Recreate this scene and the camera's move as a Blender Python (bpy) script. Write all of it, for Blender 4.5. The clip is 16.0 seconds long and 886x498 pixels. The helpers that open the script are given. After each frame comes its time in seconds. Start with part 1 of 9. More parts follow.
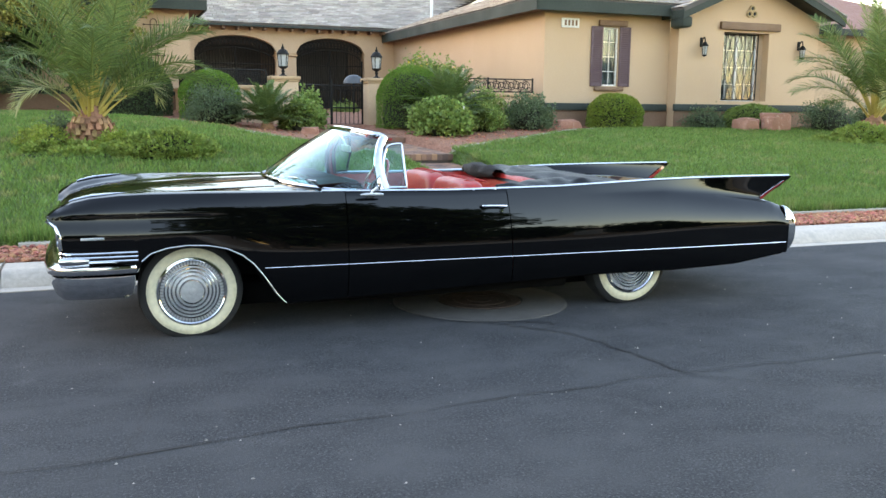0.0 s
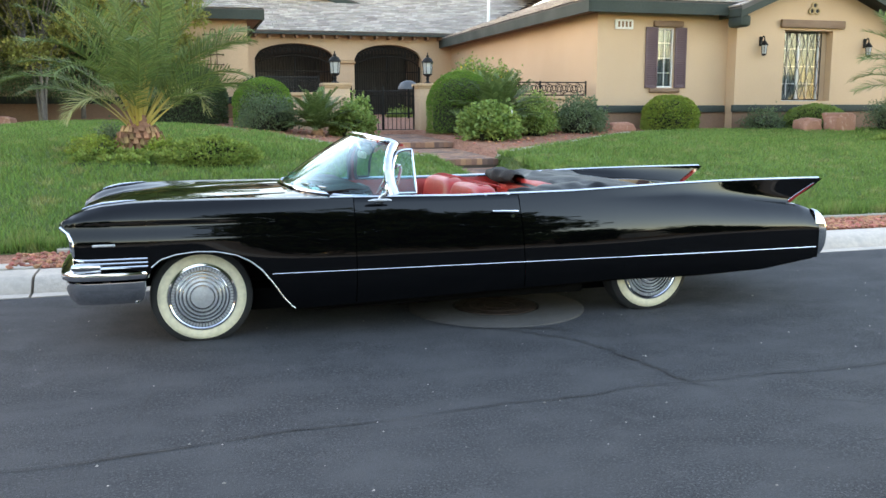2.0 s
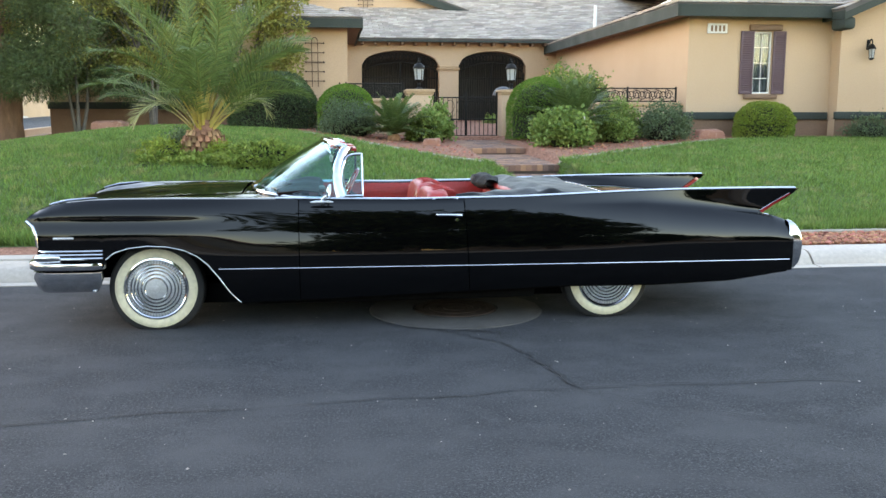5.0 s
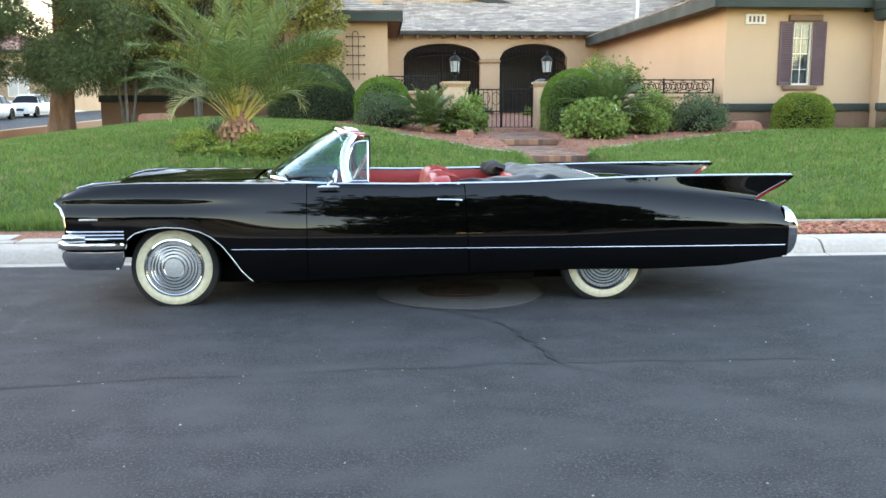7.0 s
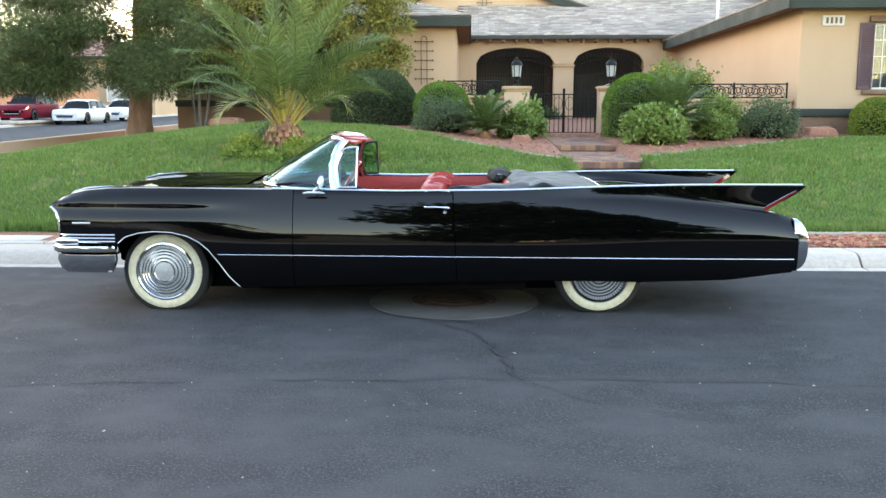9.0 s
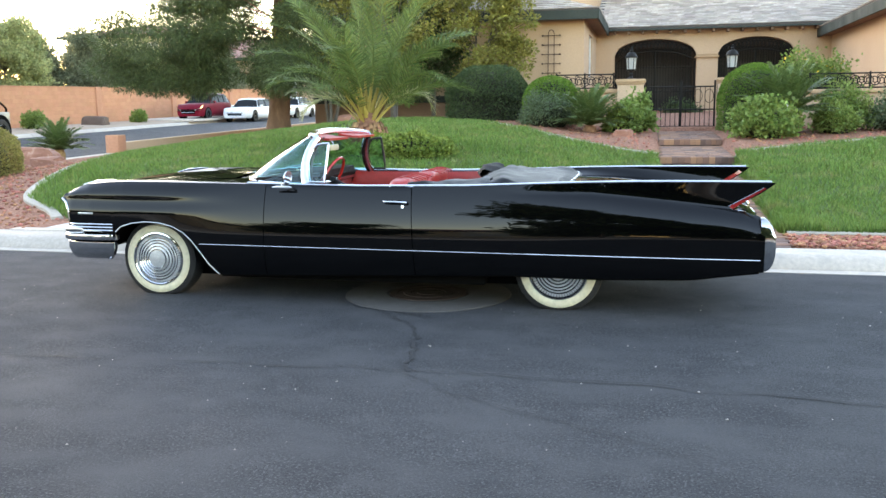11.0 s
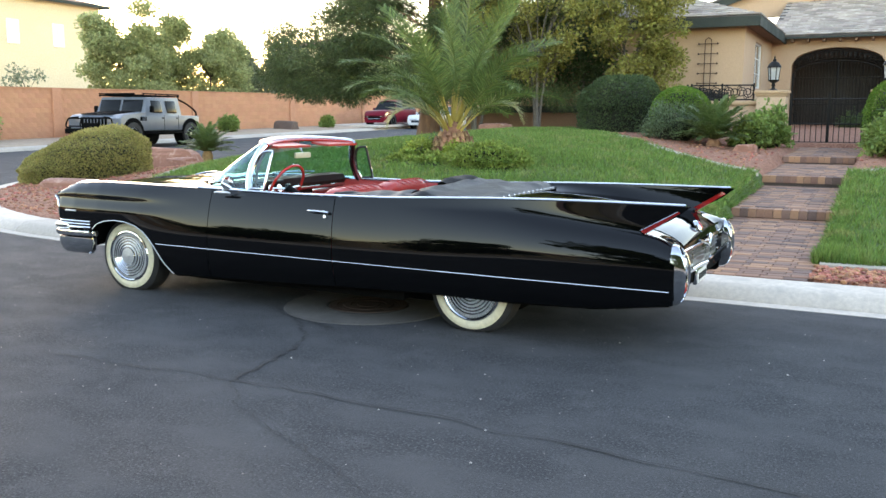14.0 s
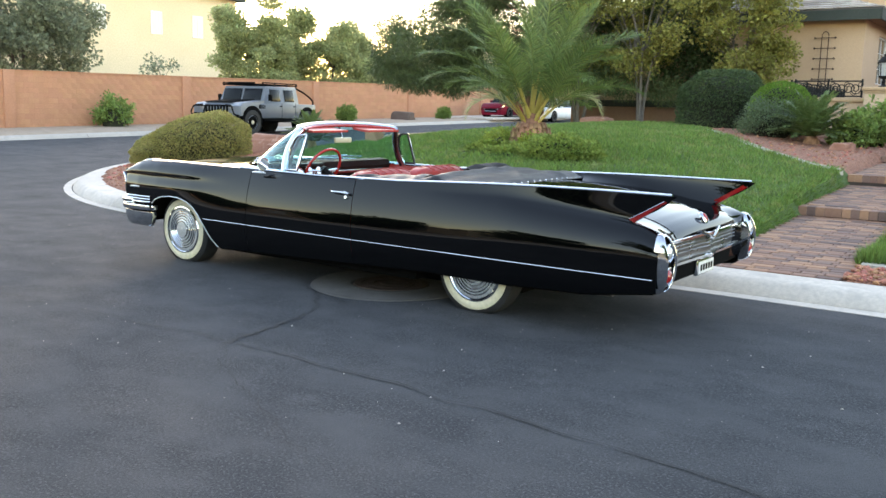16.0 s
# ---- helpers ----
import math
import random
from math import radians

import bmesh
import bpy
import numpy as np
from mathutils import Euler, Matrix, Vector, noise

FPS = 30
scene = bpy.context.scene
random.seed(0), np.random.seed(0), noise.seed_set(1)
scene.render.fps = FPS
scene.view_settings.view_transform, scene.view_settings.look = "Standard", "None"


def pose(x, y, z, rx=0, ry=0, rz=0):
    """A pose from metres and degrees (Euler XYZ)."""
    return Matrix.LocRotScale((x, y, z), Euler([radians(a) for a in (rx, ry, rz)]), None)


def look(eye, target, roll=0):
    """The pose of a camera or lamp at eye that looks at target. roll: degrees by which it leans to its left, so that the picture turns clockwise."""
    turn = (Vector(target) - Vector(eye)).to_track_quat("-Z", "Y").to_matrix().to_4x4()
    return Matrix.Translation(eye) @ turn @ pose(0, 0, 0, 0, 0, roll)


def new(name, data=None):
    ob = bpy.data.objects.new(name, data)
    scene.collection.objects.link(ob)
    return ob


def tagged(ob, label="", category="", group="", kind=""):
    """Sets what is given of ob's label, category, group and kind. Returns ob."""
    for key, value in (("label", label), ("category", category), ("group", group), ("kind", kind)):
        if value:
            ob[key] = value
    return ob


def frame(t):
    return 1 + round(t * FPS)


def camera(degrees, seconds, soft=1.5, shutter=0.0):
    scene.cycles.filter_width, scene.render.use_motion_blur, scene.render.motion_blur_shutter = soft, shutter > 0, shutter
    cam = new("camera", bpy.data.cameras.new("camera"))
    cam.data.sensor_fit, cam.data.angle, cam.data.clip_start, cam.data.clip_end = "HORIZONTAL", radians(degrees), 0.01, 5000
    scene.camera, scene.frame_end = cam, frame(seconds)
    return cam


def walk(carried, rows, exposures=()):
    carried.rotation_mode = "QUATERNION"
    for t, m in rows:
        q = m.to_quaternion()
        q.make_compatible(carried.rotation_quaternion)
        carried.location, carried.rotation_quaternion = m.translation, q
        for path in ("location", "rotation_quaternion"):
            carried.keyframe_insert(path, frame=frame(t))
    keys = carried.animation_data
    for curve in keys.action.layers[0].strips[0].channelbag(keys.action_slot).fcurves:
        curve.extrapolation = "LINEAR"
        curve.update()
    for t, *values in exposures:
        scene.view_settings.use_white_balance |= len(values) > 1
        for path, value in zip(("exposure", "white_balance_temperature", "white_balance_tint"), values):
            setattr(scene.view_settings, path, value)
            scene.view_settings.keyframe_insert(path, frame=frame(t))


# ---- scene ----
# camera and its walk
cam = camera(53.4, 16.0)
PATH = [
    (0, (-2.113, -6.664, 1.502), (-1.414, -4.818, 1.183), 0.6),
    (0.5, (-2.0, -6.72, 1.517), (-1.355, -4.86, 1.164), -0.1),
    (1, (-1.896, -6.755, 1.516), (-1.314, -4.874, 1.167), -0.7),
    (1.5, (-1.836, -6.786, 1.516), (-1.276, -4.895, 1.185), -0.8),
    (2, (-1.723, -6.769, 1.509), (-1.169, -4.872, 1.199), -0.2),
    (2.5, (-1.558, -6.715, 1.501), (-1.036, -4.803, 1.235), 0.7),
    (3, (-1.337, -6.79, 1.509), (-0.913, -4.849, 1.279), 1.5),
    (3.5, (-1.047, -6.921, 1.508), (-0.682, -4.974, 1.232), 0.2),
    (4, (-0.781, -6.944, 1.506), (-0.401, -4.999, 1.24), 0.3),
    (4.5, (-0.58, -7.066, 1.511), (-0.257, -5.113, 1.229), 0.2),
    (7, (-0.106, -7.554, 1.475), (0.039, -5.584, 1.164), -0.1),
    (7.5, (-0.032, -7.559, 1.475), (0.093, -5.585, 1.184), 0.2),
    (8, (0.073, -7.489, 1.477), (0.174, -5.514, 1.178), 0.4),
    (8.5, (0.291, -7.357, 1.471), (0.372, -5.383, 1.159), 0.4),
    (9, (0.666, -7.425, 1.484), (0.608, -5.449, 1.183), 0.0),
    (11.5, (2.648, -7.249, 1.489), (2.131, -5.343, 1.174), -0.1),
    (12, (2.991, -7.037, 1.47), (2.412, -5.149, 1.156), 0.5),
    (12.5, (3.389, -6.961, 1.476), (2.74, -5.093, 1.174), 0.2),
    (13, (3.736, -6.834, 1.491), (2.921, -5.036, 1.169), 0.1),
    (13.5, (3.959, -6.586, 1.49), (3.143, -4.791, 1.156), 0.4),
    (14, (4.241, -6.428, 1.495), (3.349, -4.662, 1.205), 0.3),
    (14.5, (4.442, -6.372, 1.461), (3.464, -4.655, 1.152), 0.9),
    (15, (4.675, -6.386, 1.466), (3.681, -4.686, 1.12), 0.6),
    (15.5, (4.917, -6.271, 1.468), (3.855, -4.61, 1.13), -0.2),
    (16, (5.128, -6.228, 1.466), (3.994, -4.609, 1.157), 1.3),
]
walk(cam, [(t, look(eye, target, roll)) for t, eye, target, roll in PATH], [(0.0, 3.40), (1.0, 3.52), (2.0, 3.38), (4.5, 3.40), (7.0, 3.58), (9.0, 3.58), (11.5, 3.58), (12.5, 3.52), (13.0, 3.26), (14.0, 3.38), (16.0, 3.30)])

# world, sun, exposure
scene.view_settings.exposure = 3.0
scene.view_settings.use_white_balance = True
scene.view_settings.white_balance_temperature = 7350
scene.view_settings.white_balance_tint = 22
world = bpy.data.worlds.new("sky")
scene.world = world
world.use_nodes = True
SUN_AZ, SUN_EL = 307.0, 7.0          # compass degrees from +y towards +x, and height
_n = world.node_tree.nodes
_sky = _n.new("ShaderNodeTexSky")
_sky.sky_type = "NISHITA"
_sky.sun_disc = False
_sky.sun_elevation = radians(SUN_EL)
_sky.sun_rotation = radians(SUN_AZ)
_sky.air_density, _sky.dust_density, _sky.ozone_density = 1.0, 0.3, 1.0
_n["Background"].inputs["Strength"].default_value = 0.15
world.node_tree.links.new(_sky.outputs[0], _n["Background"].inputs["Color"])
sun = new("sun", bpy.data.lights.new("sun", "SUN"))
sun.data.energy, sun.data.angle, sun.data.color = 0.12, radians(40), (1.0, 0.86, 0.66)
_d = Vector((math.sin(radians(SUN_AZ)) * math.cos(radians(SUN_EL)), math.cos(radians(SUN_AZ)) * math.cos(radians(SUN_EL)), math.sin(radians(SUN_EL))))
sun.matrix_world = look(_d * 50, (0, 0, 0))
# ---- building tools ----
ROOT = {}


def thing(name, loc, label, category, group="", kind="", rz=0.0):
    """An empty at the base of a thing, which parents its parts."""
    ob = new(name)
    ob.empty_display_size = 0.1
    ob.matrix_basis = pose(*loc, 0, 0, rz)
    ROOT[ob] = ob.matrix_basis.inverted()
    return tagged(ob, label, category, group, kind)


def finish(bm, smooth=True, angle=35):
    bmesh.ops.recalc_face_normals(bm, faces=bm.faces)
    if smooth:
        lim = math.cos(radians(angle))
        for f in bm.faces:
            f.smooth = True
        for e in bm.edges:
            if len(e.link_faces) == 2:
                e.smooth = e.link_faces[0].normal.dot(e.link_faces[1].normal) > lim
            else:
                e.smooth = False


def mesh_of(bm, name, mats, smooth=True, angle=35):
    finish(bm, smooth, angle)
    me = bpy.data.meshes.new(name)
    bm.to_mesh(me)
    bm.free()
    for m in mats if isinstance(mats, (list, tuple)) else [mats]:
        me.materials.append(m)
    return me


def part(name, bm, mat, parent, label="", smooth=True, angle=35, local=False):
    """Links a bmesh, in world places, as one mesh under a thing or a part."""
    inv = ROOT[parent]
    if not local:
        bm.transform(inv)
    ob = new(name, mesh_of(bm, name, mat, smooth, angle))
    ob.parent = parent
    ROOT[ob] = inv
    return tagged(ob, label)


def single(name, bm, mat, label, category="", group="", kind="", smooth=True, angle=35):
    """A top-level thing of one mesh."""
    return tagged(new(name, mesh_of(bm, name, mat, smooth, angle)), label, category, group, kind)


def raw(name, verts, faces, mats, idx=None, smooth=False):
    """A mesh straight from arrays."""
    me = bpy.data.meshes.new(name)
    me.from_pydata(np.asarray(verts).tolist(), [], faces if isinstance(faces, list) else np.asarray(faces).tolist())
    for m in mats if isinstance(mats, (list, tuple)) else [mats]:
        me.materials.append(m)
    if idx is not None:
        me.polygons.foreach_set("material_index", idx)
    if smooth:
        me.polygons.foreach_set("use_smooth", [True] * len(me.polygons))
    me.update()
    return me


def box(bm, x0, y0, z0, x1, y1, z1, m=None, bevel=0.0):
    """A box between two corners, moved by m, with bevelled edges."""
    r = bmesh.ops.create_cube(bm, size=1.0)
    vs = r["verts"]
    bmesh.ops.transform(bm, matrix=Matrix.Translation(((x0 + x1) / 2, (y0 + y1) / 2, (z0 + z1) / 2)) @ Matrix.Diagonal((abs(x1 - x0), abs(y1 - y0), abs(z1 - z0), 1)), verts=vs)
    if bevel:
        es = list({e for v in vs for e in v.link_edges})
        r = bmesh.ops.bevel(bm, geom=es, offset=bevel, segments=2, profile=0.5, affect="EDGES")
        vs = list({v for f in r["faces"] for v in f.verts} | {v for v in vs if v.is_valid})
    if m is not None:
        bmesh.ops.transform(bm, matrix=m, verts=vs)
    return vs


def frame_of(a, b):
    """A pose at a whose z axis points to b."""
    d = (Vector(b) - Vector(a)).normalized()
    return Matrix.Translation(a) @ d.to_track_quat("Z", "Y").to_matrix().to_4x4()


def rod(bm, a, b, r0, r1=None, seg=10):
    """A round bar from a to b."""
    h = (Vector(b) - Vector(a)).length
    r = bmesh.ops.create_cone(bm, cap_ends=True, segments=seg, radius1=r0, radius2=r0 if r1 is None else r1, depth=h)
    bmesh.ops.transform(bm, matrix=frame_of(a, b) @ Matrix.Translation((0, 0, h / 2)), verts=r["verts"])
    return r["verts"]


def tube(bm, pts, r, seg=8, flat=1.0, closed=False, up=(0, 0, 1)):
    """A pipe along points; r a number or a list; flat squashes it along up."""
    pts = [Vector(p) for p in pts]
    n, rings = len(pts), []
    for i, p in enumerate(pts):
        a = pts[(i - 1) % n] if closed or i else pts[0]
        b = pts[(i + 1) % n] if closed or i < n - 1 else pts[-1]
        d = (b - a).normalized()
        s = d.cross(Vector(up))
        s = s.normalized() if s.length > 1e-4 else Vector((1, 0, 0))
        u = s.cross(d).normalized()
        rr = r[i] if isinstance(r, (list, tuple)) else r
        rings.append([bm.verts.new(p + (s * math.cos(t) + u * math.sin(t) * flat) * rr) for t in (2 * math.pi * k / seg for k in range(seg))])
    for i in range(n if closed else n - 1):
        a, b = rings[i], rings[(i + 1) % n]
        for k in range(seg):
            bm.faces.new((a[k], a[(k + 1) % seg], b[(k + 1) % seg], b[k]))
    if not closed:
        bm.faces.new(rings[0][::-1])
        bm.faces.new(rings[-1])


def lathe(bm, prof, m=None, seg=32, close=False):
    """Turns a profile of (radius, height) round the z axis."""
    rings = []
    for r, z in prof:
        if r < 1e-5:
            rings.append([bm.verts.new((0, 0, z))])
        else:
            rings.append([bm.verts.new((r * math.cos(2 * math.pi * k / seg), r * math.sin(2 * math.pi * k / seg), z)) for k in range(seg)])
    pairs = list(zip(rings, rings[1:])) + ([(rings[-1], rings[0])] if close else [])
    for a, b in pairs:
        for k in range(seg):
            q = [a[k % len(a)], a[(k + 1) % len(a)], b[(k + 1) % len(b)], b[k % len(b)]]
            q = [v for i, v in enumerate(q) if v not in q[:i]]
            if len(q) > 2:
                bm.faces.new(q)
    if m is not None:
        bmesh.ops.transform(bm, matrix=m, verts=[v for g in rings for v in g])


def grid(bm, rows, flip=False):
    """A sheet through rows of points."""
    g = [[bm.verts.new(p) for p in row] for row in rows]
    out = []
    for a, b in zip(g, g[1:]):
        for i in range(len(a) - 1):
            q = (a[i], a[i + 1], b[i + 1], b[i])
            try:
                out.append(bm.faces.new(q[::-1] if flip else q))
            except ValueError:
                pass
    return g


def thick(bm, t, faces=None):
    """Gives a sheet thickness."""
    bmesh.ops.recalc_face_normals(bm, faces=bm.faces)
    bmesh.ops.solidify(bm, geom=list(faces or bm.faces), thickness=t)


def smoothstep(a, b, x):
    t = min(1.0, max(0.0, (x - a) / (b - a)))
    return t * t * (3 - 2 * t)


def lerp(x, xs, ys):
    return float(np.interp(x, xs, ys))


def spline(pts, n):
    """n points on a smooth curve through pts."""
    p = np.asarray(pts, float)
    p = np.vstack([2 * p[0] - p[1], p, 2 * p[-1] - p[-2]])
    out, m = [], len(p) - 3
    for k in range(n):
        s = min(m - 1e-9, k * m / (n - 1))
        i, t = int(s), s - int(s)
        a, b, c, d = p[i:i + 4]
        out.append(0.5 * (2 * b + (c - a) * t + (2 * a - 5 * b + 4 * c - d) * t * t + (3 * b - a - 3 * c + d) * t ** 3))
    return [tuple(float(v) for v in q) for q in out]


# ---- materials ----
def surf(name, c1, c2=None, scale=3.0, fine=60.0, rough=0.6, rvar=0.1, bump=0.0, bscale=80.0, metal=0.0, coat=0.0, rand=0.0, island=0.0, spec=0.5, c3=None, trans=0.0, stretch=None, speck=None, streak=None):
    """A procedural surface: two colours mixed by coarse and fine noise, with varied gloss and fine relief."""
    m = bpy.data.materials.new(name)
    m.use_nodes = True
    nt = m.node_tree
    N, L = nt.nodes, nt.links
    b = N["Principled BSDF"]
    tc = N.new("ShaderNodeTexCoord")
    src = tc.outputs["Object"]
    if stretch:
        mp = N.new("ShaderNodeMapping")
        mp.inputs["Scale"].default_value = stretch
        L.new(src, mp.inputs["Vector"])
        src = mp.outputs[0]
    def nz(s, d=4.0):
        t = N.new("ShaderNodeTexNoise")
        t.inputs["Scale"].default_value, t.inputs["Detail"].default_value = s, d
        L.new(src, t.inputs["Vector"])
        return t.outputs["Fac"]
    def mix(f, a, c):
        x = N.new("ShaderNodeMix")
        x.data_type = "RGBA"
        for sock, v in ((x.inputs[0], f), (x.inputs[6], a), (x.inputs[7], c)):
            if isinstance(v, (tuple, float)):
                sock.default_value = v
            else:
                L.new(v, sock)
        return x.outputs[2]
    def ramp(f, lo, hi):
        r = N.new("ShaderNodeMapRange")
        r.inputs[1].default_value, r.inputs[2].default_value = lo, hi
        L.new(f, r.inputs[0])
        return r.outputs[0]
    c2 = c2 or tuple(v * 0.8 for v in c1)
    A, B = (*c1, 1.0), (*c2, 1.0)
    coarse, small = nz(scale), nz(fine, 3.0)
    col = mix(ramp(coarse, 0.35, 0.65), A, B)
    col = mix(ramp(small, 0.3, 0.75), col, (*[0.5 * (p + q) * 0.8 for p, q in zip(c1, c2)], 1.0))
    if c3:
        col = mix(ramp(nz(scale * 3.1), 0.55, 0.7), col, (*c3, 1.0))
    if speck:
        col = mix(ramp(nz(speck[0], 2.0), 0.52, 0.68), col, (*speck[1], 1.0))
        col = mix(ramp(nz(speck[0] * 1.7, 1.0), 0.58, 0.66), col, (*speck[2], 1.0))
    if streak:
        mp2 = N.new("ShaderNodeMapping")
        mp2.inputs["Scale"].default_value = streak[0]
        L.new(tc.outputs["Object"], mp2.inputs["Vector"])
        t2 = N.new("ShaderNodeTexNoise")
        t2.inputs["Scale"].default_value, t2.inputs["Detail"].default_value = 1.0, 6.0
        L.new(mp2.outputs[0], t2.inputs["Vector"])
        col = mix(ramp(t2.outputs["Fac"], 0.42, 0.72), col, (*streak[1], 1.0))
    if rand or island:
        rnd = N.new("ShaderNodeObjectInfo").outputs["Random"] if rand else N.new("ShaderNodeNewGeometry").outputs["Random Per Island"]
        hs = N.new("ShaderNodeHueSaturation")
        amt = rand or island
        v = N.new("ShaderNodeMapRange")
        v.inputs[3].default_value, v.inputs[4].default_value = 1 - amt, 1 + amt
        L.new(rnd, v.inputs[0])
        L.new(v.outputs[0], hs.inputs["Value"])
        h = N.new("ShaderNodeMapRange")
        h.inputs[3].default_value, h.inputs[4].default_value = 0.5 - amt * 0.06, 0.5 + amt * 0.06
        sh = N.new("ShaderNodeMath")
        sh.operation = "FRACT"
        mu = N.new("ShaderNodeMath")
        mu.operation = "MULTIPLY"
        mu.inputs[1].default_value = 7.31
        L.new(rnd, mu.inputs[0])
        L.new(mu.outputs[0], sh.inputs[0])
        L.new(sh.outputs[0], h.inputs[0])
        L.new(h.outputs[0], hs.inputs["Hue"])
        L.new(col, hs.inputs["Color"])
        col = hs.outputs[0]
    L.new(col, b.inputs["Base Color"])
    if rvar:
        r = N.new("ShaderNodeMapRange")
        r.inputs[1].default_value, r.inputs[2].default_value = 0.3, 0.7
        r.inputs[3].default_value, r.inputs[4].default_value = max(0.0, rough - rvar), min(1.0, rough + rvar)
        L.new(coarse, r.inputs[0])
        L.new(r.outputs[0], b.inputs["Roughness"])
    else:
        b.inputs["Roughness"].default_value = rough
    b.inputs["Metallic"].default_value = metal
    b.inputs["Coat Weight"].default_value = coat
    b.inputs["Coat Roughness"].default_value = 0.03
    b.inputs["Specular IOR Level"].default_value = spec
    if bump:
        bp = N.new("ShaderNodeBump")
        bp.inputs["Strength"].default_value = 1.0
        bp.inputs["Distance"].default_value = bump
        L.new(nz(bscale, 5.0), bp.inputs["Height"])
        L.new(bp.outputs[0], b.inputs["Normal"])
    if trans:
        tr = N.new("ShaderNodeBsdfTranslucent")
        L.new(col, tr.inputs["Color"])
        ms = N.new("ShaderNodeMixShader")
        ms.inputs[0].default_value = trans
        L.new(b.outputs[0], ms.inputs[1])
        L.new(tr.outputs[0], ms.inputs[2])
        L.new(ms.outputs[0], N["Material Output"].inputs["Surface"])
    return m


def glass(name, tint=(0.9, 0.95, 0.95), rough=0.0):
    m = bpy.data.materials.new(name)
    m.use_nodes = True
    b = m.node_tree.nodes["Principled BSDF"]
    b.inputs["Base Color"].default_value = (*tint, 1)
    b.inputs["Roughness"].default_value = rough
    b.inputs["Transmission Weight"].default_value = 1.0
    b.inputs["IOR"].default_value = 1.45
    return m


STUCCO = surf("stucco", (0.58, 0.402, 0.265), (0.53, 0.365, 0.236), scale=0.5, fine=45, rough=0.9, rvar=0.05, bump=0.0025, bscale=120)
STUCCO_CAP = surf("stucco_cap", (0.50, 0.33, 0.19), (0.44, 0.28, 0.16), scale=2, fine=30, rough=0.85, bump=0.004, bscale=60)
STUCCO_DK = surf("stucco_brown", (0.25, 0.15, 0.095), (0.21, 0.125, 0.08), scale=0.8, fine=25, rough=0.9, bump=0.006, bscale=55)
GREEN_TRIM = surf("dark_green_paint", (0.052, 0.062, 0.055), (0.042, 0.052, 0.046), scale=1.5, fine=20, rough=0.65, bump=0.002, bscale=30, spec=0.12)
WOOD_TRIM = surf("brown_stained_wood", (0.24, 0.14, 0.085), (0.19, 0.11, 0.07), scale=3, fine=40, rough=0.7, bump=0.004, bscale=40, stretch=(1, 6, 6))
SHUTTER = surf("plum_shutter_paint", (0.125, 0.070, 0.085), (0.105, 0.060, 0.072), scale=2, fine=30, rough=0.6, bump=0.002)
IRON = surf("black_wrought_iron", (0.007, 0.007, 0.007), (0.012, 0.011, 0.010), scale=8, fine=90, rough=0.55, bump=0.001, spec=0.2)
ROOFTILE = surf("grey_brown_roof_tile", (0.43, 0.37, 0.32), (0.36, 0.31, 0.275), scale=1.2, fine=25, rough=0.85, bump=0.004, bscale=40, island=0.28, c3=(0.50, 0.455, 0.40))
ROOFTILE_P = surf("grey_brown_roof_tile_single", (0.43, 0.37, 0.32), (0.36, 0.31, 0.275), scale=1.2, fine=25, rough=0.85, bump=0.004, bscale=40, rand=0.28, c3=(0.50, 0.455, 0.40))
WHITE_PAINT = surf("white_paint", (0.78, 0.77, 0.74), (0.72, 0.71, 0.68), scale=2, fine=30, rough=0.5)
DARK_ROOM = surf("dark_interior", (0.035, 0.035, 0.037), (0.025, 0.025, 0.026), scale=1, fine=10, rough=0.9)
WINDOW = glass("window_glass", (0.75, 0.8, 0.8))
ASPHALT = surf("asphalt", (0.056, 0.058, 0.062), (0.043, 0.045, 0.049), scale=1.3, fine=150, rough=0.84, rvar=0.08, bump=0.010, bscale=140, c3=(0.066, 0.067, 0.070), spec=0.2, speck=(70, (0.094, 0.095, 0.097), (0.022, 0.022, 0.024)), streak=((1.7, 3.2, 1.0), (0.068, 0.069, 0.072)))
CONCRETE = surf("kerb_concrete", (0.57, 0.495, 0.42), (0.50, 0.43, 0.365), scale=1.3, fine=24, rough=0.85, bump=0.003, bscale=70, rand=0.10, c3=(0.41, 0.36, 0.31))
EDGING = surf("weathered_edging", (0.50, 0.44, 0.36), (0.40, 0.35, 0.29), scale=2, fine=30, rough=0.9, bump=0.004, bscale=60)
GRAVEL = surf("red_gravel_ground", (0.36, 0.145, 0.082), (0.22, 0.085, 0.048), scale=7, fine=38, rough=0.95, bump=0.035, bscale=26, c3=(0.43, 0.205, 0.13), speck=(30, (0.46, 0.23, 0.15), (0.13, 0.055, 0.035)))
SOIL = surf("lawn_soil", (0.095, 0.145, 0.04), (0.075, 0.12, 0.03), scale=1.2, fine=40, rough=0.95, bump=0.02, bscale=60)
PALEGRAVEL = surf("pale_gravel_ground", (0.46, 0.34, 0.25), (0.38, 0.28, 0.2), scale=3, fine=40, rough=0.95, bump=0.02, bscale=30)
# ---- ground, road, kerbs ----
def road_z(x, y):
    return 0.022 * max(0.0, y - 1.0)


YS = [1.0, 1.7, 2.4, 4.0, 6.0, 8.0, 10.0, 12.0, 14.0, 20.0, 30.0, 70.0]
ZS = [0.10, 0.12, 0.13, 0.30, 0.55, 0.72, 0.86, 0.95, 1.03, 1.28, 1.40, 1.9]


ZL = [0.10, 0.12, 0.13, 0.42, 0.76, 0.97, 1.09, 1.17, 1.22, 1.33, 1.40, 1.9]


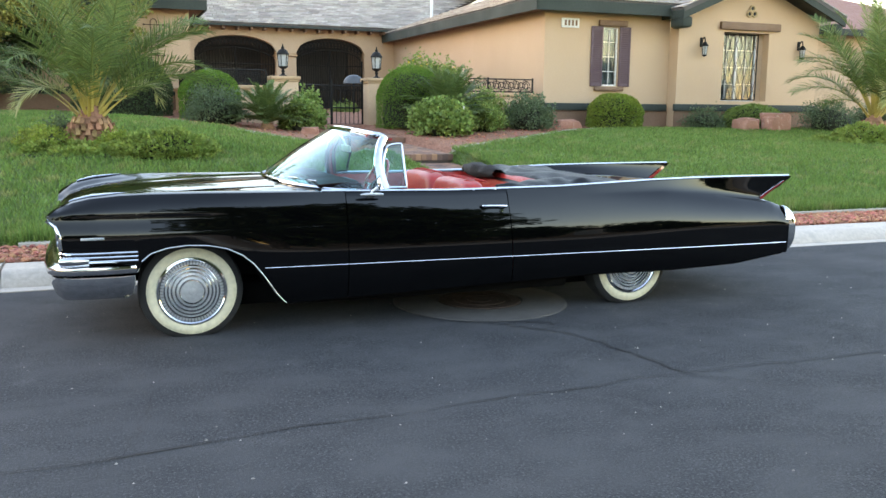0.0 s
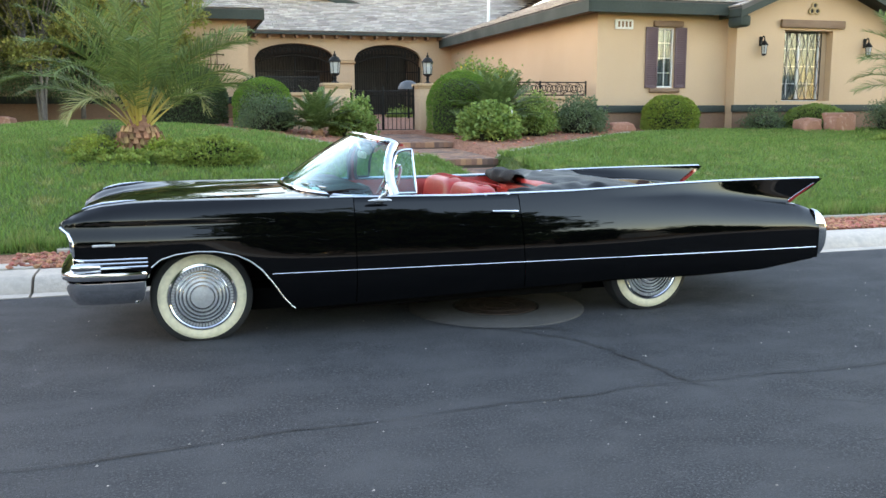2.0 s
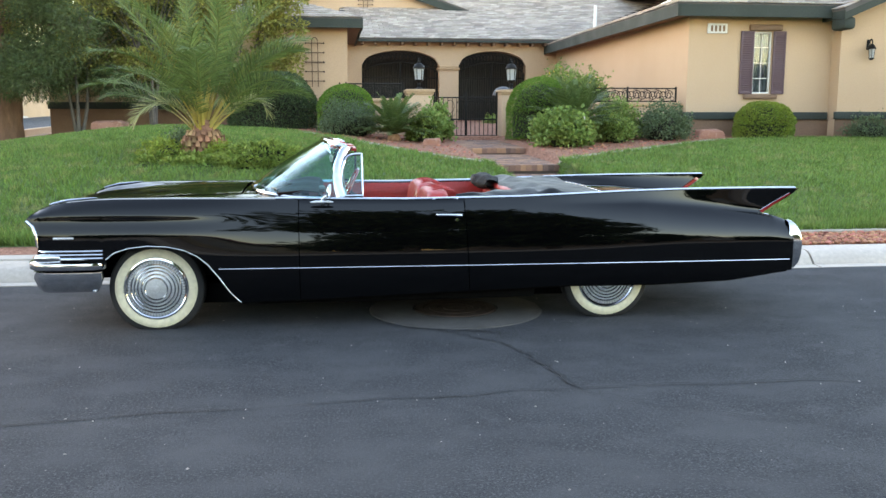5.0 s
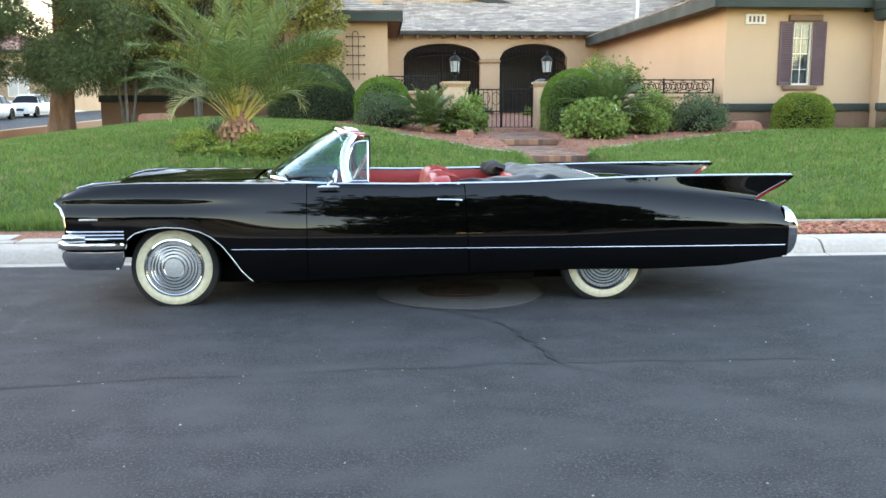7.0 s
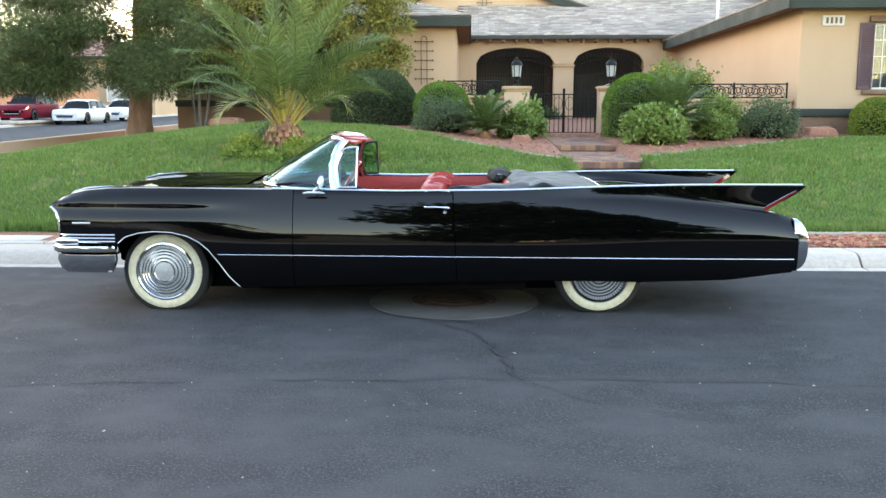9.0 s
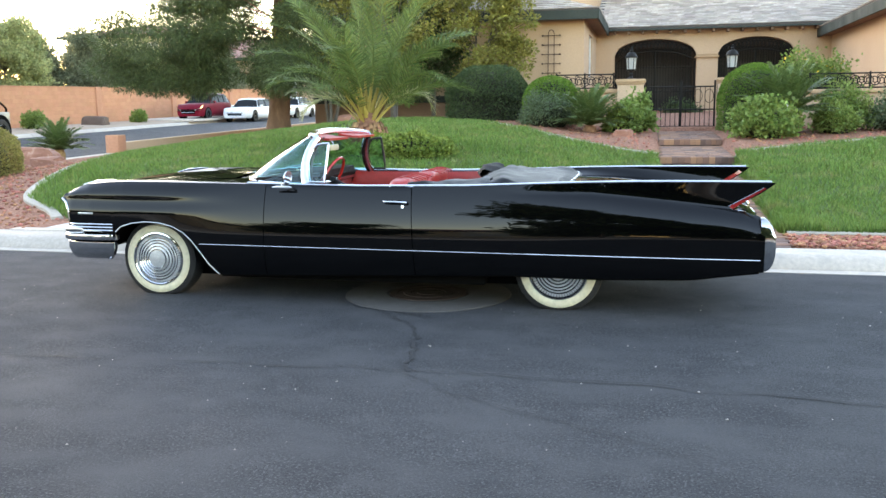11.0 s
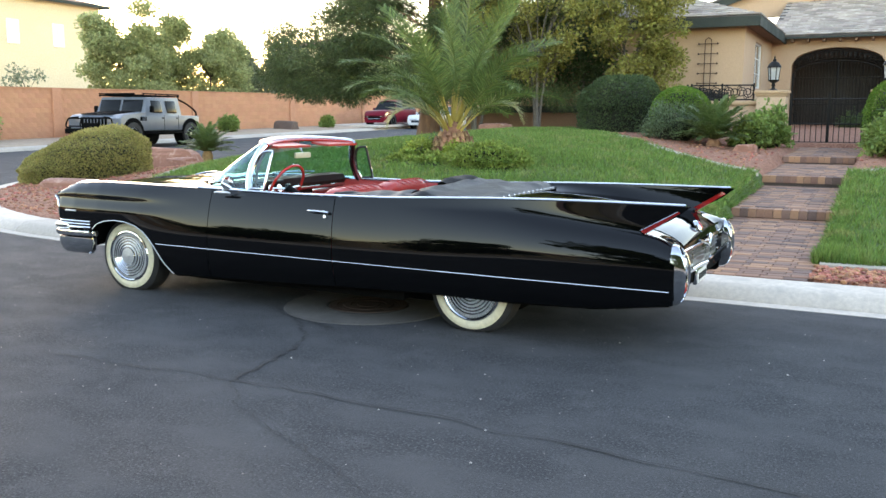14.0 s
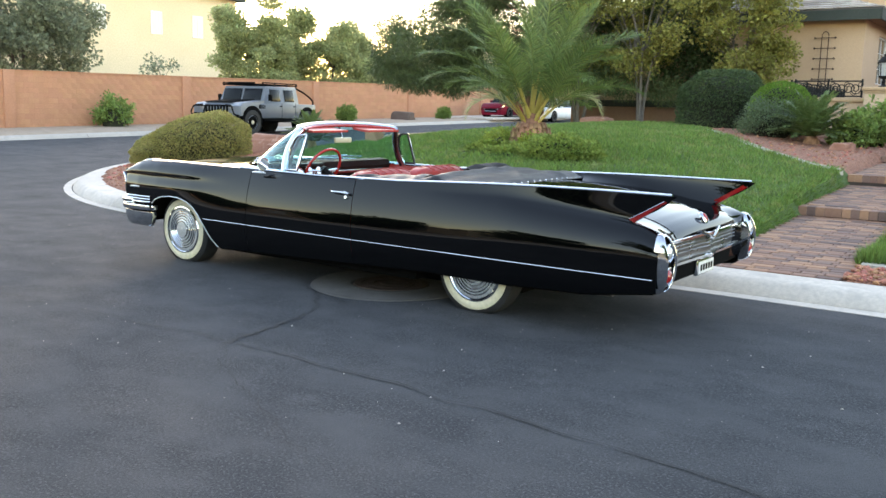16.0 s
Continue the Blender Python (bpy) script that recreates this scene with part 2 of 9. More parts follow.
def yard_z(x, y):
    """Height of the garden: a lawn that climbs from the kerb to the house and falls to the side street."""
    z = lerp(y, YS, ZS)
    z += (lerp(y, YS, ZL) - z) * (1 - smoothstep(-1.5, 2.2, x))
    low = road_z(x, y) + 0.13
    f = smoothstep(-12.4, -4.0, x)
    return low + max(0.0, z - low) * f


def far_z(x, y):
    """Verge beyond the side street, up to the block wall."""
    return road_z(x, y) + 0.13 + 0.12 * smoothstep(-23.5, -26.5, x)


CORNER, CORNER_R = (-4.3, 9.3), 8.3     # the rounded street corner: centre and gutter radius


def past_kerb(x, y, inset=0.6):
    """True on the street side of the kerb, moved inwards by inset."""
    if y < 1.0 + inset or x < -12.6 + inset:
        return True
    return x < CORNER[0] and y < CORNER[1] and math.hypot(x - CORNER[0], y - CORNER[1]) > CORNER_R - inset


LAWN_BORDER_L = [(2.40, 8.0), (1.5, 8.9), (0.4, 10.2), (-1.0, 12.3), (-2.8, 15.5), (-5.5, 18.5), (-9.0, 19.5), (-12.0, 19.6)]
LAWN_LEFT = [(-4.9, 2.5), (-5.5, 2.9), (-6.3, 3.5), (-6.9, 4.6), (-7.6, 6.6), (-8.3, 9.1), (-9.6, 12.8), (-11.2, 16.5), (-12.0, 19.6)]
LAWN_BORDER_R = [(3.72, 8.3), (4.6, 9.0), (5.8, 9.9), (7.3, 11.3), (9.0, 12.6), (12.0, 13.0), (15.0, 12.7), (24.0, 12.7)]


def is_lawn(x, y):
    if y < 2.4:
        return False
    if x < 2.44:
        bx, by = zip(*LAWN_BORDER_L[::-1])
        if y > lerp(x, bx, by):
            return False
        lx, ly = zip(*LAWN_LEFT)
        return x > lerp(y, ly, lx)
    if x > 3.68:
        bx, by = zip(*LAWN_BORDER_R)
        return y < lerp(x, bx, by) and x < 24
    return False


def axis(*spans):
    out = []
    for a, b, s in spans:
        n = max(1, round((b - a) / s))
        out += [a + (b - a) * i / n for i in range(n)]
    return out + [spans[-1][1]]


def build_ground():
    gx = axis((-400, -60, 60), (-60, -28, 4), (-28, -12.6, 1.1), (-12.6, 20, 0.14), (20, 60, 5), (60, 400, 60))
    gy = axis((-400, -60, 60), (-60, -10, 5), (-10, 1.0, 1.4), (1.0, 20, 0.14), (20, 60, 2.0), (60, 400, 60))
    vs, idx, fs = [], [], []
    for y in gy:
        for x in gx:
            if y < 1.2:
                z = -0.08 if y > -10.2 else 0.10
            elif x < -23.8:
                z = far_z(x, y)
            else:
                if past_kerb(x, y):
                    z = road_z(x, y) - 0.08
                else:
                    z = yard_z(x, y)
                    if 2.42 < x < 3.70 and y < 14.0:
                        z = path_z(y) - 0.07
                    elif is_lawn(x, y):
                        z += 0.012 * noise.noise((x * 0.9, y * 0.9, 0)) + 0.01
            vs.append((x, y, z))
    nx = len(gx)
    for j in range(len(gy) - 1):
        for i in range(nx - 1):
            a = j * nx + i
            fs.append((a, a + 1, a + nx + 1, a + nx))
            mx, my = (gx[i] + gx[i + 1]) / 2, (gy[j] + gy[j + 1]) / 2
            idx.append(1 if is_lawn(mx, my) or (2.3 < mx < 2.5 and is_lawn(2.2, my)) or (3.6 < mx < 3.8 and is_lawn(3.9, my)) else 2 if (mx < -20 or my < -10 or mx > 30 or my > 45) else 0)
    ob = new("ground", raw("ground", vs, fs, [GRAVEL, SOIL, PALEGRAVEL], idx, True))
    tagged(ob, "sloping front garden with green lawn and red gravel beds", "ground", kind="structure")
    return ob


PATH_Y = [1.55, 5.28, 5.3, 8.18, 8.2, 10.98, 11.0, 14.6]
PATH_Z = [0.125, 0.29, 0.40, 0.51, 0.66, 0.74, 0.86, 0.97]


def path_z(y):
    return lerp(y, PATH_Y, PATH_Z)


GROUND = build_ground()

# asphalt: the street along x and the side street along y, one sheet
def build_road():
    bm = bmesh.new()
    xs = axis((-120, -30, 10), (-30, -23.6, 1.6), (-23.6, -12.4, 1.02), (-12.4, 12, 0.4), (12, 120, 12))
    ys = axis((-10, 1.0, 0.7), (1.0, 10, 0.3), (10, 70, 3))
    g = {}
    def v(i, j):
        if (i, j) not in g:
            g[i, j] = bm.verts.new((xs[i], ys[j], road_z(xs[i], ys[j]) + 0.006 * noise.noise((xs[i] * 0.3, ys[j] * 0.3, 2))))
        return g[i, j]
    for i in range(len(xs) - 1):
        for j in range(len(ys) - 1):
            mx, my = (xs[i] + xs[i + 1]) / 2, (ys[j] + ys[j + 1]) / 2
            if my < 1.0 or (-23.6 < mx < -12.4 and my < 70) or (mx <= -12.0 and mx > -12.6) or (-12.6 < mx < -4.3 and my < 9.3 and past_kerb(mx, my, 0.35)):
                bm.faces.new((v(i, j), v(i + 1, j), v(i + 1, j + 1), v(i, j + 1)))
    ob = single("road", bm, ASPHALT, "dark grey worn asphalt street with fine cracks", "road", kind="structure")
    # cracks and tar lines
    cracks = [
        ([(0.30, -1.10), (0.50, -1.32), (0.72, -1.58), (0.85, -2.04), (0.95, -2.57)], 0.011),
        ([(-3.0, -2.9), (-0.67, -2.68), (0.16, -2.63), (0.95, -2.57), (1.5, -2.59), (2.4, -2.60), (3.4, -2.71), (5.5, -2.85), (9.0, -2.7)], 0.0068),
        ([(0.95, -2.57), (1.25, -2.9), (1.8, -3.2), (2.6, -3.6)], 0.004),
        ([(-1.9, -1.7), (-2.1, -2.7), (-2.6, -3.7)], 0.002),
        ([(-0.10, -0.78), (0.10, -1.00), (0.36, -1.12), (0.62, -1.20), (0.80, -1.32)], 0.011),
        ([(0.95, -2.57), (1.02, -2.75), (1.00, -3.1)], 0.003),
    ]
    for pts, w in cracks:
        b = bmesh.new()
        line = spline(pts, 60)
        rows = []
        for k, (x, y) in enumerate(line):
            q = line[min(k + 1, 59)]
            p = line[max(k - 1, 0)]
            d = Vector((q[0] - p[0], q[1] - p[1], 0)).normalized()
            n = Vector((-d.y, d.x, 0))
            ww = w * max(0.22, 0.75 + 0.9 * noise.noise((k * 0.5, w * 700, 8)) + random.uniform(-0.2, 0.2))
            c = Vector((x, y, 0.009)) + n * (0.05 * noise.noise((k * 0.35, w * 900, 3)) + random.uniform(-0.02, 0.02))
            rows.append([c - n * ww, c + n * ww])
        grid(b, rows)
        part("crack", b, TAR, ROADROOT, "dark crack in asphalt")
    return ob


TAR = surf("tar_crack", (0.018, 0.018, 0.020), (0.026, 0.026, 0.028), scale=5, fine=50, rough=0.85)
ROADROOT = thing("road_crack", (1.0, -2.4, 0.0), "thin wandering cracks in the asphalt", "road crack", kind="structure")
ROAD = build_road()

# manhole: a round concrete collar flush in the asphalt, with a rusty iron cover
man = thing("manhole", (0.55, -0.45, 0.004), "round concrete manhole collar with rusty iron cover", "manhole")
b = bmesh.new()
lathe(b, [(0.33, 0.002), (0.34, 0.014), (0.655, 0.016), (0.675, 0.008), (0.68, 0.0)], Matrix.Translation((0.55, -0.45, 0)), 56)
# the collar's colour is darkened to add to the car's shadow on it
part("collar", b, surf("old_concrete_in_shade", (0.074, 0.068, 0.062), (0.055, 0.051, 0.047), scale=3, fine=40, rough=0.9, bump=0.004), man)
b = bmesh.new()
lathe(b, [(0.0, 0.016), (0.09, 0.016), (0.095, 0.011), (0.14, 0.011), (0.145, 0.016), (0.2, 0.016), (0.205, 0.011), (0.25, 0.011), (0.255, 0.016), (0.315, 0.016), (0.325, 0.0)], Matrix.Translation((0.55, -0.45, 0)), 48)
part("cover", b, surf("rusty_iron", (0.060, 0.034, 0.022), (0.040, 0.024, 0.017), scale=8, fine=60, rough=0.8, bump=0.003, metal=0.3), man)

# kerbs: a sloped concrete section swept along a line, cut into lengths
def sweep(bm, line, section, close=True, caps=True):
    """Sweeps (out, up) points along (x, y, z) points; out is to the left of the way."""
    rows = []
    n = len(line)
    for k, p in enumerate(line):
        a, c = Vector(line[max(k - 1, 0)]), Vector(line[min(k + 1, n - 1)])
        d = (c - a)
        d.z = 0
        d.normalize()
        o = Vector((-d.y, d.x, 0))
        row = [Vector(p) + o * s + Vector((0, 0, h)) for s, h in section]
        rows.append(row + [row[0]] if close else row)
    g = []
    for row in rows:
        vs = [bm.verts.new(q) for q in (row[:-1] if close else row)]
        g.append(vs)
    for a, c in zip(g, g[1:]):
        m = len(a)
        for i in range(m if close else m - 1):
            bm.faces.new((a[i], a[(i + 1) % m], c[(i + 1) % m], c[i]))
    if close and caps:
        bm.faces.new(g[0][::-1])
        bm.faces.new(g[-1])


KERB_SEC = [(0.0, -0.12), (0.0, 0.006), (0.12, 0.013), (0.126, 0.002), (0.140, 0.002), (0.146, 0.020), (0.23, 0.105), (0.28, 0.130), (0.32, 0.135), (0.63, 0.135), (0.65, 0.12), (0.65, -0.12)]


def kerb(name, line, label, seg=3.0):
    root = thing(name, line[0], label, "kerb", kind="structure")
    pts = [Vector(p) for p in line]
    acc, run = 0.0, [pts[0]]
    for a, c in zip(pts, pts[1:]):
        acc += (c - a).length
        run.append(c)
        if acc > seg:
            lengths(run, root)
            acc, run = 0.0, [c]
    if len(run) > 1:
        lengths(run, root)


def lengths(run, root):
    r = [tuple(p) for p in run]
    d0, d1 = (run[1] - run[0]).normalized() * 0.012, (run[-1] - run[-2]).normalized() * 0.012
    r[0], r[-1] = tuple(run[0] + d0), tuple(run[-1] - d1)
    bm = bmesh.new()
    sweep(bm, r, KERB_SEC)
    part("kerb_stone", bm, CONCRETE, root)


ARC = [(CORNER[0] + CORNER_R * math.sin(radians(a)), CORNER[1] - CORNER_R * math.cos(radians(a))) for a in range(0, -91, -4)]
main_line = [(x, 1.0, 0.0) for x in np.arange(60, -4.2, -0.75)]
main_line += [(x, y, road_z(x, y)) for x, y in ARC]
main_line += [(-12.6, y, road_z(0, y)) for y in np.arange(10, 60, 1.5)]
kerb("kerb", [main_line[i] for i in range(len(main_line))][::-1], "pale concrete rolled kerb with gutter and joints", 3.0)
kerb("kerb", [(-23.5, y, road_z(0, y)) for y in np.arange(-1, 68, 1.5)], "pale concrete kerb across the side street", 4.4)
kerb("kerb", [(x, -10.0, 0.0) for x in np.arange(45, -45, -1.5)], "pale concrete kerb across the street", 6.0)

# pavement slab between kerb and lawn
pv = thing("pavement", (-4.2, 2.0, 0.12), "pale concrete pavement with a lighter cover slab", "pavement", kind="structure")
b = bmesh.new()
box(b, -5.15, 1.66, 0.02, -3.84, 2.44, 0.148, bevel=0.01)
part("slab", b, CONCRETE, pv)
b = bmesh.new()
box(b, -3.825, 1.66, 0.02, -3.0, 2.44, 0.150, bevel=0.01)
part("slab", b, CONCRETE, pv)
b = bmesh.new()
box(b, -4.75, 1.80, 0.10, -3.95, 2.26, 0.156, bevel=0.008)
part("cover_slab", b, surf("pale_cover", (0.58, 0.55, 0.51), (0.5, 0.47, 0.44), scale=3, fine=30, rough=0.8), pv)
# mowing strips along the lawn's edges
def strip(pts, w=0.14, h=0.035, label="narrow concrete mowing strip beside the lawn"):
    line = spline(pts, 60)
    bm = bmesh.new()
    sweep(bm, [(x, y, yard_z(x, y)) for x, y in line], [(-w / 2, -0.06), (-w / 2, h - 0.01), (-w / 2 + 0.012, h), (w / 2 - 0.012, h), (w / 2, h - 0.01), (w / 2, -0.06)])
    single("lawn_edging", bm, EDGING, label, "edging", "lawn edgings", "structure")


strip([(2.38, 7.95)] + LAWN_BORDER_L[1:6])
strip([(3.75, 8.25)] + LAWN_BORDER_R[1:7])
strip([(3.72, 2.42), (6, 2.44), (12, 2.45), (22, 2.45)])
strip([(2.38, 2.42), (0, 2.42), (-2.95, 2.44)])
strip([(-5.1, 2.5)] + LAWN_LEFT[1:8])# ---- house ----
house = thing("house", (8.5, 14.15, 0.95), "single-storey tan stucco house with grey tile roofs and dark green fascia", "house")


def wall(name, a, c, z0, z1, t, openings=(), mat=STUCCO, parent=house, label=""):
    """A wall from a to c in plan, thickness to the left of the way; openings: (u0, u1, z0, z1, rise of an arch)."""
    bm = bmesh.new()
    L = math.hypot(c[0] - a[0], c[1] - a[1])
    ang = math.degrees(math.atan2(c[1] - a[1], c[0] - a[0]))
    m = pose(a[0], a[1], 0, 0, 0, ang)
    u = 0.0
    for o in sorted(openings):
        u0, u1, o0, o1 = o[:4]
        rise = o[4] if len(o) > 4 else 0
        if u0 > u:
            box(bm, u, 0, z0, u0, t, z1, m)
        if o0 > z0:
            box(bm, u0, 0, z0, u1, t, o0, m)
        if rise:
            n = 18
            for k in range(n):
                p, q = u0 + (u1 - u0) * k / n, u0 + (u1 - u0) * (k + 1) / n
                f = lambda s: o1 + rise * math.sqrt(max(0.0, 1 - (2 * (s - u0) / (u1 - u0) - 1) ** 2))
                vs = [bm.verts.new(m @ Vector(w)) for w in ((p, 0, f(p)), (q, 0, f(q)), (q, 0, z1), (p, 0, z1), (p, t, f(p)), (q, t, f(q)), (q, t, z1), (p, t, z1))]
                for q4 in ((0, 1, 2, 3), (7, 6, 5, 4), (0, 4, 5, 1), (3, 2, 6, 7)):
                    bm.faces.new([vs[i] for i in q4])
        elif o1 < z1:
            box(bm, u0, 0, o1, u1, t, z1, m)
        u = u1
    if u < L:
        box(bm, u, 0, z0, L, t, z1, m)
    bmesh.ops.remove_doubles(bm, verts=bm.verts, dist=0.0005)
    return part(name, bm, mat, parent, label, smooth=False)


Z0 = 0.6
wall("wall", (8.5, 14.15), (12.3, 14.15), Z0, 4.05, 0.25, [(1.72, 2.20, 2.09, 3.62)])
wall("wall", (12.3, 13.75), (17.05, 13.75), Z0, 3.95, 0.25, [(1.47, 3.0, 1.74, 3.60)])
wall("wall", (12.3, 14.148), (12.3, 14.003), Z0, 3.95, 0.2)
wall("wall", (8.5, 27.5), (8.5, 14.152), Z0, 4.25, 0.25)
wall("wall", (17.05, 13.752), (17.05, 26), Z0, 3.95, 0.25)
wall("wall", (0.25, 27.0), (8.5, 27.0), 0.9, 4.42, 0.45, [(0.68, 3.65, 0.9, 3.46, 0.56), (4.40, 7.05, 0.9, 3.46, 0.56)])
wall("wall", (-8.6, 20.7), (0.25, 20.7), Z0, 4.3, 0.25)
wall("wall", (0.25, 20.95), (0.25, 27.0), Z0, 4.3, 0.25, [(2.0, 3.7, 2.55, 3.95)])
wall("wall", (-8.6, 30), (-8.6, 20.702), Z0, 4.3, 0.25)
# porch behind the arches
# stucco in a darker colour that paints in the porch's shade
PORCH = surf("shade_darkened_porch_stucco", (0.10, 0.068, 0.05), (0.08, 0.055, 0.042), scale=0.8, fine=25, rough=0.9, bump=0.003)
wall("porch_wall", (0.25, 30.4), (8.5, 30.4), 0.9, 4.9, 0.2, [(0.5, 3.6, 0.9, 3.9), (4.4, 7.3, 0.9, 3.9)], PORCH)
# near-black sheet across both openings, put there as deep shade
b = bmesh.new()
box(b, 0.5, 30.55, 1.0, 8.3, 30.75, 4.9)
part("porch_door", b, surf("porch_shade_black", (0.016, 0.012, 0.010), rough=0.4), house, "wide near-black sheet standing in for the porch's deep shade")
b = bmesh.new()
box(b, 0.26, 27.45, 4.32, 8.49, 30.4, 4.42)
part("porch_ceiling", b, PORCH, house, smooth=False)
b = bmesh.new()
box(b, -0.1, 14.9, 0.6, 8.49, 30.4, 0.985)
part("courtyard_floor", b, surf("courtyard_pavers", (0.34, 0.22, 0.17), (0.26, 0.17, 0.14), scale=4, fine=30, rough=0.85), house, "reddish paved courtyard", smooth=False)

# brown base with dark band
for x0, y0, x1, y1, zt_ in ((8.46, 14.11, 12.3, 14.15, 1.44), (12.26, 13.71, 17.09, 13.75, 1.45)):
    b = bmesh.new()
    box(b, x0, y0 + 0.012, 0.6, x1, y1 - 0.001, zt_)
    part("wainscot", b, STUCCO_DK, house, "brown stucco base", smooth=False)
    b = bmesh.new()
    box(b, x0 - 0.05, y0 - 0.045, zt_ + 0.002, x1 + (0.05 if x1 > 15 else -0.045), y1 - 0.002, zt_ + 0.19, bevel=0.02)
    part("band", b, GREEN_TRIM, house, "dark grey-green moulding band")
b = bmesh.new()
box(b, 8.462, 14.13, 0.6, 8.499, 27.0, 1.44)
part("wainscot", b, STUCCO_DK, house, smooth=False)
b = bmesh.new()
box(b, 8.415, 14.13, 1.442, 8.498, 14.5, 1.63, bevel=0.02)
part("band", b, GREEN_TRIM, house)
b = bmesh.new()
box(b, -8.6, 20.665, 0.6, 0.249, 20.698, 1.74)
part("wainscot", b, STUCCO_DK, house, smooth=False)
b = bmesh.new()
box(b, -8.65, 20.61, 1.742, 0.30, 20.699, 1.95, bevel=0.02)
part("band", b, GREEN_TRIM, house)


def window_at(x0, x1, y, z0, z1, rows, cols, panels=1, label="white-framed paned window with pale curtain behind", side=False):
    """A framed window facing -y (or +x with side) at y, with muntins, glass and a curtain."""
    w = thing("window", ((x0 + x1) / 2, y, z0), label, "window", "house windows", "structure")
    T = (lambda bm: bmesh.ops.transform(bm, matrix=Matrix.Translation((y, 0, 0)) @ Matrix.Rotation(math.pi / 2, 4, "Z") @ Matrix.Translation((0, -y, 0)), verts=bm.verts)) if side else (lambda bm: None)
    if side:
        w.matrix_basis = pose(y, (x0 + x1) / 2, z0)
        ROOT[w] = w.matrix_basis.inverted()
    f = 0.04
    b = bmesh.new()
    for p, q in (((x0, z0), (x0 + f, z1)), ((x1 - f, z0), (x1, z1)), ((x0 + f, z0), (x1 - f, z0 + f)), ((x0 + f, z1 - f), (x1 - f, z1))):
        box(b, p[0], y - 0.02, p[1], q[0], y + 0.05, q[1], bevel=0.006)
    for k in range(1, panels):
        xm = x0 + (x1 - x0) * k / panels
        box(b, xm - f * 0.9, y - 0.015, z0 + f, xm + f * 0.9, y + 0.045, z1 - f, bevel=0.006)
    T(b)
    fr = part("window_frame", b, WHITE_PAINT, w)
    b = bmesh.new()
    for k in range(panels):
        a, c = x0 + (x1 - x0) * k / panels, x0 + (x1 - x0) * (k + 1) / panels
        for i in range(1, cols):
            xm = a + (c - a) * i / cols
            box(b, xm - 0.009, y + 0.002, z0 + f, xm + 0.009, y + 0.02, z1 - f)
        for j in range(1, rows):
            zm = z0 + (z1 - z0) * j / rows
            box(b, a + f, y + 0.003, zm - 0.009, c - f, y + 0.021, zm + 0.009)
    T(b)
    part("muntin", b, WHITE_PAINT, fr, smooth=False)
    b = bmesh.new()
    box(b, x0 + 0.02, y + 0.024, z0 + 0.02, x1 - 0.02, y + 0.03, z1 - 0.02)
    T(b)
    pane = part("pane", b, WINDOW, w, "clear window pane", smooth=False)
    b = bmesh.new()
    n = 40
    rows_ = [[(x0 + (x1 - x0) * i / n, y + 0.13 + 0.02 * math.sin(i * 1.3) + 0.012 * math.sin(i * 2.9), z) for i in range(n + 1)] for z in (z0, z1)]
    grid(b, rows_)
    thick(b, 0.004)
    T(b)
    part("curtain", b, surf("grey_curtain", (0.33, 0.36, 0.37), (0.27, 0.30, 0.31), scale=6, fine=80, rough=0.9), w, "pale grey hanging curtain")
    # near-black sheet that stands in for the unlit room
    b = bmesh.new()
    box(b, x0 - 0.05, y + 0.25, z0 - 0.05, x1 + 0.05, y + 0.27, z1 + 0.05)
    T(b)
    part("backing", b, DARK_ROOM, w, smooth=False)
    return w


window_at(10.22, 10.70, 14.22, 2.09, 3.62, 4, 2)
window_at(13.77, 15.08, 14.02, 1.74, 3.60, 4, 2, 2, "large white double window with dark iron security bars")
window_at(22.95, 24.65, 0.18, 2.55, 3.95, 3, 2, 1, "tall white-framed side window", True)
b = bmesh.new()
box(b, 15.08, 14.0, 1.74, 15.35, 14.2, 3.60)
part("reveal", b, STUCCO, house, smooth=False)


def shutter(x0, x1, z0, z1, y):
    s = thing("shutter", ((x0 + x1) / 2, y, z0), "plum-brown wooden louvre shutter beside the window", "shutter", "window shutters")
    b = bmesh.new()
    for p in ((x0, z0, x0 + 0.05, z1), (x1 - 0.05, z0, x1, z1), (x0 + 0.05, z0, x1 - 0.05, z0 + 0.07), (x0 + 0.05, z1 - 0.07, x1 - 0.05, z1), (x0 + 0.05, (z0 + z1) / 2 - 0.03, x1 - 0.05, (z0 + z1) / 2 + 0.03)):
        box(b, p[0], y - 0.045, p[1], p[2], y - 0.003, p[3], bevel=0.005)
    part("stile", b, SHUTTER, s)
    b = bmesh.new()
    box(b, x0 + 0.04, y - 0.030, z0 + 0.05, x1 - 0.04, y - 0.002, z1 - 0.05)
    part("board", b, SHUTTER, s, smooth=False)
    n = int((z1 - z0 - 0.2) / 0.055)
    b = bmesh.new()
    box(b, x0 + 0.05, -0.028, -0.004, x1 - 0.05, 0.006, 0.004)
    me = None
    for i in range(n):
        z = z0 + 0.1 + (z1 - z0 - 0.2) * (i + 0.5) / n
        if me is None:
            b.transform(Matrix.Translation((-(x0 + x1) / 2, 0, 0)) @ Matrix.Rotation(radians(35), 4, "X"))
            me = mesh_of(b, "slat", SHUTTER, False)
        o = new("slat", me)
        o.parent = s
        o.location = (0, -0.026, z - z0)


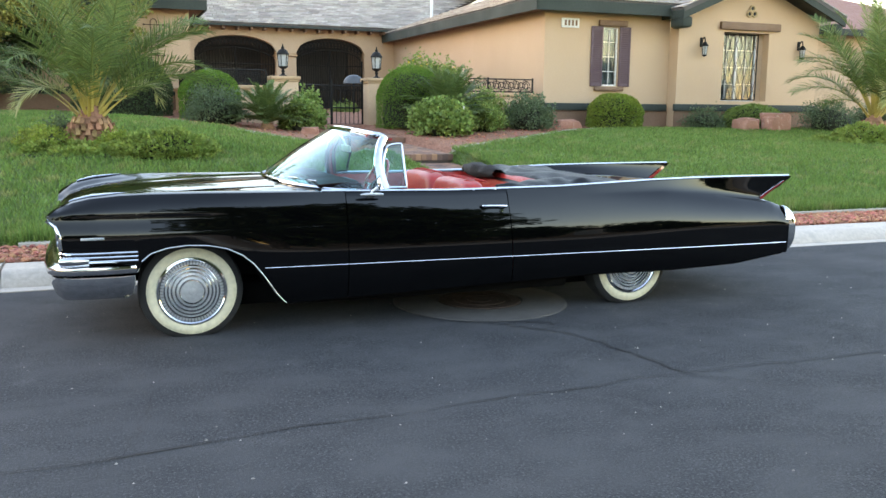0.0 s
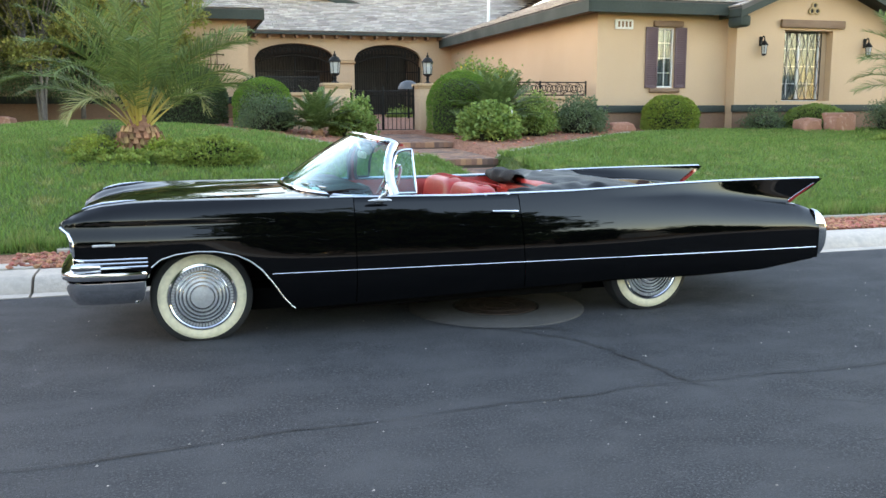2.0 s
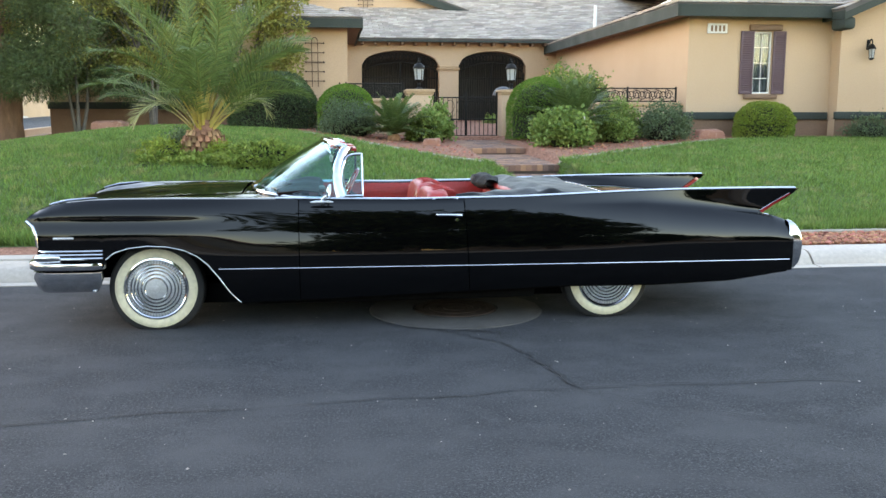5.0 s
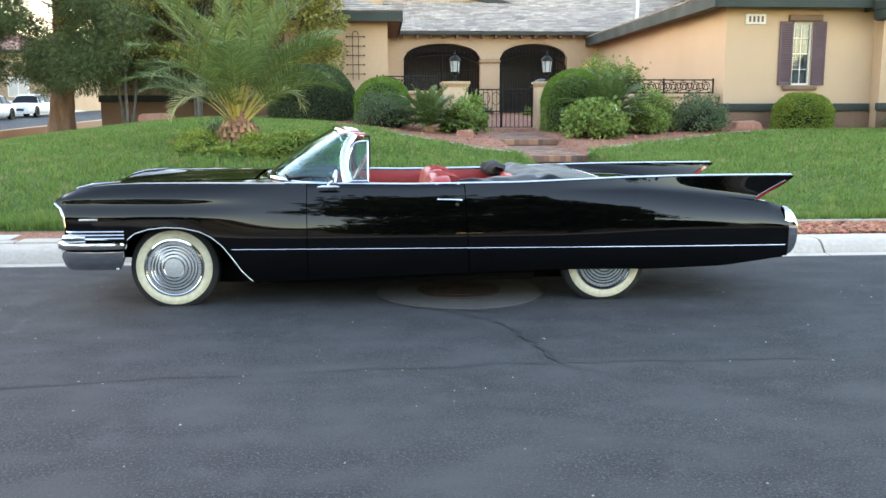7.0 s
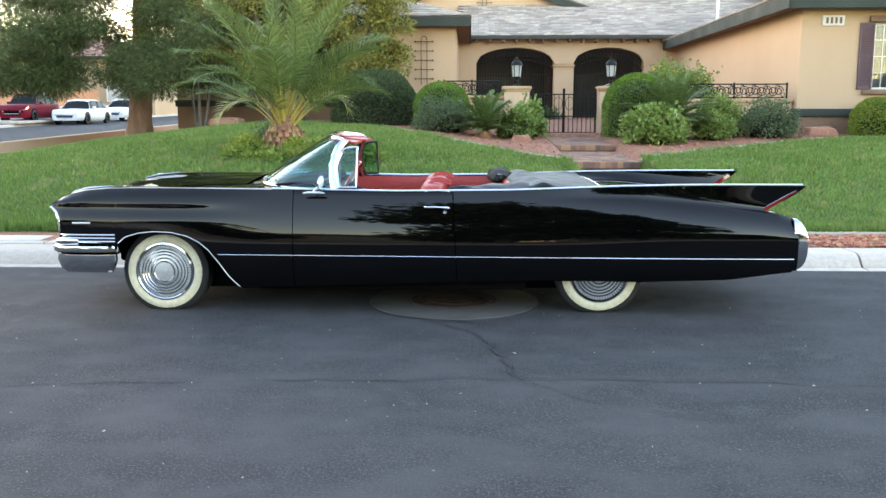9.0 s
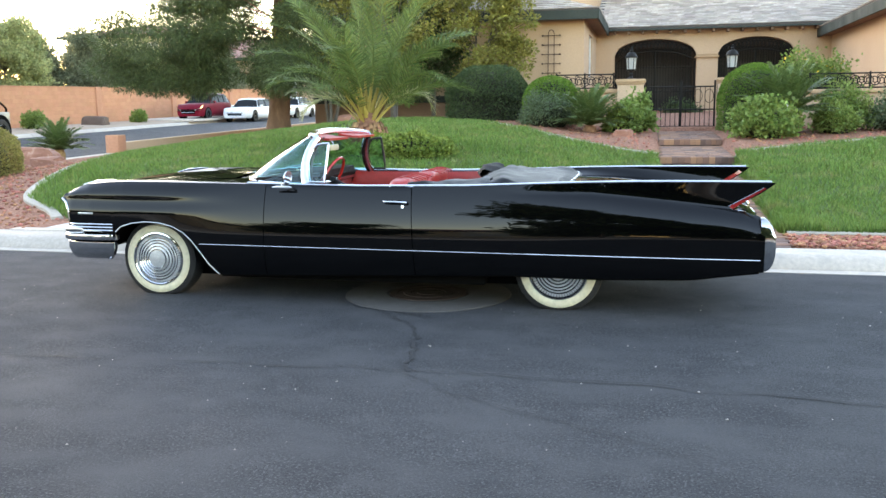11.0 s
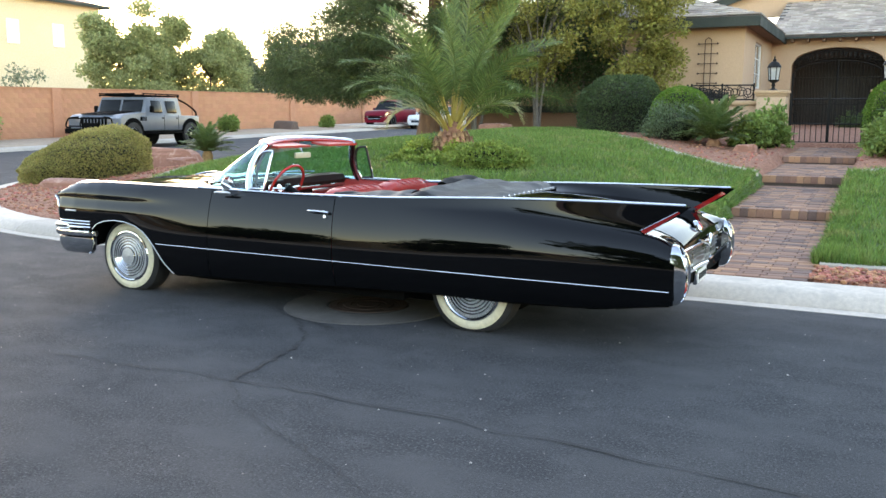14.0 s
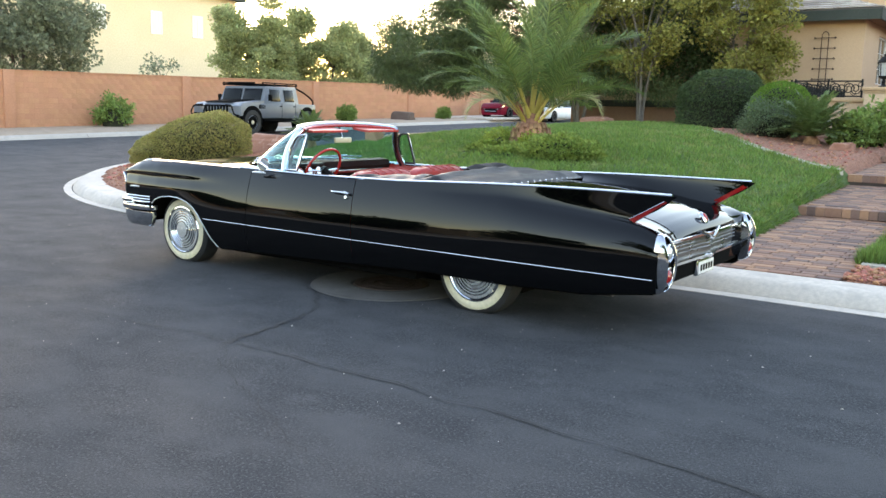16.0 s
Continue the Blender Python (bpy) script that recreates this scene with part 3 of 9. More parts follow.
shutter(9.86, 10.205, 2.08, 3.63, 14.15)
shutter(10.715, 11.05, 2.08, 3.63, 14.15)
for n_, x0, x1, z0, z1, y in (("lintel", 10.06, 10.92, 3.64, 3.79, 14.15), ("sill", 9.98, 10.86, 1.96, 2.07, 14.15), ("lintel", 13.60, 15.62, 3.66, 3.87, 13.75)):
    b = bmesh.new()
    box(b, x0, y - 0.1, z0, x1, y - 0.002, z1, bevel=0.025)
    part(n_, b, WOOD_TRIM, house, "brown beam over the window" if n_ == "lintel" else "brown window sill")
# diamond security grille on the large window
g = thing("window_grille", (14.43, 13.8, 1.74), "black diamond-pattern iron security grille", "window grille")
b = bmesh.new()
for s in (1, -1):
    for k in range(-6, 9):
        a0, a1 = 13.8 + k * 0.21, 13.8 + k * 0.21 + s * 0.62
        zz0, zz1 = 1.78, 3.56
        p, q = Vector((a0, 13.9, zz0)), Vector((a1, 13.9, zz1))
        d = q - p
        t0 = max(0, min(((13.8 if d.x > 0 else 15.05) - p.x) / d.x, 1))
        t1 = max(0, min(((15.05 if d.x > 0 else 13.8) - p.x) / d.x, 1))
        if t1 - t0 > 0.05:
            rod(b, p + d * t0, p + d * t1, 0.008, seg=6)
part("lattice", b, IRON, g)
b = bmesh.new()
for p, q in (((13.8, 1.78), (13.8, 3.56)), ((15.05, 1.78), (15.05, 3.56)), ((13.8, 1.78), (15.05, 1.78)), ((13.8, 3.56), (15.05, 3.56))):
    rod(b, (p[0], 13.9, p[1]), (q[0], 13.9, q[1]), 0.016, seg=8)
part("grille_frame", b, IRON, g)

# gable triangle over the large window, with a three-ring vent
b = bmesh.new()
tri = [(12.3, 3.95), (17.05, 3.95), (17.05, 4.0), (14.67, 5.0), (12.3, 4.0)]
f0 = [b.verts.new((x, 13.75, z)) for x, z in tri]
f1 = [b.verts.new((x, 14.0, z)) for x, z in tri]
b.faces.new(f0), b.faces.new(f1[::-1])
for i in range(5):
    b.faces.new((f0[i], f1[i], f1[(i + 1) % 5], f0[(i + 1) % 5]))
part("gable", b, STUCCO, house, smooth=False)
v = thing("gable_vent", (14.64, 13.73, 4.1), "three-ring clay gable vent in tan stucco", "vent")
for dx, dz in ((0, 0.085), (-0.085, -0.06), (0.085, -0.06)):
    b = bmesh.new()
    tube(b, [(14.64 + dx + 0.075 * math.cos(t), 13.72, 4.17 + dz + 0.075 * math.sin(t)) for t in np.linspace(0, 2 * math.pi, 20)[:-1]], 0.025, 8, closed=True, up=(0, 1, 0))
    part("ring", b, surf("clay_ring", (0.5, 0.36, 0.2), rough=0.8), v)
    # dark disc on the solid wall, painted as the shade within the ring
    b = bmesh.new()
    rod(b, (14.64 + dx, 13.744, 4.17 + dz), (14.64 + dx, 13.735, 4.17 + dz), 0.06, seg=14)
    part("hole", b, DARK_ROOM, v)
# upper gable of the main roof
b = bmesh.new()
tri = [(-3.6, 5.6), (5.9, 5.6), (5.9, 5.85), (1.2, 7.35), (-3.6, 5.85)]
f0 = [b.verts.new((x, 31.4, z)) for x, z in tri]
f1 = [b.verts.new((x, 31.7, z)) for x, z in tri]
b.faces.new(f0), b.faces.new(f1[::-1])
for i in range(5):
    b.faces.new((f0[i], f1[i], f1[(i + 1) % 5], f0[(i + 1) % 5]))
part("gable", b, STUCCO, house, smooth=False)


def trellis(x, y, z0, z1, w=0.5):
    t = thing("wall_trellis", (x, y, z0), "rusty iron ladder trellis fixed to tan stucco wall", "trellis", "wall trellises")
    b = bmesh.new()
    rod(b, (x - 0.09, y - 0.08, z0), (x - 0.09, y - 0.08, z1 - 0.1), 0.013, seg=6)
    rod(b, (x + 0.09, y - 0.08, z0), (x + 0.09, y - 0.08, z1 - 0.15), 0.013, seg=6)
    tube(b, [(x + 0.09 * math.cos(a), y - 0.08, z1 - 0.13 + 0.12 * math.sin(a)) for a in np.linspace(0, math.pi, 10)], 0.013, 6, up=(0, 1, 0))
    part("upright", b, RUST, t)
    n = 5
    for k in range(n):
        z = z0 + (z1 - z0) * (0.12 + 0.76 * k / (n - 1))
        b = bmesh.new()
        rod(b, (x - w / 2, y - 0.09, z), (x + w / 2, y - 0.09, z), 0.012, seg=6)
        for s in (-1, 1):
            bmesh.ops.create_uvsphere(b, u_segments=8, v_segments=6, radius=0.03, matrix=Matrix.Translation((x + s * w / 2, y - 0.09, z)))
            rod(b, (x + s * 0.09, y - 0.09, z), (x + s * 0.09, y - 0.001, z), 0.008, seg=5)
        part("rung", b, RUST, t)


RUST = surf("rusty_brown_iron", (0.10, 0.055, 0.035), (0.06, 0.035, 0.025), scale=10, fine=60, rough=0.8)
trellis(-0.75, 20.7, 2.42, 3.92, 0.54)
trellis(1.3, 31.4, 6.1, 7.0, 0.6)

# ---- roofs: courses of flat concrete tiles ----
def roof_plane(A, B, C, D, tw=0.40, course=0.33, single_parts=False, lift=0.045, name="roof_slope"):
    """Tiles over the quad A-B (eave) to D-C (ridge); a solid deck lies under them."""
    A, B, C, D = map(Vector, (A, B, C, D))
    n = (B - A).cross((D if (D - A).length > 0.01 else C) - A).normalized()
    if n.z < 0:
        n = -n
    deck = bmesh.new()
    q = [deck.verts.new(p) for p in (A, B, C, D)] if (C - D).length > 0.02 else [deck.verts.new(p) for p in (A, B, C)]
    deck.faces.new(q)
    r = bmesh.ops.extrude_face_region(deck, geom=list(deck.faces))
    bmesh.ops.translate(deck, vec=-n * 0.1, verts=[e for e in r["geom"] if isinstance(e, bmesh.types.BMVert)])
    dk = part(name, deck, ROOFDECK, house, "grey-brown flat tile roof slope", smooth=False)
    H = max((D - A).length, (C - B).length)
    rows = max(2, int(H / course))
    vs, fs, objs = [], [], 0
    for j in range(rows):
        v0, v1 = j / rows, min(1.0, (j + 1.25) / rows)
        L0, R0, L1, R1 = A.lerp(D, v0), B.lerp(C, v0), A.lerp(D, v1), B.lerp(C, v1)
        w = (R0 - L0).length
        if w < 0.1:
            continue
        k = max(1, int(w / tw))
        off = 0.5 if j % 2 else 0.0
        for i in range(k + 1):
            a, c = max(0, (i - off) / k), min(1, (i + 1 - off) / k)
            if c - a < 0.02:
                continue
            g = 0.008 / w
            up = lift + random.uniform(-0.006, 0.008)
            quad = [L0.lerp(R0, a + g) + n * up, L0.lerp(R0, c - g) + n * up, L1.lerp(R1, c - g) + n * 0.008, L1.lerp(R1, a + g) + n * 0.008]
            low = [quad[0] - n * 0.03, quad[1] - n * 0.03]
            if single_parts and objs < 300:
                o = new("tile", raw("tile", [p - quad[0] for p in quad + low], [(0, 1, 2, 3), (4, 5, 1, 0), (0, 3, 4), (1, 5, 2)], ROOFTILE_P))
                o.parent = dk
                o.location = ROOT[dk] @ quad[0]
                objs += 1
            else:
                s = len(vs)
                vs += quad + low
                fs += [(s, s + 1, s + 2, s + 3), (s + 4, s + 5, s + 1, s), (s, s + 3, s + 4), (s + 1, s + 5, s + 2)]
    if vs:
        me = raw("roof_tiles", [ROOT[dk] @ p for p in vs], fs, ROOFTILE)
        o = new("roof_tiles", me)
        o.parent = dk
        tagged(o, kind="stuff")
    return dk


ROOFDECK = surf("roof_underlay", (0.10, 0.09, 0.085), rough=0.9)
ROOF_JOBS = [
    ((8.0, 13.65, 4.24), (12.35, 13.65, 4.24), (13.25, 18.9, 6.04), (13.25, 18.9, 6.04), True),
    ((8.0, 28.0, 4.24), (8.0, 13.65, 4.24), (13.25, 18.9, 6.04), (13.25, 28.0, 6.04), False),
    ((11.95, 13.1, 4.10), (11.95, 19.0, 4.10), (14.67, 19.0, 5.26), (14.67, 13.1, 5.26), False),
    ((17.4, 19.0, 4.10), (17.4, 13.1, 4.10), (14.67, 13.1, 5.26), (14.67, 19.0, 5.26), False),
    ((0.2, 26.45, 4.42), (9.0, 26.45, 4.42), (16.0, 34.6, 7.15), (0.2, 34.6, 7.15), False),
    ((-9.1, 20.2, 4.47), (0.72, 20.2, 4.47), (-3.8, 24.7, 6.0), (-4.6, 24.7, 6.0), False),
    ((0.72, 20.2, 4.47), (0.72, 29.5, 4.47), (-3.8, 31.4, 6.0), (-3.8, 24.7, 6.0), False),
    ((6.4, 31.1, 5.78), (6.4, 36.0, 5.78), (1.2, 36.0, 7.55), (1.2, 31.1, 7.55), False),
    ((-4.0, 36.0, 5.78), (-4.0, 31.1, 5.78), (1.2, 31.1, 7.55), (1.2, 36.0, 7.55), False),
    ((13.25, 24.0, 6.04), (25.0, 24.0, 4.4), (20.0, 34.6, 7.15), (13.25, 34.6, 7.15), False),
]
# fascia boards
def board(p, q, h=0.28, t=0.06, mat=GREEN_TRIM, label="dark grey-green fascia board", name="fascia"):
    b = bmesh.new()
    p, q = Vector(p), Vector(q)
    d = (q - p).normalized()
    s = d.cross(Vector((0, 0, 1))).normalized() * (t / 2)
    vs = [b.verts.new(w) for w in (p - s, p + s, q + s, q - s, p - s - Vector((0, 0, h)), p + s - Vector((0, 0, h)), q + s - Vector((0, 0, h)), q - s - Vector((0, 0, h)))]
    for f in ((0, 1, 2, 3), (7, 6, 5, 4), (0, 4, 5, 1), (1, 5, 6, 2), (2, 6, 7, 3), (3, 7, 4, 0)):
        b.faces.new([vs[i] for i in f])
    return part(name, b, mat, house, label, smooth=False)


board((8.03, 13.68, 4.20), (12.2, 13.68, 4.20))
board((8.03, 13.65, 4.20), (8.03, 28.0, 4.20))
board((11.97, 13.14, 4.06), (14.70, 13.14, 5.22), 0.24)
board((17.38, 13.14, 4.06), (14.64, 13.14, 5.22), 0.24)
board((12.0, 13.15, 4.06), (12.0, 14.1, 4.06), 0.2)
board((-9.1, 20.23, 4.44), (0.72, 20.23, 4.44), 0.27)
board((0.69, 20.2, 4.44), (0.69, 27.0, 4.44), 0.27)
board((0.7, 26.5, 4.40), (8.1, 26.5, 4.40), 0.1)
board((6.38, 31.13, 5.72), (1.17, 31.13, 7.49), 0.3)
board((-3.9, 31.13, 5.75), (1.23, 31.13, 7.49), 0.3)
for x0, y0, x1, y1, z in ((8.06, 13.7, 12.3, 14.15, 3.97), (8.06, 14.15, 8.5, 27, 3.97), (-8.6, 20.25, 0.66, 20.7, 4.22), (0.25, 20.7, 0.66, 27, 4.22)):
    b = bmesh.new()
    box(b, x0, y0, z, x1, y1, z + 0.04)
    part("soffit", b, STUCCO_DK, house, "shaded soffit under the eave", smooth=False)
for k in range(15):
    x = 0.95 + k * 0.5
    b = bmesh.new()
    box(b, x - 0.045, 26.55, 4.2, x + 0.045, 27.0, 4.32, bevel=0.01)
    part("rafter_tail", b, WOOD_TRIM, house)
for x, y, z in ((12.15, 13.45, 3.93), (17.2, 13.45, 3.93)):
    b = bmesh.new()
    box(b, x - 0.16, y - 0.3, z - 0.32, x + 0.16, y + 0.3, z - 0.02, bevel=0.08)
    part("corbel", b, GREEN_TRIM, house, "dark green eave corbel")
for x in (3.9 + 0.365,):
    b = bmesh.new()
    box(b, x - 0.42, 26.9, 3.30, x + 0.42, 27.5, 3.37, bevel=0.02)
    box(b, x - 0.38, 26.93, 3.37, x + 0.38, 27.48, 3.44, bevel=0.02)
    part("capital", b, STUCCO_CAP, house, "brown moulded column capital")
b = bmesh.new()
rod(b, (9.9, 26.6, 4.8), (9.9, 26.6, 5.75), 0.06, seg=12)
part("vent_pipe", b, WHITE_PAINT, house, "white roof vent pipe")

# arch screens of wrought iron
for u0, u1 in ((0.93, 3.90), (4.65, 7.30)):
    s = thing("arch_gate", ((u0 + u1) / 2, 27.2, 0.98), "black wrought-iron screen filling a porch arch", "iron gate", "porch arch gates")
    top = lambda x: 3.46 + 0.55 * math.sqrt(max(0, 1 - (2 * (x - u0) / (u1 - u0) - 1) ** 2))
    b = bmesh.new()
    tube(b, [(x, 27.2, top(x) - 0.05) for x in np.linspace(u0 + 0.03, u1 - 0.03, 24)], 0.03, 6, up=(0, 1, 0))
    tube(b, [(x, 27.2, top(x) - 0.42) for x in np.linspace(u0 + 0.1, u1 - 0.1, 24)], 0.025, 6, up=(0, 1, 0))
    for z in (1.1, 2.1, 3.0):
        rod(b, (u0 + 0.02, 27.2, z), (u1 - 0.02, 27.2, z), 0.022, seg=6)
    part("rail", b, IRON, s)
    n = 28
    for i in range(n + 1):
        b = bmesh.new()
        x = u0 + 0.06 + (u1 - u0 - 0.12) * i / n
        rod(b, (x, 27.2, 1.0), (x, 27.2, top(x) - 0.42), 0.016 if i % 14 else 0.04, seg=6)
        part("bar", b, IRON, s)
    for i in range(19):
        b = bmesh.new()
        x = u0 + 0.15 + (u1 - u0 - 0.3) * i / 18
        for q, dz in ((0.085, 0.0), (0.045, 0.03)):
            tube(b, [(x + q * math.cos(t), 27.2, top(x) - 0.23 + dz + q * 1.5 * math.sin(t)) for t in np.linspace(0, 2 * math.pi, 12)[:-1]], 0.016, 5, closed=True, up=(0, 1, 0))
        part("scroll", b, IRON, s)

# house number plaque: writing turned into plain bars
n_ = thing("number_plaque", (9.22, 14.12, 3.56), "white house-number plaque with dark bars on stucco wall", "plaque")
b = bmesh.new()
box(b, 8.97, 14.105, 3.56, 9.48, 14.148, 3.80, bevel=0.008)
part("plate", b, WHITE_PAINT, n_)
for k in range(4):
    b = bmesh.new()
    box(b, 9.045 + k * 0.105, 14.097, 3.61, 9.10 + k * 0.105, 14.104, 3.75)
    part("bar", b, STUCCO_DK, n_, smooth=False)


def wall_lamp(x, y, z):
    w = thing("wall_lantern", (x, y, z - 0.2), "dark bronze wall lantern with frosted glass, unlit", "wall lamp", "wall lanterns")
    b = bmesh.new()
    box(b, x - 0.05, y - 0.03, z + 0.05, x + 0.05, y - 0.001, z + 0.3, bevel=0.015)
    tube(b, spline([(x, y - 0.02, z + 0.2), (x, y - 0.12, z + 0.3), (x, y - 0.17, z + 0.24), (x, y - 0.17, z + 0.18)], 12), 0.016, 8, up=(1, 0, 0))
    part("bracket", b, IRON, w)
    b = bmesh.new()
    lathe(b, [(0.0, 0.2), (0.03, 0.18), (0.1, 0.08), (0.11, 0.06), (0.0, 0.06)], Matrix.Translation((x, y - 0.17, z)), 8)
    part("cap", b, IRON, w)
    b = bmesh.new()
    lathe(b, [(0.0, 0.058), (0.08, 0.058), (0.06, -0.16), (0.0, -0.16)], Matrix.Translation((x, y - 0.17, z)), 6)
    part("glass", b, FROST, w, "frosted glass")
    b = bmesh.new()
    lathe(b, [(0.0, -0.161), (0.07, -0.161), (0.05, -0.2), (0.0, -0.22)], Matrix.Translation((x, y - 0.17, z)), 8)
    for k in range(6):
        a = k * math.pi / 3
        rod(b, (x + 0.08 * math.cos(a), y - 0.17 + 0.08 * math.sin(a), z + 0.06), (x + 0.062 * math.cos(a), y - 0.17 + 0.062 * math.sin(a), z - 0.16), 0.006, seg=5)
    part("cage", b, IRON, w)


FROST = surf("frosted_glass", (0.42, 0.43, 0.43), (0.36, 0.37, 0.37), scale=6, fine=30, rough=0.25, rvar=0.05)
wall_lamp(13.03, 13.75, 3.12)
wall_lamp(16.34, 13.75, 3.12)
# ---- the black convertible ----
PAINT = surf("black_car_paint", (0.0010, 0.0011, 0.0015), (0.0008, 0.0009, 0.0012), scale=0.6, fine=8, rough=0.3, rvar=0.02, coat=0.75, spec=0.0)
CHROME = surf("chrome", (0.72, 0.73, 0.75), (0.68, 0.69, 0.71), scale=2, fine=20, rough=0.07, rvar=0.03, metal=1.0)
BRUSHED = surf("brushed_hubcap_metal", (0.76, 0.77, 0.79), (0.66, 0.67, 0.69), scale=6, fine=60, rough=0.42, rvar=0.06, metal=0.85)
SLOTMETAL = surf("shaded_slot_metal", (0.22, 0.22, 0.23), (0.17, 0.17, 0.18), rough=0.45, metal=0.7)
DULL = surf("dull_grille_metal", (0.26, 0.26, 0.27), (0.20, 0.20, 0.21), scale=6, fine=60, rough=0.3, metal=0.9)
RUBBER = surf("tyre_rubber", (0.016, 0.016, 0.017), (0.022, 0.021, 0.02), scale=6, fine=60, rough=0.75, bump=0.002)
WHITEWALL = surf("cream_whitewall", (0.80, 0.72, 0.51), (0.74, 0.66, 0.46), scale=7, fine=40, rough=0.6)
REDLEATHER = surf("red_leather", (0.44, 0.030, 0.022), (0.36, 0.024, 0.018), scale=5, fine=60, rough=0.38, rvar=0.08, bump=0.002, bscale=120)
REDPAINT = surf("red_enamel", (0.42, 0.02, 0.014), rough=0.2, rvar=0.02, coat=0.6)
VINYL = surf("black_vinyl", (0.005, 0.0055, 0.0065), (0.008, 0.0085, 0.0095), scale=5, fine=50, rough=0.45, rvar=0.08, bump=0.0015, bscale=90, spec=0.17)
UNDER = surf("underbody_black", (0.005, 0.005, 0.005), rough=0.9, spec=0.06)
LENS = surf("red_tail_lens", (0.30, 0.012, 0.012), (0.25, 0.010, 0.01), rough=0.12, rvar=0.02, coat=0.8)
CARPET = surf("dark_red_carpet", (0.10, 0.012, 0.01), rough=0.95)
IVORY = surf("ivory_plastic", (0.62, 0.58, 0.42), rough=0.35)
HEADLAMP = surf("headlamp_glass", (0.7, 0.72, 0.74), rough=0.08, metal=0.6)
SCREEN = glass("tinted_windscreen", (0.48, 0.80, 0.82))

car = thing("convertible_car", (0, 0, 0), "black 1960s finned convertible with red interior and whitewall tyres, top down", "car")


def c_zt(x):
    """Height of the belt line and of the fins' upper edge."""
    return lerp(x, [-2.50, -2.46, -2.41, -2.34, -2.24, -2.07, -1.9, -1.55, -0.8, 0.13, 0.96, 1.4, 1.78, 2.2, 2.6, 3.13], [0.803, 0.838, 0.868, 0.896, 0.919, 0.935, 0.941, 0.941, 0.933, 0.918, 0.926, 0.942, 0.955, 0.963, 0.966, 0.966])


def c_zb(x):
    """Lower edge of the flank, with the front wheel arch."""
    return lerp(x, [-2.5, -2.03, -1.985, -1.96, -1.90, -1.80, -1.68, -1.55, -1.43, -1.34, -1.27, -1.20, -1.13, -1.06, -0.6, 0.55, 1.35, 2.0, 2.6, 3.05],
                [0.47, 0.46, 0.46, 0.525, 0.575, 0.605, 0.618, 0.612, 0.585, 0.54, 0.48, 0.39, 0.28, 0.20, 0.215, 0.25, 0.275, 0.268, 0.285, 0.345])


def c_w(x):
    """Half width of the body at its widest height."""
    return lerp(x, [-2.5, -2.4, -2.2, -1.9, -1.4, -0.5, 0.5, 1.3, 2.0, 2.6, 3.05], [0.915, 0.94, 0.962, 0.978, 0.992, 0.998, 1.0, 1.0, 0.992, 0.975, 0.955])


def c_cr(x):
    """Height of the cove between the rear fender's tube and the fin."""
    return lerp(x, [0.5, 1.2, 1.9, 2.4, 2.84, 2.95, 3.05, 3.09], [0.86, 0.87, 0.868, 0.825, 0.782, 0.764, 0.730, 0.712])


def c_in(x):
    """Height of the fin's inner foot, where the deck begins."""
    return lerp(x, [1.0, 1.75, 2.2, 2.6, 2.84, 2.95, 3.05, 3.09], [0.895, 0.89, 0.86, 0.815, 0.782, 0.764, 0.730, 0.712])


def deck(x):
    """Height of the boot lid along the middle of the car."""
    return lerp(x, [1.0, 1.5, 1.75, 2.0, 2.2, 2.4, 2.6, 2.8, 2.92, 3.0, 3.05, 3.075, 3.09], [0.915, 0.925, 0.927, 0.921, 0.909, 0.891, 0.864, 0.825, 0.792, 0.760, 0.728, 0.704, 0.67])


def tube_in(t):
    """A quarter of a rounded shoulder: 0 at t = 0, 1 at t = 1, ever steeper."""
    t = min(1.0, max(0.0, t)) * 0.93
    return (1 - math.sqrt(1 - t * t)) / (1 - math.sqrt(1 - 0.93 ** 2))


def c_side(x, z):
    """Half width of the flank at x and height z."""
    w, zt = c_w(x), c_zt(x)
    low = 0.045 * max(0.0, (0.46 - z) / 0.24) ** 2
    plain = 0.092 * max(0.0, (z - 0.50) / max(0.2, zt - 0.50)) ** 1.9
    # front fender: a bullet-shaped upper half over a lower shoulder, with an undercut line between them
    line = 0.812 - 0.008 * (x + 2.4)
    upper = 0.060 * max(0.0, (z - line - 0.012) / max(0.03, zt - line - 0.012)) ** 2.2
    shoulder = 0.024 * smoothstep(0.69, line + 0.004, z) - 0.003 * math.exp(-((z - line - 0.022) / 0.016) ** 2)
    fade = 1 - smoothstep(-1.75, -0.70, x)
    front = plain * (1 - fade) + (upper + shoulder + 0.012 * max(0.0, (z - 0.5) / 0.4)) * fade
    # rear fender: a tapering tube, a cove, and the fin standing on it
    cr = c_cr(x)
    mid = lerp(x, [1.2, 2.2, 3.0], [0.50, 0.545, 0.56])
    foot = 0.100 * tube_in((z - mid) / (cr - mid))
    rise = max(0.0, z - cr)
    fin = 0.012 * (1 - math.exp(-rise / 0.018)) + rise * lerp(x, [1.6, 2.2, 2.6, 3.1], [0.16, 0.11, 0.03, -0.09])
    r = smoothstep(0.95, 2.35, x)
    return w - low - (front * (1 - r) + (foot + fin) * r)


def spaced(a, c, n):
    return [a + (c - a) * i / (n - 1) for i in range(n)]


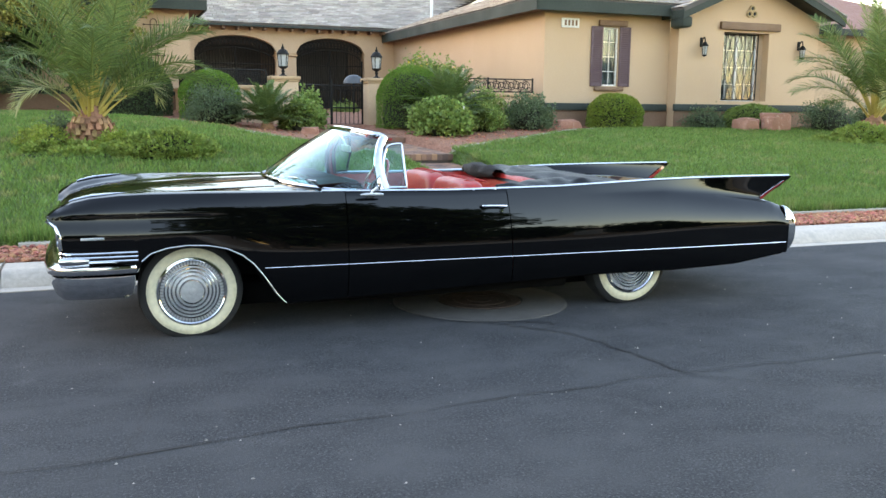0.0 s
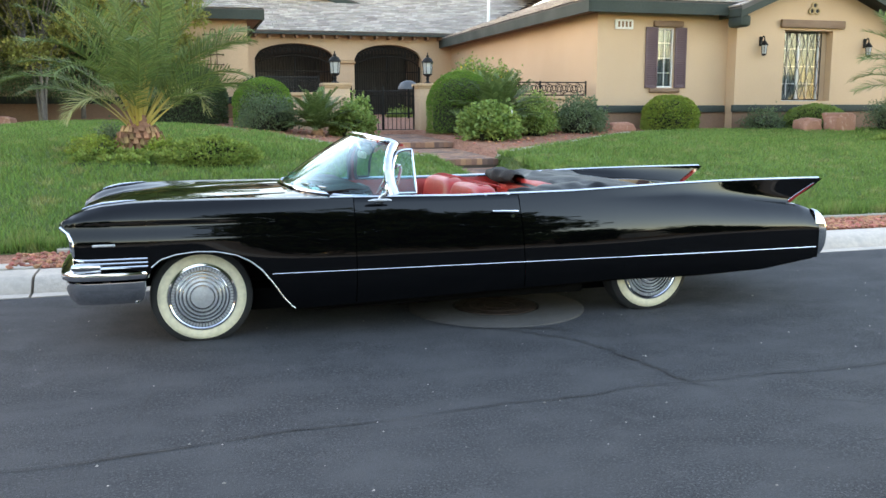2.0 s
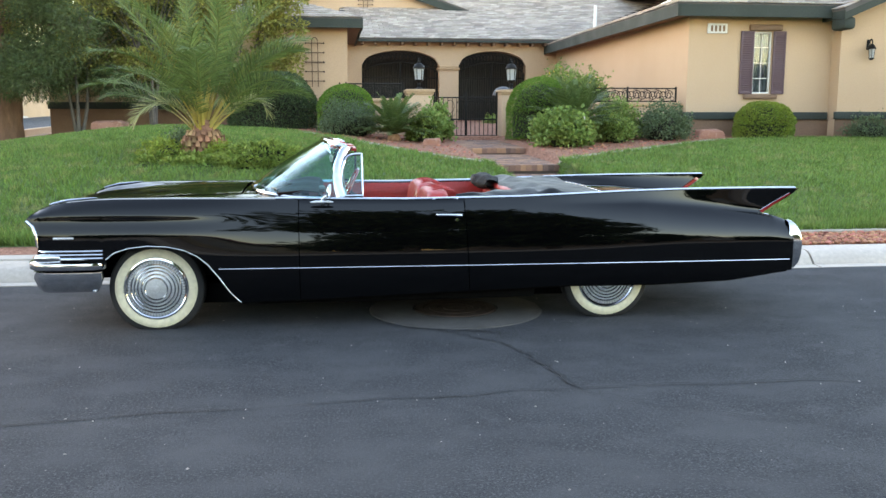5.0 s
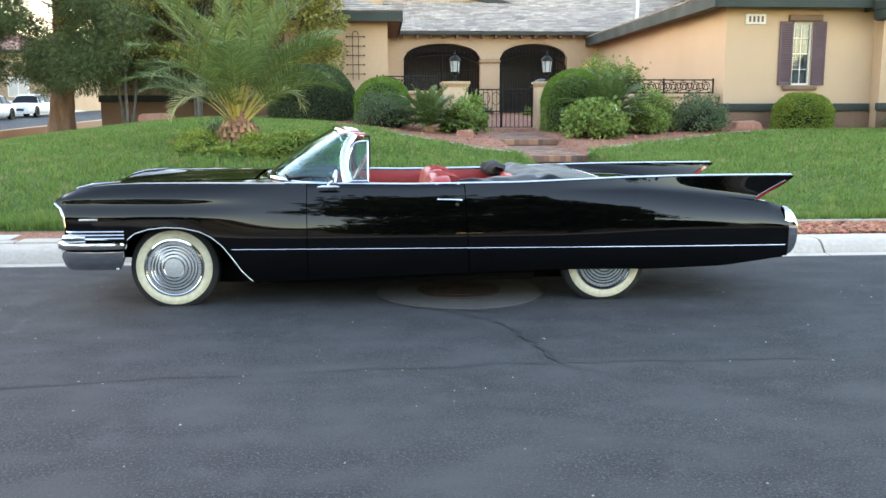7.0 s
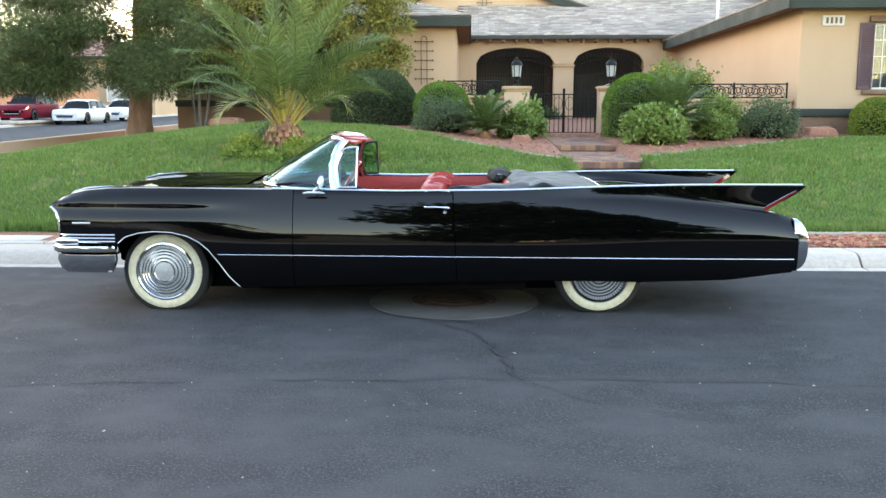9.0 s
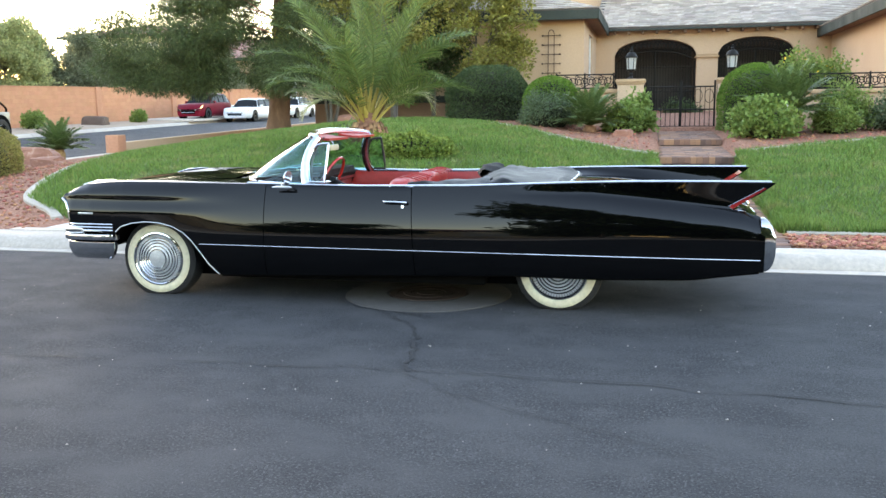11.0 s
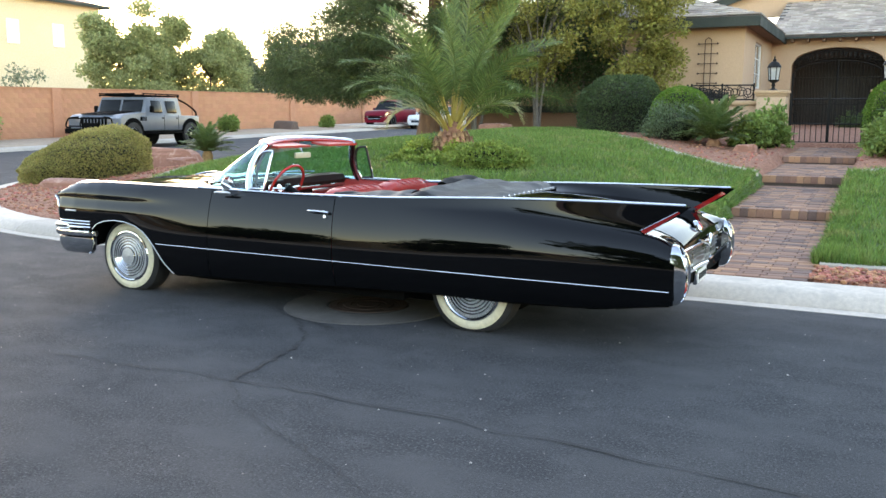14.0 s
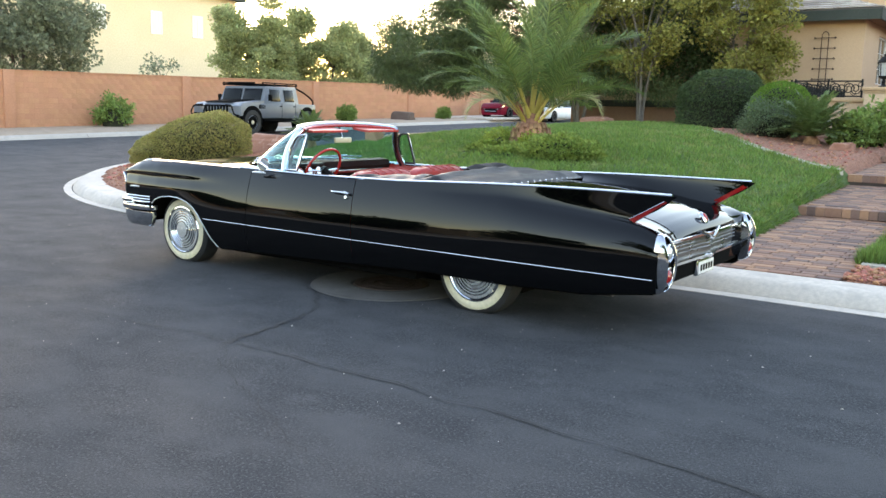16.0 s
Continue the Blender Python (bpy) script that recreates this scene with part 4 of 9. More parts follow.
def flank(bm, s, x0, x1, n, zlo, zhi, k, xend=None, xstart=None):
    """A panel of the side between two heights; s = -1 near side, 1 far side."""
    rows = []
    for x in spaced(x0, x1, n):
        u = (x - x0) / (x1 - x0)
        row = []
        for v in spaced(0, 1, k):
            a, c = zlo(x), zhi(x)
            z = a + (c - a) * v
            xx = x
            if xend:
                xx = x0 + (xend(v) - x0) * u
                z = zlo(min(xx, x1)) + (zhi(xx) - zlo(min(xx, x1))) * v
            if xstart:
                xx = xstart(z) + (x1 - xstart(z)) * u
                z = zlo(max(xx, x0)) + (zhi(xx) - zlo(max(xx, x0))) * v
                xx = xstart(z) + (x1 - xstart(z)) * u
            row.append((xx, s * c_side(xx, z), z))
        rows.append(row)
    grid(bm, rows)


def nose_x(z):
    return lerp(z, [0.45, 0.52, 0.62, 0.70, 0.76, 0.80, 0.815], [-2.44, -2.425, -2.41, -2.415, -2.44, -2.485, -2.495])


HOOD_X = [-2.46, -2.40, -2.3, -2.15, -1.9, -1.5, -1.06]
HOOD_Z = [0.798, 0.855, 0.896, 0.926, 0.949, 0.970, 0.980]


def hood_z(x, y):
    zc = lerp(x, HOOD_X, HOOD_Z)
    a = abs(y)
    return zc - 0.028 * (a / 0.62) ** 2


for s in (-1, 1):
    # front fender
    b = bmesh.new()
    flank(b, s, -2.44, -0.643, 110, c_zb, c_zt, 26, xstart=nose_x)
    rows = []
    for u in spaced(0, 1, 60):
        x = -2.495 + u * (-0.643 + 2.495)
        zt = c_zt(x)
        yt = c_side(x, zt)
        hx = max(x, -2.46)
        inner = hood_z(hx, 0.60) - 0.004
        pts = [(x, s * yt, zt)]
        for t in spaced(0, 1, 12)[1:]:
            y = yt + (0.605 - yt) * t
            bumpz = zt + 0.009 * math.sin(math.pi * min(1, t * 2.2)) if t < 0.45 else zt + (inner - zt) * smoothstep(0.4, 1.0, t)
            pts.append((x, s * y, bumpz))
        rows.append(pts)
    grid(b, rows)
    bmesh.ops.remove_doubles(b, verts=b.verts, dist=0.0015)
    fender = part("front_fender", b, PAINT, car, angle=50)
    # arch lip
    b = bmesh.new()
    pts = [(x, s * (c_side(x, c_zb(x)) + 0.004), c_zb(x) + 0.006) for x in spaced(-1.955, -1.055, 60)]
    tube(b, pts, 0.004, 8)
    part("arch_trim", b, BRUSHED, fender, "chrome wheel-arch lip")
    # brand script on the fender, as a plain bar
    b = bmesh.new()
    box(b, -2.30, s * 0.958 - 0.008, 0.676, -2.165, s * 0.958 + 0.008, 0.691, bevel=0.003)
    part("badge", b, BRUSHED, fender, "small chrome script bar")
    b = bmesh.new()
    tube(b, [(x, s * (c_side(x, c_zt(x)) - 0.075), c_zt(x) + 0.012) for x in spaced(-2.36, -2.03, 14)], [0.004 + 0.016 * math.sin(math.pi * min(1.0, 0.15 + 0.85 * k / 13)) for k in range(14)], 8, flat=0.55)
    part("fender_ornament", b, CHROME, fender, "low chrome spear on the fender top")
    # door
    b = bmesh.new()
    rows = []
    for u in spaced(0, 1, 50):
        row = []
        for v in spaced(0, 1, 22):
            xr = 0.543 + 0.035 * (1 - v)
            x = -0.637 + (xr + 0.637) * u
            z = c_zb(x) + (c_zt(x) - c_zb(x)) * v
            row.append((x, s * c_side(x, z), z))
        x = row[-1][0]
        zt = c_zt(x)
        yt = c_side(x, zt)
        row += [(x, s * (yt - 0.02), zt + 0.008), (x, s * (yt - 0.085), zt + 0.006), (x, s * (yt - 0.095), zt - 0.02)]
        rows.append(row)
    grid(b, rows)
    door = part("door", b, PAINT, car, angle=50)
    b = bmesh.new()
    rows = []
    for x in spaced(-0.60, 1.02, 40):
        yt = c_side(x, c_zt(x)) - 0.097
        rows.append([(x, s * (yt + 0.0), c_zt(x) - 0.008), (x, s * (yt - 0.02), 0.86), (x, s * (yt - 0.028), 0.80), (x, s * (yt - 0.03), 0.62), (x, s * (yt - 0.03), 0.32)])
    grid(b, rows)
    thick(b, 0.012)
    panel = part("inner_panel", b, REDLEATHER, car, "red leather inner side panel")
    b = bmesh.new()
    for zz in (0.815, 0.79):
        rod(b, (-0.02, s * 0.812, zz), (0.36, s * 0.812, zz), 0.008, seg=8)
    box(b, -0.04, s * 0.81 - 0.01, 0.78, 0.38, s * 0.81 + 0.014, 0.825, bevel=0.006)
    part("armrest_trim", b, CHROME, panel, "chrome armrest trim")
    b = bmesh.new()
    rod(b, (-0.36, s * 0.81, 0.80), (-0.30, s * 0.79, 0.80), 0.012, seg=8)
    rod(b, (-0.30, s * 0.79, 0.80), (-0.24, s * 0.785, 0.815), 0.008, seg=8)
    part("window_crank", b, CHROME, panel)
    # handle and lock
    b = bmesh.new()
    y = c_side(0.4, 0.81)
    tube(b, spline([(0.335, s * (y + 0.012), 0.812), (0.36, s * (y + 0.034), 0.813), (0.45, s * (y + 0.036), 0.812), (0.51, s * (y + 0.03), 0.807), (0.522, s * (y + 0.004), 0.80)], 16), [0.006, 0.009, 0.010, 0.010, 0.010, 0.010, 0.010, 0.010, 0.010, 0.011, 0.012, 0.012, 0.013, 0.012, 0.010, 0.008], 8)
    part("door_handle", b, CHROME, door, "chrome pull handle")
    b = bmesh.new()
    rod(b, (0.489, s * (c_side(0.489, 0.775) - 0.002), 0.772), (0.489, s * (c_side(0.489, 0.775) + 0.014), 0.775), 0.016, 0.012, seg=14)
    part("lock", b, CHROME, door)
    # rear quarter: fender, fin outside, fin inside
    b = bmesh.new()
    flank(b, s, 0.584, 3.088, 130, c_zb, c_cr, 34, xstart=lambda z: 0.549 + 0.035 * (1 - (z - 0.25) / 0.672))
    fin_end = lambda v: 2.845 + 0.31 * v
    rows_o, rows_i = [], []
    for u in spaced(0, 1, 100):
        ro, ri = [], []
        for v in (0, 0.06, 0.12, 0.2, 0.3, 0.42, 0.55, 0.7, 0.85, 1):
            x = 0.5554 - 0.0064 * v + (fin_end(v) - 0.5554 + 0.0064 * v) * u
            z = c_cr(x) + (c_zt(x) - c_cr(x)) * v
            yo = c_side(x, z)
            ro.append((x, s * yo, z))
        rows_o.append(ro)
    grid(b, rows_o)
    for u in spaced(0, 1, 90):
        ri = []
        for v in spaced(0, 1, 9):
            x = 1.05 + (fin_end(v) - 1.05) * u
            zt, cr = c_zt(x), c_in(x)
            z = cr + (zt - cr) * v
            yo = c_side(x, zt)
            inn = yo - 0.020 - (0.05 + 0.10 * (1 - smoothstep(1.2, 2.6, x))) * (1 - v) ** 1.6
            ri.append((x, s * inn, z))
        # close over the top edge
        x, zt = ri[-1][0], c_zt(ri[-1][0])
        ri.append((x, s * c_side(x, zt), zt))
        rows_i.append(ri)
    grid(b, rows_i)
    # valley from the fin's foot to the boot lid
    rows = []
    for x in spaced(1.05, 3.088, 80):
        cr = c_in(x)
        yo = c_side(x, c_zt(x)) - 0.020 - (0.05 + 0.10 * (1 - smoothstep(1.2, 2.6, x)))
        if x > 2.84:
            yo = c_side(x, c_cr(x))
        rows.append([(x, s * (yo + (0.62 - yo) * t), cr + (deck(x) - 0.022 - cr) * smoothstep(0, 1, t)) for t in spaced(0, 1, 10)])
    grid(b, rows)
    # closed end behind the bumper pod
    grid(b, [[(3.086, s * c_side(3.086, z), z), (3.08, s * 0.78, z), (3.05, s * 0.58, z)] for z in spaced(c_zb(3.086) + 0.05, c_cr(3.086), 12)])
    # top rim beside the rear seat
    rows = []
    for x in spaced(0.55, 1.2, 16):
        zt = c_zt(x)
        yt = c_side(x, zt)
        rows.append([(x, s * yt, zt), (x, s * (yt - 0.02), zt + 0.008), (x, s * (yt - 0.085), zt + 0.006), (x, s * (yt - 0.095), zt - 0.03)])
    grid(b, rows)
    bmesh.ops.remove_doubles(b, verts=b.verts, dist=0.0015)
    quarter = part("rear_fender", b, PAINT, car, "black rear fender rising into a sharp tail fin", angle=42)
    # red lens on the slanted edge of the fin, in a chrome frame
    b = bmesh.new()
    lo, hi = Vector((2.862, 0, 0.788)), Vector((3.085, 0, 0.928))
    rows = []
    for t in spaced(0, 1, 10):
        p = lo.lerp(hi, t)
        yo, yi = c_side(p.x, p.z) + 0.004, c_side(p.x, p.z) - 0.062 + 0.036 * t
        out = 0.016 * (1 - 0.4 * t)
        rows.append([(p.x - 0.016 * (1 - 0.7 * t), s * yo, p.z + 0.009 * (1 - 0.7 * t)), (p.x + out * 0.7, s * (yo - 0.004), p.z - out * 0.5), (p.x + out, s * (yo + yi) / 2, p.z - out * 0.6), (p.x + out * 0.7, s * (yi + 0.004), p.z - out * 0.5), (p.x - 0.02, s * yi, p.z + 0.012)])
    grid(b, rows)
    thick(b, 0.004)
    part("tail_lens", b, LENS, quarter, "red plastic tail lens on the fin")
    b = bmesh.new()
    tube(b, [(p[0][0] - 0.002, p[0][1] + s * 0.001, p[0][2] + 0.002) for p in rows], 0.002, 6)
    tube(b, spline([(2.86, s * 0.845, 0.768), (2.90, s * 0.842, 0.765), (2.95, s * 0.838, 0.753), (3.0, s * 0.832, 0.738)], 8), [0.006, 0.010, 0.011, 0.011, 0.010, 0.008, 0.006, 0.004], 8)
    part("lens_bezel", b, CHROME, quarter, "thin chrome lens bezel")
    # chrome along the belt and the fin
    b = bmesh.new()
    pts = [(x, s * (c_side(x, c_zt(x)) - 0.006), c_zt(x) + 0.006) for x in spaced(-0.80, 3.125, 130)]
    tube(b, pts, 0.0125, 8, flat=0.8)
    part("belt_moulding", b, CHROME, car, "bright chrome belt moulding up to the fin tip")
    # thin side trim
    b = bmesh.new()
    pts = [(x, s * (c_side(x, lerp(x, [-1.2, 3.06], [0.455, 0.432])) + 0.003), lerp(x, [-1.2, 1.45, 3.06], [0.455, 0.442, 0.432])) for x in spaced(-1.20, 3.06, 110)]
    tube(b, pts, [0.0036 if p[0] < 1.42 else 0.0052 for p in pts], 8)
    part("side_moulding", b, CHROME, car, "thin chrome side moulding")
    # rocker
    b = bmesh.new()
    rows = []
    for x in spaced(-1.05, 3.06, 60):
        z = c_zb(x)
        y = c_side(x, z)
        rows.append([(x, s * (y - 0.001), z + 0.004), (x, s * (y - 0.03), z - 0.015), (x, s * (y - 0.2), z - 0.02)])
    grid(b, rows)
    part("rocker", b, UNDER, car)

# hood with centre crown
b = bmesh.new()
rows = []
for x in spaced(-2.46, -1.062, 46):
    rows.append([(x, y, hood_z(x, y) + 0.006 * math.exp(-(y / 0.05) ** 2)) for y in spaced(-0.60, 0.60, 41)])
grid(b, rows)
hood = part("hood", b, PAINT, car, "long flat black hood", angle=60)
b = bmesh.new()
rows = []
for x in spaced(-1.058, -0.62, 14):
    rows.append([(x, y, 0.968 - 0.024 * (abs(y) / 0.62) ** 2 + 0.008 * smoothstep(-1.05, -0.85, x)) for y in spaced(-0.84, 0.84, 31)])
grid(b, rows)
part("cowl", b, PAINT, car, angle=60)
b = bmesh.new()
for k in range(9):
    box(b, -1.035 + k * 0.012, -0.5, 0.951, -1.030 + k * 0.012, 0.5, 0.958)
part("cowl_vent", b, CHROME, car, "chrome cowl vent louvres")
# boot lid
b = bmesh.new()
rows = []
for x in spaced(1.05, 3.09, 110):
    rows.append([(x, y, deck(x) + 0.004 - 0.022 * (abs(y) / 0.62) ** 2.2) for y in spaced(-0.62, 0.62, 33)])
grid(b, rows)
part("boot_lid", b, PAINT, car, "sloping black boot lid between the fins", angle=60)

# tail: oval chrome pods with two recessed lamps each, bars and a studded grille between them
def pod_x(z):
    """The pod's rear outline, which leans forward at its top and bottom."""
    return lerp(z, [0.335, 0.36, 0.40, 0.46, 0.53, 0.60, 0.66, 0.70, 0.728], [3.085, 3.118, 3.140, 3.152, 3.156, 3.150, 3.130, 3.108, 3.085])


def oval(y0, k, dx, n=40):
    """A ring of the pod: centre y0, size k, set in or out by dx."""
    out = []
    for i in range(n):
        a = 2 * math.pi * i / n
        c, q = math.cos(a), math.sin(a)
        z = 0.532 + 0.196 * k * math.copysign(abs(q) ** 0.8, q)
        out.append((pod_x(0.532 + (z - 0.532)) + dx, y0 + 0.080 * k * math.copysign(abs(c) ** 0.8, c), z))
    return out


for s in (-1, 1):
    yc = s * 0.872
    b = bmesh.new()
    rows = [[(3.06, y, z) for x, y, z in oval(yc, 0.99, 0)]]
    rows += [oval(yc, k, dx) for k, dx in ((1.0, -0.012), (0.985, 0.0), (0.955, 0.006), (0.92, 0.004), (0.895, -0.006), (0.875, -0.03))]
    rows = [r + [r[0]] for r in rows]
    grid(b, rows)
    pod = part("bumper_pod", b, CHROME, car, "upright oval chrome bumper pod", angle=60)
    b = bmesh.new()
    b.faces.new([b.verts.new((x - 0.028, y, z)) for x, y, z in oval(yc, 0.90, 0)])
    part("pod_recess", b, UNDER, pod, "dark recess of the pod")
    for z, mat, name, lab in ((0.605, HEADLAMP, "backup_lamp", "round clear reversing lamp"), (0.455, LENS, "tail_lamp", "round red tail lamp")):
        m = Matrix.Translation((pod_x(z) - 0.026, yc, z)) @ Matrix.Rotation(math.pi / 2, 4, "Y")
        b = bmesh.new()
        lathe(b, [(0.062, -0.004), (0.064, 0.016), (0.056, 0.020), (0.050, 0.010), (0.049, 0.004)], m, 28)
        part("lamp_ring", b, CHROME, pod, "chrome lamp ring")
        b = bmesh.new()
        lathe(b, [(0.0, 0.034), (0.018, 0.032), (0.036, 0.022), (0.050, 0.004)], m, 22)
        part(name, b, mat, pod, lab)
b = bmesh.new()
grid(b, [[(x, y, z) for y in spaced(-0.80, 0.80, 9)] for x, z in ((3.03, 0.70), (3.055, 0.66), (3.06, 0.47), (3.055, 0.37), (3.02, 0.345), (2.70, 0.30))])
thick(b, 0.02)
tail = part("tail_panel", b, UNDER, car, "black valance under the rear bumper")
BAR = lambda y: 3.085 + 0.018 * (1 - (y / 0.8) ** 2) + 0.022 * math.exp(-(y / 0.10) ** 2)
for z0, z1 in ((0.632, 0.664), (0.474, 0.508)):
    b = bmesh.new()
    grid(b, [[(BAR(y) - 0.035, y, z1 - 0.004), (BAR(y) - 0.006, y, z1), (BAR(y) + 0.004, y, (z0 + z1) / 2 + 0.012), (BAR(y) + 0.002, y, (z0 + z1) / 2 - 0.006), (BAR(y) - 0.012, y, z0), (BAR(y) - 0.035, y, z0 + 0.002)] for y in spaced(-0.80, 0.80, 61)])
    part("rear_bumper_bar", b, CHROME, car, "chrome blade across the tail", angle=30)
b = bmesh.new()
grid(b, [[(BAR(y) - 0.030, y, z) for z in (0.505, 0.57, 0.640)] for y in spaced(-0.80, 0.80, 41)])
mesh_back = part("rear_grille", b, DULL, car, "dull ribbed grille between the rear bars")
for z in (0.556, 0.582, 0.608):
    b = bmesh.new()
    tube(b, [(BAR(y) - 0.026, y, z) for y in spaced(-0.79, 0.79, 41)], 0.005, 6)
    part("grille_rib", b, DULL, mesh_back)
b = bmesh.new()
tube(b, spline([(3.098, -0.20, 0.672), (3.118, -0.09, 0.648), (3.124, 0, 0.622), (3.118, 0.09, 0.648), (3.098, 0.20, 0.672)], 24), 0.013, 8)
part("vee_emblem", b, CHROME, car, "wide chrome vee on the tail")
b = bmesh.new()
lathe(b, [(0.0, 0.020), (0.026, 0.016), (0.038, 0.004), (0.040, -0.01)], Matrix.Translation((3.045, 0, 0.752)) @ Matrix.Rotation(radians(55), 4, "Y") @ Matrix.Diagonal((1.25, 0.95, 1, 1)), 20)
crest = part("boot_crest", b, CHROME, car, "chrome lock cover on the boot lid")
b = bmesh.new()
lathe(b, [(0.0, 0.026), (0.018, 0.023), (0.026, 0.016)], Matrix.Translation((3.045, 0, 0.752)) @ Matrix.Rotation(radians(55), 4, "Y") @ Matrix.Diagonal((1.3, 0.85, 1, 1)), 16)
part("crest_enamel", b, REDPAINT, crest, "red enamel shield")
b = bmesh.new()
box(b, 3.055, -0.18, 0.352, 3.085, 0.18, 0.468, bevel=0.010)
holder = part("plate_holder", b, CHROME, car, "chrome number-plate recess")
b = bmesh.new()
box(b, 3.084, -0.155, 0.362, 3.089, 0.155, 0.452, bevel=0.002)
part("number_plate", b, WHITE_PAINT, holder, "white number plate")
b = bmesh.new()
for k in range(5):
    box(b, 3.090, -0.125 + k * 0.054, 0.385, 3.092, -0.092 + k * 0.054, 0.430)
part("plate_bar", b, UNDER, holder, smooth=False)

# front: bumper, grille, lamps
BPATH = [(-1.985, -0.90), (-2.0, -0.965), (-2.15, -0.985), (-2.30, -0.978), (-2.41, -0.955), (-2.475, -0.88), (-2.50, -0.75), (-2.525, -0.4), (-2.53, 0), (-2.525, 0.4), (-2.50, 0.75), (-2.475, 0.88), (-2.41, 0.955), (-2.30, 0.978), (-2.15, 0.985), (-2.0, 0.965), (-1.985, 0.90)]
line = [(x, y, 0) for x, y in spline(BPATH, 70)][::-1]
b = bmesh.new()
sweep(b, line, [(-o, h) for o, h in ((-0.06, 0.455), (-0.01, 0.455), (0.012, 0.468), (0.018, 0.488), (0.012, 0.51), (-0.02, 0.527), (-0.06, 0.528))])
part("front_bumper", b, CHROME, car, "chrome wraparound front bumper blade", angle=40)
b = bmesh.new()
sweep(b, line, [(-o, h) for o, h in ((-0.08, 0.446), (-0.012, 0.446), (-0.008, 0.40), (-0.03, 0.335), (-0.06, 0.302), (-0.08, 0.30))])
part("bumper_valance", b, CHROME, car, "lower chrome bumper valance", angle=40)
b = bmesh.new()
box(b, -2.40, -0.88, 0.46, -2.34, 0.88, 0.64, bevel=0.01)
part("grille_backing", b, UNDER, car)
for zz in (0.595, 0.57, 0.545):
    b = bmesh.new()
    tube(b, [(x, y * 1.004, zz) for x, y in spline([(-1.975, -0.975), (-2.2, -0.972), (-2.36, -0.955), (-2.425, -0.86), (-2.45, -0.5), (-2.455, 0), (-2.45, 0.5), (-2.425, 0.86), (-2.36, 0.955), (-2.2, 0.972), (-1.975, 0.975)], 60)], 0.008, 6)
    part("grille_bar", b, CHROME, car, "thin chrome grille bar wrapping the corner")
b = bmesh.new()
for i in range(30):
    for zz in (0.585, 0.615):
        bmesh.ops.create_uvsphere(b, u_segments=8, v_segments=5, radius=0.012, matrix=Matrix.Translation((-2.425, -0.8 + i * 1.6 / 29, zz)))
part("grille_texture", b, CHROME, car, "rows of chrome grille bullets")
for s in (-1, 1):
    for y in (0.56, 0.79):
        m = Matrix.Translation((-2.425, s * y, 0.70)) @ Matrix.Rotation(-math.pi / 2, 4, "Y")
        b = bmesh.new()
        lathe(b, [(0.070, -0.03), (0.086, -0.02), (0.088, 0.012), (0.080, 0.018), (0.073, 0.006)], m, 28)
        rim = part("headlamp_rim", b, CHROME, car, "chrome headlamp rim")
        b = bmesh.new()
        lathe(b, [(0.0, 0.016), (0.03, 0.014), (0.06, 0.004), (0.074, -0.008)], m, 24)
        part("headlamp", b, HEADLAMP, rim, "round glass headlamp")
    b = bmesh.new()
    lathe(b, [(0.0, 0.09), (0.025, 0.08), (0.042, 0.05), (0.048, 0.0), (0.044, -0.06), (0.0, -0.07)], Matrix.Translation((-2.33, s * 0.955, 0.548)) @ Matrix.Rotation(-math.pi / 2, 4, "Y") @ Matrix.Diagonal((0.75, 0.6, 1.2, 1)), 20)
    part("parking_lamp", b, CHROME, car, "chrome bullet parking lamp")
    b = bmesh.new()
    tube(b, [(nose_x(z) - 0.002, s * (c_side(-2.43, z) - 0.004), z) for z in spaced(0.62, 0.80, 14)], 0.012, 8)
    part("headlamp_brow", b, CHROME, car, "chrome brow at the fender's front edge")
b = bmesh.new()
box(b, -2.41, -0.90, 0.62, -2.36, 0.90, 0.785, bevel=0.01)
part("headlamp_panel", b, BRUSHED, car)

# underbody and wheel housings
for x0, x1, y0, y1, z0, z1 in ((-1.90, 1.95, -0.66, 0.66, 0.145, 0.30), (-2.1, -0.8, -0.6, 0.6, 0.34, 0.80), (1.15, 2.85, -0.60, 0.60, 0.34, 0.70), (-0.95, 1.1, -0.84, 0.84, 0.165, 0.25)):
    b = bmesh.new()
    box(b, x0, y0, z0, x1, y1, z1, bevel=0.02)
    part("underbody", b, UNDER, car, "dark underbody")
for s in (-1, 1):
    b = bmesh.new()
    rod(b, (0.9, s * 0.45, 0.17), (2.6, s * 0.5, 0.215), 0.028, seg=10)
    part("exhaust_pipe", b, surf("exhaust_steel", (0.2, 0.19, 0.18), rough=0.5, metal=0.8), car)
    # inner wheel-well walls, black
    b = bmesh.new()
    rows = [[(-1.65 + 0.46 * math.cos(a), s * y, 0.30 + 0.40 * math.sin(a)) for y in (0.55, 0.93)] for a in np.linspace(0.1, math.pi - 0.25, 24)]
    grid(b, rows)
    part("wheel_well", b, UNDER, car)

# black jambs behind the door gaps
for s in (-1, 1):
    for x in (-0.64, 0.56):
        b = bmesh.new()
        box(b, x - 0.05, s * 0.80, 0.24, x + 0.06, s * 0.885, 0.90)
        part("door_jamb", b, UNDER, car, smooth=False)

